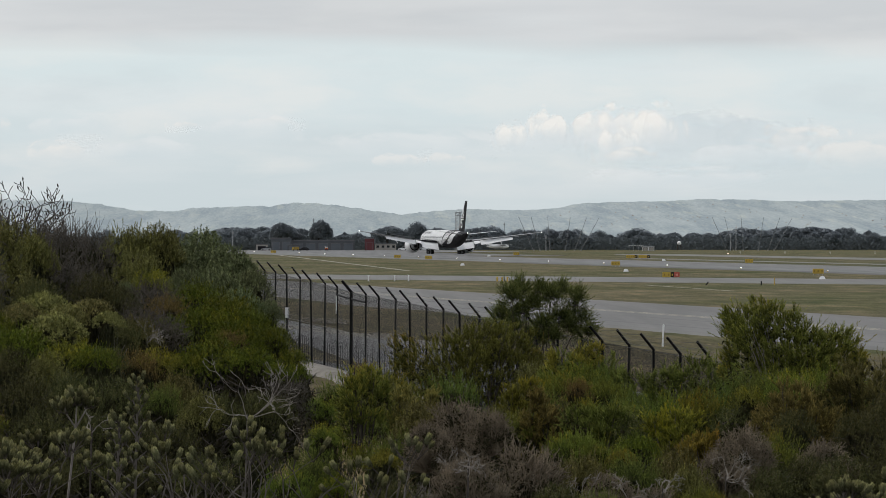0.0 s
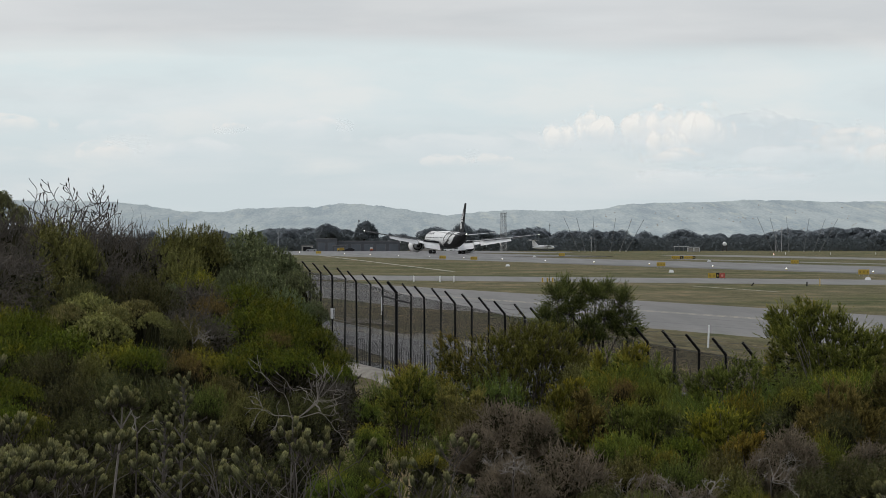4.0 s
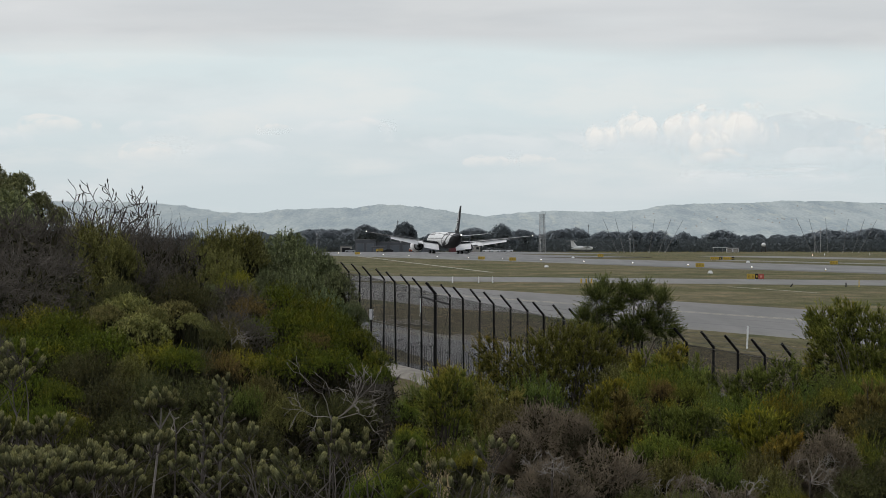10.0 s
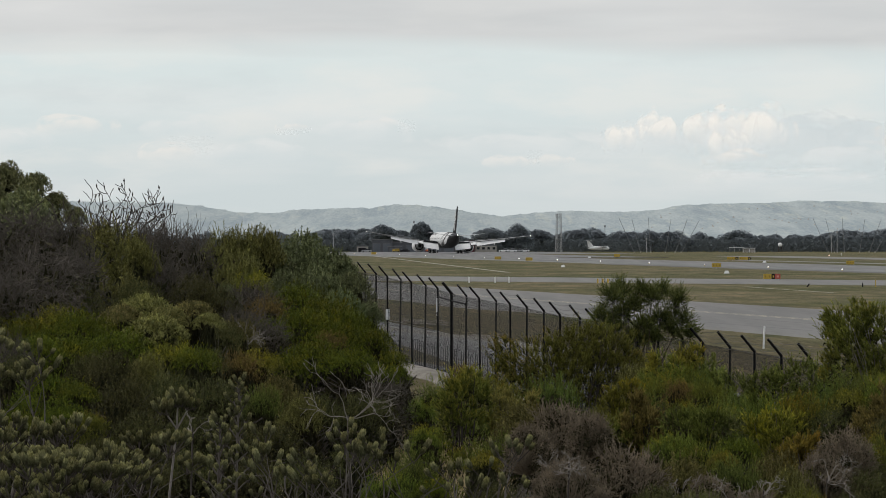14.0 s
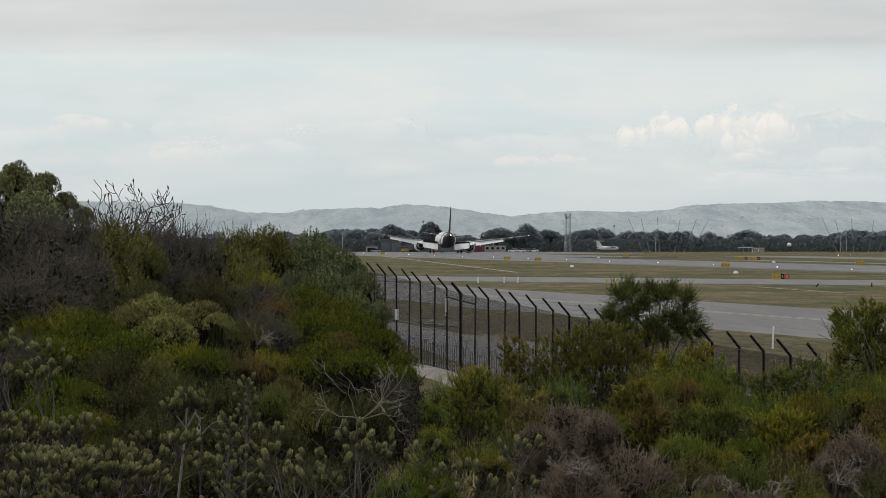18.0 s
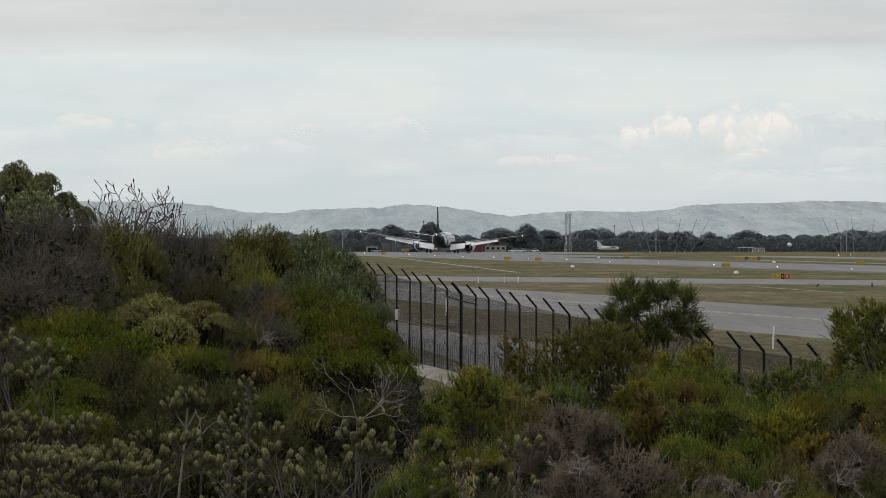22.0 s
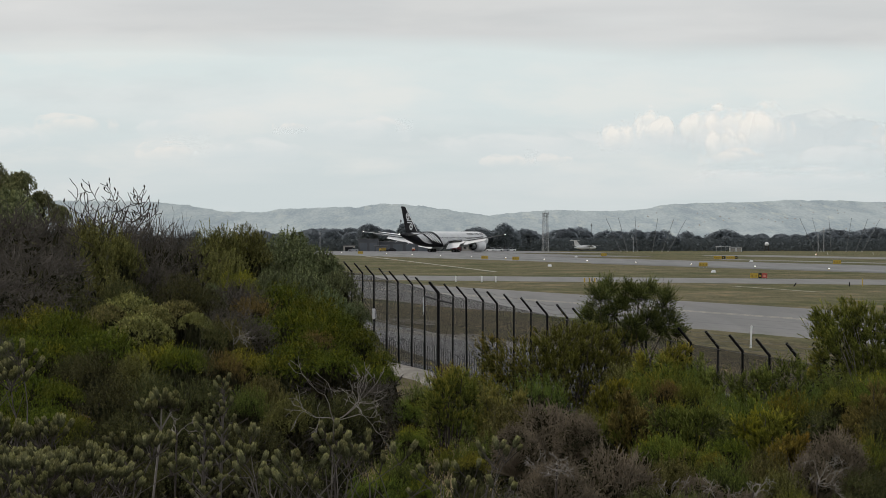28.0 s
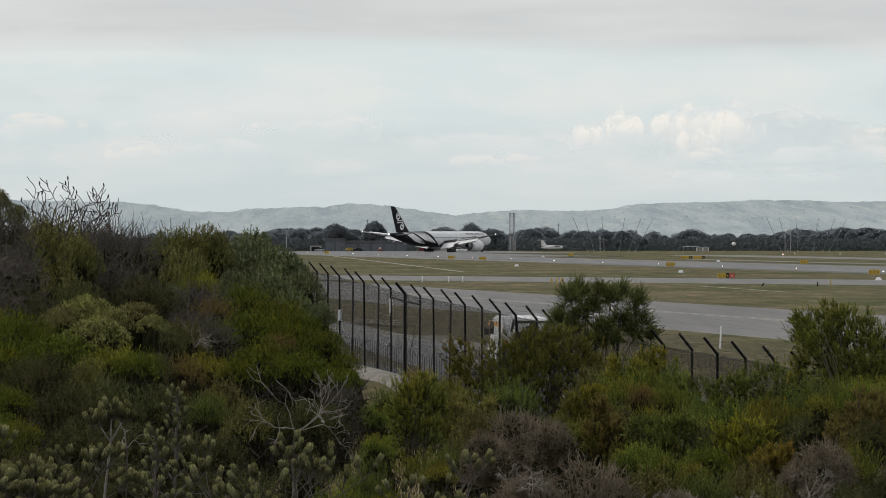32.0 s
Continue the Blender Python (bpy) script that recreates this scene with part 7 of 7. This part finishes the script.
banksia(-0.85, 35.0, 4.95, 0.26, 55, forks=5, per=(2, 4))
banksia(0.05, 36.1, 5.11, 0.18, 49, forks=6, per=(2, 4))
banksia(0.36, 35.4, 4.95, 0.20, 50, forks=6, per=(2, 4))
banksia(-2.49, 39.5, 5.50, 0.29, 51, "fork")
banksia(-1.99, 39.5, 5.58, 0.16, 52, "spire")
banksia(-2.06, 37.5, 5.29, 0.15, 53, "spire")


def dead_tree():
    """Leafless tree with old seed cones clinging to its twigs."""
    rng = np.random.default_rng(31)
    x, y = -7.2, 94
    z = ground_z(x, y)
    ob = thing("dead_tree", pose(x, y, z), "bare dead tree with dark seed cones on forking twigs", "tree")
    segs, ends = [], []
    fork = 6.35 - z

    def bough(p, way, length, radius, steps, bend, side):
        """A crooked bough that curves upwards and throws off shorter ones."""
        p, way = np.array(p, float), np.array(way, float)
        for j in range(steps):
            way = way / np.linalg.norm(way) + rng.normal(size=3) * bend + [0, 0, 0.10]
            q = p + way / np.linalg.norm(way) * length / steps
            r0, r1 = radius * (1 - 0.65 * j / steps), radius * (1 - 0.65 * (j + 1) / steps)
            segs.append((p, q, max(r0, 0.0085), max(r1, 0.0070)))
            if side and j >= 1:
                turn = rng.uniform(0.7, 1.3) * (1 if j % 2 else -1)
                off = np.array([way[0] * math.cos(turn) + way[2] * math.sin(turn), way[1] + rng.normal() * 0.3, way[2] * math.cos(turn) - way[0] * math.sin(turn)])
                bough(q, off + [0, 0, 0.25], length * rng.uniform(0.30, 0.52), r1 * 0.75, 5 if side > 1 else 3, bend * 1.1, side - 1)
            p = q
        ends.append(p)

    # limbs: where each tip ends across and up
    for dx, tip in ((-1.05, 7.65), (-0.80, 7.95), (-0.50, 8.10), (-0.15, 7.85), (0.15, 8.10), (0.50, 8.05), (0.85, 7.80), (1.15, 7.35), (1.35, 7.10), (-1.10, 7.20)):
        root = np.array([dx * 0.2, rng.normal() * 0.1, fork - 0.15 * abs(dx)])
        aim = np.array([dx, rng.uniform(-0.3, 0.3), tip - 0.50 - z]) - root
        bough(root, aim * [1.25, 1, 0.85], np.linalg.norm(aim), 0.030, 7, 0.17, 2)
    segs.append((np.array([0, 0, -0.2]), np.array([0, 0, fork]), 0.11, 0.08))
    limb_mesh("branchwork", segs, BARK_DARK, ob)
    pick = rng.choice(len(ends), min(75, len(ends)), replace=False)
    A = np.array([ends[i] for i in pick])
    cone = joined(rod((0, 0, 0), (0, 0, 0.04), 0.010, 0.021, 6), rod((0, 0, 0.04), (0, 0, 0.09), 0.021, 0.007, 6))
    first = part("seed_cone", cone, BARK_DARK, ob)
    for i, a in enumerate(A):
        o = first if i == 0 else new("seed_cone", first.data)
        o.parent = ob
        o.matrix_basis = pose(*a, rng.uniform(-25, 25), rng.uniform(-25, 25), 0)


dead_tree()


def tufted(name, label, category, x, y, clumps, leaves, bark, seed, upright=0.5, dense=1.0):
    """Needle-leaved bush: forking stems to separate clumps of radiating shoots, with gaps between. Clumps: offset, height, radius."""
    rng = np.random.default_rng(seed)
    z = ground_z(x, y)
    ob = thing(name, pose(x, y, z), label, category)
    segs, sprays = [], []
    for dx, top, r in clumps:
        end = np.array([dx, rng.normal() * 0.22, top - z])
        for way in range(2):
            foot = np.array([0.12 * dx + rng.normal() * 0.06, 0.1 * rng.normal(), -0.1])
            aim = end + rng.normal(size=3) * r * 0.4
            prev = foot
            for j in range(1, 7):
                f = j / 6
                q = foot + (aim - foot) * f + np.array([-0.22 * dx * math.sin(math.pi * f), 0, 0]) + rng.normal(size=3) * 0.025
                segs.append((prev, q, 0.022 * (1.2 - f), 0.022 * (1.03 - f) + 0.005))
                prev = q
        for k in range(int(dense * (14 + 30 * r))):
            d = rng.normal(size=3) + [0, 0, upright]
            d /= np.linalg.norm(d)
            o = end + d * r * rng.uniform(0.0, 0.55)
            segs.append((end, o, 0.008, 0.004))
            sprays.append(needle_spray(rng, o, d + np.array([0, 0, upright]), 11, r * 0.62 + 0.14, 18, 0.050, 0.0100, 0.55))
    limb_mesh("stem", segs, bark, ob, 4)
    V, F, G = gather(sprays)
    quick_mesh("foliage", V, F, leaves, ob, growth=G)


tufted("she_oak", "small she-oak with dark feathery tufts and bare grey stems", "tree", 4.15, 91.5, ((-0.56, 5.46, 0.41), (-0.81, 5.07, 0.27), (-0.32, 5.63, 0.32), (0.07, 5.63, 0.22), (0.28, 5.53, 0.22), (0.51, 5.61, 0.29), (0.81, 5.36, 0.37), (0.95, 5.00, 0.34), (0.68, 4.80, 0.32), (1.10, 4.70, 0.22), (-0.34, 5.19, 0.24), (-0.05, 4.63, 0.27), (0.32, 4.61, 0.24), (-0.15, 5.31, 0.22), (-0.48, 4.83, 0.29), (0.46, 5.09, 0.24), (0.10, 4.92, 0.20)), LEAF["oak"], BARK_DARK, 8, 0.55, 0.95)


def feathery(name, label, category, x, y, mounds, leaves, bark, seed, upright=1.0, dense=1.0, filled=60):
    """Bush of slender leafy shoots, closed over overlapping mounds of its crown. Mounds: offset, height, radius."""
    rng = np.random.default_rng(seed)
    z = ground_z(x, y)
    ob = thing(name, pose(x, y, z), label, category, "shrubs on the mound")
    half = max(abs(dx) for dx, _, _ in mounds) + 0.2
    segs, sprays, old = [], [], []
    for dx, top, r in mounds:
        end = np.array([dx, rng.normal() * 0.3, top - z])
        for way in range(2):
            foot = np.array([0.25 * dx + rng.normal() * 0.08, 0.1 * rng.normal(), -0.1])
            aim = end + rng.normal(size=3) * r * 0.5
            prev = foot
            for j in range(1, 6):
                f = j / 5
                q = foot + (aim - foot) * f + np.array([-0.2 * dx * math.sin(math.pi * f), 0, 0]) + rng.normal(size=3) * 0.025
                segs.append((prev, q, 0.018 * (1.2 - f), 0.018 * (1.03 - f) + 0.004))
                prev = q
        n = int(dense * (30 + 170 * r))
        fall = min(0.75, 0.6 * (top - z))
        O = end + np.clip(rng.normal(size=(n, 3)), -1.7, 1.7) * [r * 0.75, r * 0.9, r * 0.45] - [0, 0, 1] * rng.random((n, 1)) ** 1.8 * fall
        for o in O:
            tall = rng.uniform(0.6, 1.0) + 0.9 * (rng.random() < 0.06)
            lean = np.array([0.75 * (o[0] / half), rng.normal() * 0.2 - 0.15, upright]) + rng.normal(size=3) * 0.30
            sprays.append(needle_spray(rng, o - [0, 0, 0.12], lean, 5, (0.16 + r * 0.45) * tall, 15, 0.054, 0.0105, 0.34))
        # points for near-black slivers that imitate shade behind the shoots
        old.append(end + rng.normal(size=(filled, 3)) * [r * 0.6, r * 0.5, r * 0.3] - [0, 0.0, 0.18] - [0, 0, 1] * rng.random((filled, 1)) ** 1.3 * min(1.0, top - z - 0.3))
    limb_mesh("stem", segs, bark, ob, 4)
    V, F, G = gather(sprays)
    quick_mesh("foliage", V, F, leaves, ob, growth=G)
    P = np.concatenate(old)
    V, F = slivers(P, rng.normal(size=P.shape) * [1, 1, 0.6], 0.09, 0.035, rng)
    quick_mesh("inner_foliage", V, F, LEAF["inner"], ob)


feathery("vase_shrub", "open vase-shaped shrub with feathery green needle sprays", "shrub", 6.76, 64.1, ((-0.84, 5.56, 0.17), (-0.72, 5.73, 0.19), (-0.49, 5.86, 0.15), (-0.87, 5.77, 0.10), (-0.27, 5.79, 0.15), (-0.03, 5.73, 0.13), (-0.44, 5.53, 0.21), (-0.10, 5.46, 0.19), (0.22, 5.52, 0.15), (0.43, 5.45, 0.15), (0.68, 5.49, 0.14), (0.86, 5.32, 0.14), (0.58, 5.25, 0.19), (0.24, 5.22, 0.19), (-0.12, 5.16, 0.21), (0.03, 4.93, 0.19), (0.50, 5.01, 0.15), (0.91, 5.10, 0.11), (-0.23, 4.79, 0.15), (0.15, 4.70, 0.17), (-0.40, 4.98, 0.12),), LEAF["fresh"], BARK_GREY, 9, 1.1, 0.85, 60)
feathery("feathery_shrub", "broad dark olive shrub with upright feathery sprays", "shrub", 2.66, 87, ((-1.40, 4.75, 0.20), (-1.02, 4.44, 0.23), (-1.43, 4.32, 0.19), (-0.62, 4.71, 0.26), (-0.33, 4.87, 0.20), (-0.04, 4.93, 0.20), (0.25, 5.04, 0.20), (0.60, 5.04, 0.19), (0.91, 4.88, 0.20), (0.43, 4.71, 0.26), (-0.04, 4.53, 0.28), (1.03, 4.58, 0.23), (1.26, 4.30, 0.23), (0.54, 4.32, 0.26), (-0.56, 4.27, 0.26), (-1.02, 4.03, 0.23), (-0.15, 4.09, 0.26), (0.77, 3.95, 0.23), (0.31, 3.80, 0.21), (-0.62, 3.84, 0.21), (1.12, 3.86, 0.21),), LEAF["fresh"], BARK_DARK, 41, 1.3, 0.8, 90)
feathery("feathery_shrub", "dense green shrub with golden-tipped upright sprays", "shrub", 4.32, 78, ((-0.41, 4.64, 0.19), (-0.10, 4.72, 0.17), (0.37, 4.63, 0.17), (-0.20, 4.38, 0.23), (0.22, 4.36, 0.21), (-0.51, 4.26, 0.19), (0.55, 4.34, 0.17), (0.01, 4.07, 0.21), (-0.36, 3.97, 0.19), (0.42, 4.07, 0.17),), LEAF["fresh"], BARK_DARK, 42, 1.3, 0.8, 80)
feathery("golden_tuft", "bright golden new growth in a green shrub", "shrub", 4.23, 77.4, ((0.13, 4.84, 0.11), (0.29, 4.90, 0.10), (-0.02, 4.73, 0.08), (-0.40, 4.79, 0.07),), LEAF["gold"], BARK_DARK, 43, 1.2, 0.7, 25)
feathery("feathery_shrub", "mid green feathery shrub in front of the fence", "shrub", 5.75, 71, ((-1.05, 4.53, 0.14), (-0.81, 4.31, 0.19), (-0.58, 4.57, 0.15), (-0.29, 4.66, 0.13), (-0.06, 4.61, 0.12), (0.18, 4.78, 0.12), (0.46, 4.68, 0.15), (0.70, 4.78, 0.13), (-0.39, 4.31, 0.19), (0.09, 4.31, 0.19), (0.46, 4.32, 0.19), (0.84, 4.49, 0.17), (-0.10, 4.02, 0.19), (0.37, 4.02, 0.19), (0.84, 4.13, 0.19), (-0.67, 4.04, 0.17),), LEAF["needle"], BARK_DARK, 44, 1.1, 0.75, 90)
feathery("feathery_shrub", "olive-gold shrub of fine upright shoots", "shrub", 5.88, 56, ((-0.35, 4.55, 0.13), (-0.18, 4.73, 0.15), (-0.03, 4.88, 0.13), (-0.21, 4.47, 0.16), (0.05, 4.66, 0.16), (0.23, 4.77, 0.13), (0.16, 4.47, 0.15), (-0.06, 4.29, 0.15), (0.38, 4.58, 0.13),), LEAF["rust"], BARK_DARK, 45, 1.5, 0.8, 80)
feathery("feathery_shrub", "tall dull olive shrub of dense fine sprays", "shrub", 7.10, 57, ((-0.65, 4.81, 0.17), (-0.42, 5.00, 0.15), (-0.19, 5.11, 0.14), (0.04, 5.08, 0.15), (-0.27, 4.81, 0.17), (-0.00, 4.81, 0.17), (-0.57, 4.51, 0.15), (-0.30, 4.54, 0.15), (-0.00, 4.47, 0.17), (0.27, 4.96, 0.17), (0.30, 4.58, 0.17), (0.53, 5.04, 0.17), (0.72, 4.81, 0.17), (0.53, 4.58, 0.15),), LEAF["olive"], BARK_DARK, 46, 1.3, 0.8, 90)
feathery("golden_tuft", "orange-tipped tuft of a dying shrub", "shrub", 0.98, 62, ((-0.10, 4.57, 0.11), (0.02, 4.42, 0.10), (-0.17, 4.24, 0.09), (0.27, 4.63, 0.07), (-0.02, 4.20, 0.09),), LEAF["rust"], BARK_DARK, 47, 1.3, 0.8, 25)
feathery("golden_tuft", "orange-tipped tuft of a dying shrub", "shrub", 2.75, 60, ((0.02, 4.58, 0.10), (0.12, 4.42, 0.10), (-0.12, 4.36, 0.09), (-0.02, 4.72, 0.06),), LEAF["rust"], BARK_DARK, 48, 1.4, 0.8, 25)
feathery("feathery_shrub", "small olive shrub with golden upright shoots", "shrub", 2.45, 61, ((-0.08, 4.69, 0.10), (0.08, 4.48, 0.11), (-0.12, 4.38, 0.11), (0.11, 4.24, 0.11), (-0.20, 4.24, 0.10), (0.21, 4.81, 0.07),), LEAF["yellow"], BARK_DARK, 49, 1.3, 0.8, 60)
feathery("golden_tuft", "golden flat-topped tuft on bare pale stems", "shrub", 4.10, 53, ((-0.20, 4.59, 0.08), (-0.08, 4.68, 0.08), (0.08, 4.71, 0.08), (0.22, 4.64, 0.07), (-0.02, 4.57, 0.08),), LEAF["yellow"], STEM, 50, 1.2, 0.8, 25)
feathery("golden_tuft", "bright golden tuft among low shrubs", "shrub", 4.36, 52, ((-0.06, 4.40, 0.08), (0.06, 4.47, 0.07), (-0.16, 4.35, 0.07), (0.15, 4.38, 0.06),), LEAF["gold"], BARK_DARK, 51, 1.2, 0.7, 25)
feathery("feathery_shrub", "olive shrub with fine golden-green shoots", "shrub", 0.25, 62, ((-0.12, 4.88, 0.13), (0.09, 4.94, 0.12), (-0.02, 4.65, 0.13), (0.25, 4.80, 0.11), (-0.20, 4.65, 0.12),), LEAF["fresh"], BARK_DARK, 52, 1.2, 0.75, 60)
feathery("feathery_shrub", "bright mid green feathery shrub", "shrub", 3.46, 58, ((-0.24, 4.45, 0.14), (0.15, 4.52, 0.12), (-0.01, 4.37, 0.12), (0.38, 4.45, 0.12), (-0.12, 4.02, 0.11), (0.15, 4.10, 0.12), (-0.31, 4.10, 0.12),), LEAF["needle"], BARK_DARK, 53, 1.2, 0.8, 70)


def dead_branch(x, y, z, w, h, seed, mat, count=7, thick=1.0, stem=BARK_DARK):
    rng = np.random.default_rng(seed)
    base = ground_z(x, y)
    ob = thing("dead_branch", pose(x, y, base), "twisted silver-grey dead branch among shrubs", "branch", "dead branches")
    limb_mesh("stem", [(np.array([0, 0, -0.1]), np.array([0.05, 0, z - base]), 0.011 * thick, 0.009 * thick)], stem, ob)
    segs = []
    for i in range(count):
        s, _ = grow(rng, (0.05, 0, z - base - 0.05), (rng.uniform(-0.15, 1) * w, rng.normal() * 0.3, h * rng.uniform(0.2, 1.0)), 0.42 * w, 0.0075 * thick, 3, 0.55, 2, 0.4, 0.7, 0.0)
        segs += s
    segs = [(a, b, max(r0, 0.0034 * thick), max(r1, 0.0028 * thick)) for a, b, r0, r1 in segs]
    limb_mesh("branchwork", segs, mat, ob)


dead_branch(-1.02, 42, 5.12, 0.78, 0.42, 3, BONE_GREY, 6, 0.72, STEM)
dead_branch(1.10, 39.5, 4.78, 0.28, 0.10, 21, BONE_GREY, 5, 1.0)
dead_branch(2.55, 39, 4.48, 0.35, 0.16, 22, BONE_GREY, 3, 0.75)
dead_branch(3.55, 40, 4.62, 0.40, 0.30, 23, BONE_GREY, 5, 0.7)
dead_branch(2.95, 40, 4.50, 0.30, 0.12, 24, BONE_GREY, 3, 0.75)
dead_branch(-2.35, 38.5, 5.15, 0.25, 0.35, 25, BONE_GREY, 2, 0.9)
dead_branch(-3.6, 76, 5.0, 0.5, 0.8, 5, BARK_GREY, 5)
dead_branch(1.05, 45, 4.35, 0.45, 0.15, 6, BARK_GREY, 8)
dead_branch(2.35, 43, 4.15, 0.5, 0.2, 11, BARK_GREY, 6)


def dry_grass():
    """Bleached grass in the gap between shrubs."""
    rng = np.random.default_rng(5)
    n = 9000
    x = rng.uniform(-2.2, 0.8, n)
    y = rng.uniform(52, 100, n)
    z = np.array([ground_z(a, b) for a, b in zip(x, y)])
    d = rng.normal(size=(n, 3)) * 0.35 + [0, 0, 1]
    V, F = blades(np.stack([x, y, z], 1), d, rng.uniform(0.2, 0.5, n), 0.012, rng)
    tagged(quick_mesh("dry_grass", V, F, STRAW), "bleached dry grass between shrubs", "grass", kind="stuff")


STRAW = leaf_material("straw", [(0.20, 0.16, 0.09), (0.32, 0.27, 0.16), (0.42, 0.36, 0.23)], grown=False)
dry_grass()

# ---- distant woods ----
def far_tree_prototype(v, tall):
    rng = np.random.default_rng(100 + v)
    ob = thing("far_tree", pose(0, 0, 0), "dark distant eucalypt with a broken rounded crown", "tree", "trees beyond the airfield")
    h, w = tall, tall * (0.75 + 0.12 * (v % 4))
    segs, _ = grow(rng, (0, 0, -0.3), (rng.normal() * 0.1, 0, 1), h * 0.36, h * 0.028, 2, 0.5, 3, 0.2, 0.7, 0.2)
    limb_mesh("trunk", segs, BARK_DARK, ob)
    n = 5600
    made = lobes_of(rng, w, h, 30, (0.13, 0.21))
    if v % 2 == 0:
        # spreading umbrella crown on a bare trunk
        made[0][:, 2] = h * 0.62 + (made[0][:, 2] - h * 0.5) * 0.45
    p, d = lobed(rng, n, w, h, 30, low=h * 0.10, fill=0.06, made=made)
    way = np.cross(d, rng.normal(size=p.shape)) + d * 0.25 + rng.normal(size=p.shape) * 0.2
    V, F = slivers(p, way, h * 0.070 * rng.uniform(0.6, 1.3, n), h * 0.050, rng, d * 0.7 + np.array([0, 0, 1.5]))
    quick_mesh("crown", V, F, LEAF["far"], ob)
    return ob


FAR = []


def far_tree(x, y, h, wide=1.0):
    v = len(FAR) % 7
    turn = pose(0, 0, 0, 0, 0, (len(FAR) * 77) % 360)
    if len(FAR) < 7:
        ob = far_tree_prototype(v, 8.0)
        ob.matrix_world = Matrix.Translation((x, y, 0)) @ turn @ Matrix.Diagonal((wide * h / 8, wide * h / 8, h / 8, 1))
    else:
        ob = copy_thing(FAR[v], Matrix.Translation((x, y, 0)) @ turn @ Matrix.Diagonal((wide * h / 8, wide * h / 8, h / 8, 1)) @ Matrix.Diagonal((*FAR[v].scale, 1)).inverted())
    FAR.append(ob)


far_tree(-27.7, 1852, 12.6, 1.13)
far_tree(-10.6, 1852, 12.8, 1.03)
far_tree(19.5, 1852, 10.6, 1.45)
far_tree(31.6, 1852, 11.8, 1.07)
far_tree(41.5, 1875, 10.2, 1.64)
far_tree(-21.3, 1899, 9.4, 1.79)
far_tree(-44.1, 1899, 10.2, 1.66)
far_tree(-56.7, 1899, 9.7, 1.74)
far_tree(62.6, 1923, 10.0, 1.14)
far_tree(-36.5, 1899, 10.4, 1.35)
far_tree(132.3, 1923, 9.2, 2.17)
far_tree(183.6, 1923, 9.7, 2.64)
far_tree(214.4, 1923, 10.2, 2.51)


def tree_line():
    r = random.Random(21)
    for i in range(270):
        px = -60 + 1880 * (i + r.random()) / 270
        y = r.uniform(1860, 2050)
        s = 7500 / y
        rise = 29 + 4 * math.sin(px * 0.013) + 2 * math.sin(px * 0.057) + r.uniform(-8, 5)
        if px < 1000:
            rise -= 1
        far_tree((px - 784) / s, y, (rise + 1.5) / s, r.uniform(0.8, 1.5))


tree_line()


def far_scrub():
    """Low undergrowth closing the foot of the woods, its colour darkened for shade."""
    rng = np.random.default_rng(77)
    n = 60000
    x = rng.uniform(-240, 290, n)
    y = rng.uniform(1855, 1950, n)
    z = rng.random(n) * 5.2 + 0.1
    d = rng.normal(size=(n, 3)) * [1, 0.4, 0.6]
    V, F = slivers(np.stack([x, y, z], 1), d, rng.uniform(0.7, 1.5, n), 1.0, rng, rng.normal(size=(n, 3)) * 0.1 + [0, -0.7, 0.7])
    tagged(quick_mesh("far_scrub", V, F, LEAF["scrub"]), "undergrowth along the far woods, coloured dark as if shaded", "scrub", kind="stuff")


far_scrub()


# ---- what moves ----
def motions():
    walk(AIRLINER, [
        (0, pose(35.05, 1479, 0.06, 0, 0.4, 10.2)),
        (3, pose(23.9, 1531, 0.06, 0, 1.0, 9.9)),
        (6, pose(14.9, 1580, 0.06, 0, 1.5, 9.2)),
        (9, pose(8.3, 1622, 0.06, 0, 1.5, 8.6)),
        (13, pose(1.2, 1659, 0.06, 0, 1.5, 7.4)),
        (16, pose(-2.0, 1677, 0.06, 0, 1.4, 5.2)),
        (19, pose(-4.4, 1688, 0.06, 0, 1.4, 1.4)),
        (21, pose(-5.1, 1693, 0.06, 0, 1.4, -2.0)),
        (23, pose(-4.9, 1697, 0.06, 0, 1.3, -6.5)),
        (25, pose(-3.3, 1701, 0.06, 0, 1.2, -15.0)),
        (26.5, pose(0.4, 1704, 0.06, 0, 1.1, -22.0)),
        (28, pose(4.6, 1707, 0.06, 0, 1.0, -28.5)),
        (30, pose(10.1, 1713, 0.06, 0, 1.0, -32.5)),
        (32, pose(16.6, 1719, 0.06, 0, 1.0, -34.0)),
    ])
    walk(CLOUDS, [(0, pose(0, 0, 0, 0, 0, 0.115)), (13, pose(0, 0, 0, 0, 0, 0)), (25, pose(0, 0, 0, 0, 0, -0.12)), (32, pose(0, 0, 0, 0, 0, -0.20))])
    for ob, back in ((VAN, 0.0), (TRAILER, 4.3)):
        rows = []
        for t, y in ((0, -58), (20, -58), (22, -40), (24, 5), (25, 25), (26, 42), (27, 58), (28, 74), (29, 89.6), (30, 103.4), (31, 120), (32, 141.0)):
            y -= back
            x = 6.9 - 0.0776 * (y - 102)
            rows.append((t, pose(x, y, ground_z(x, y) + 0.13, 0, 0, 4.4)))
        walk(ob, rows)


motions()
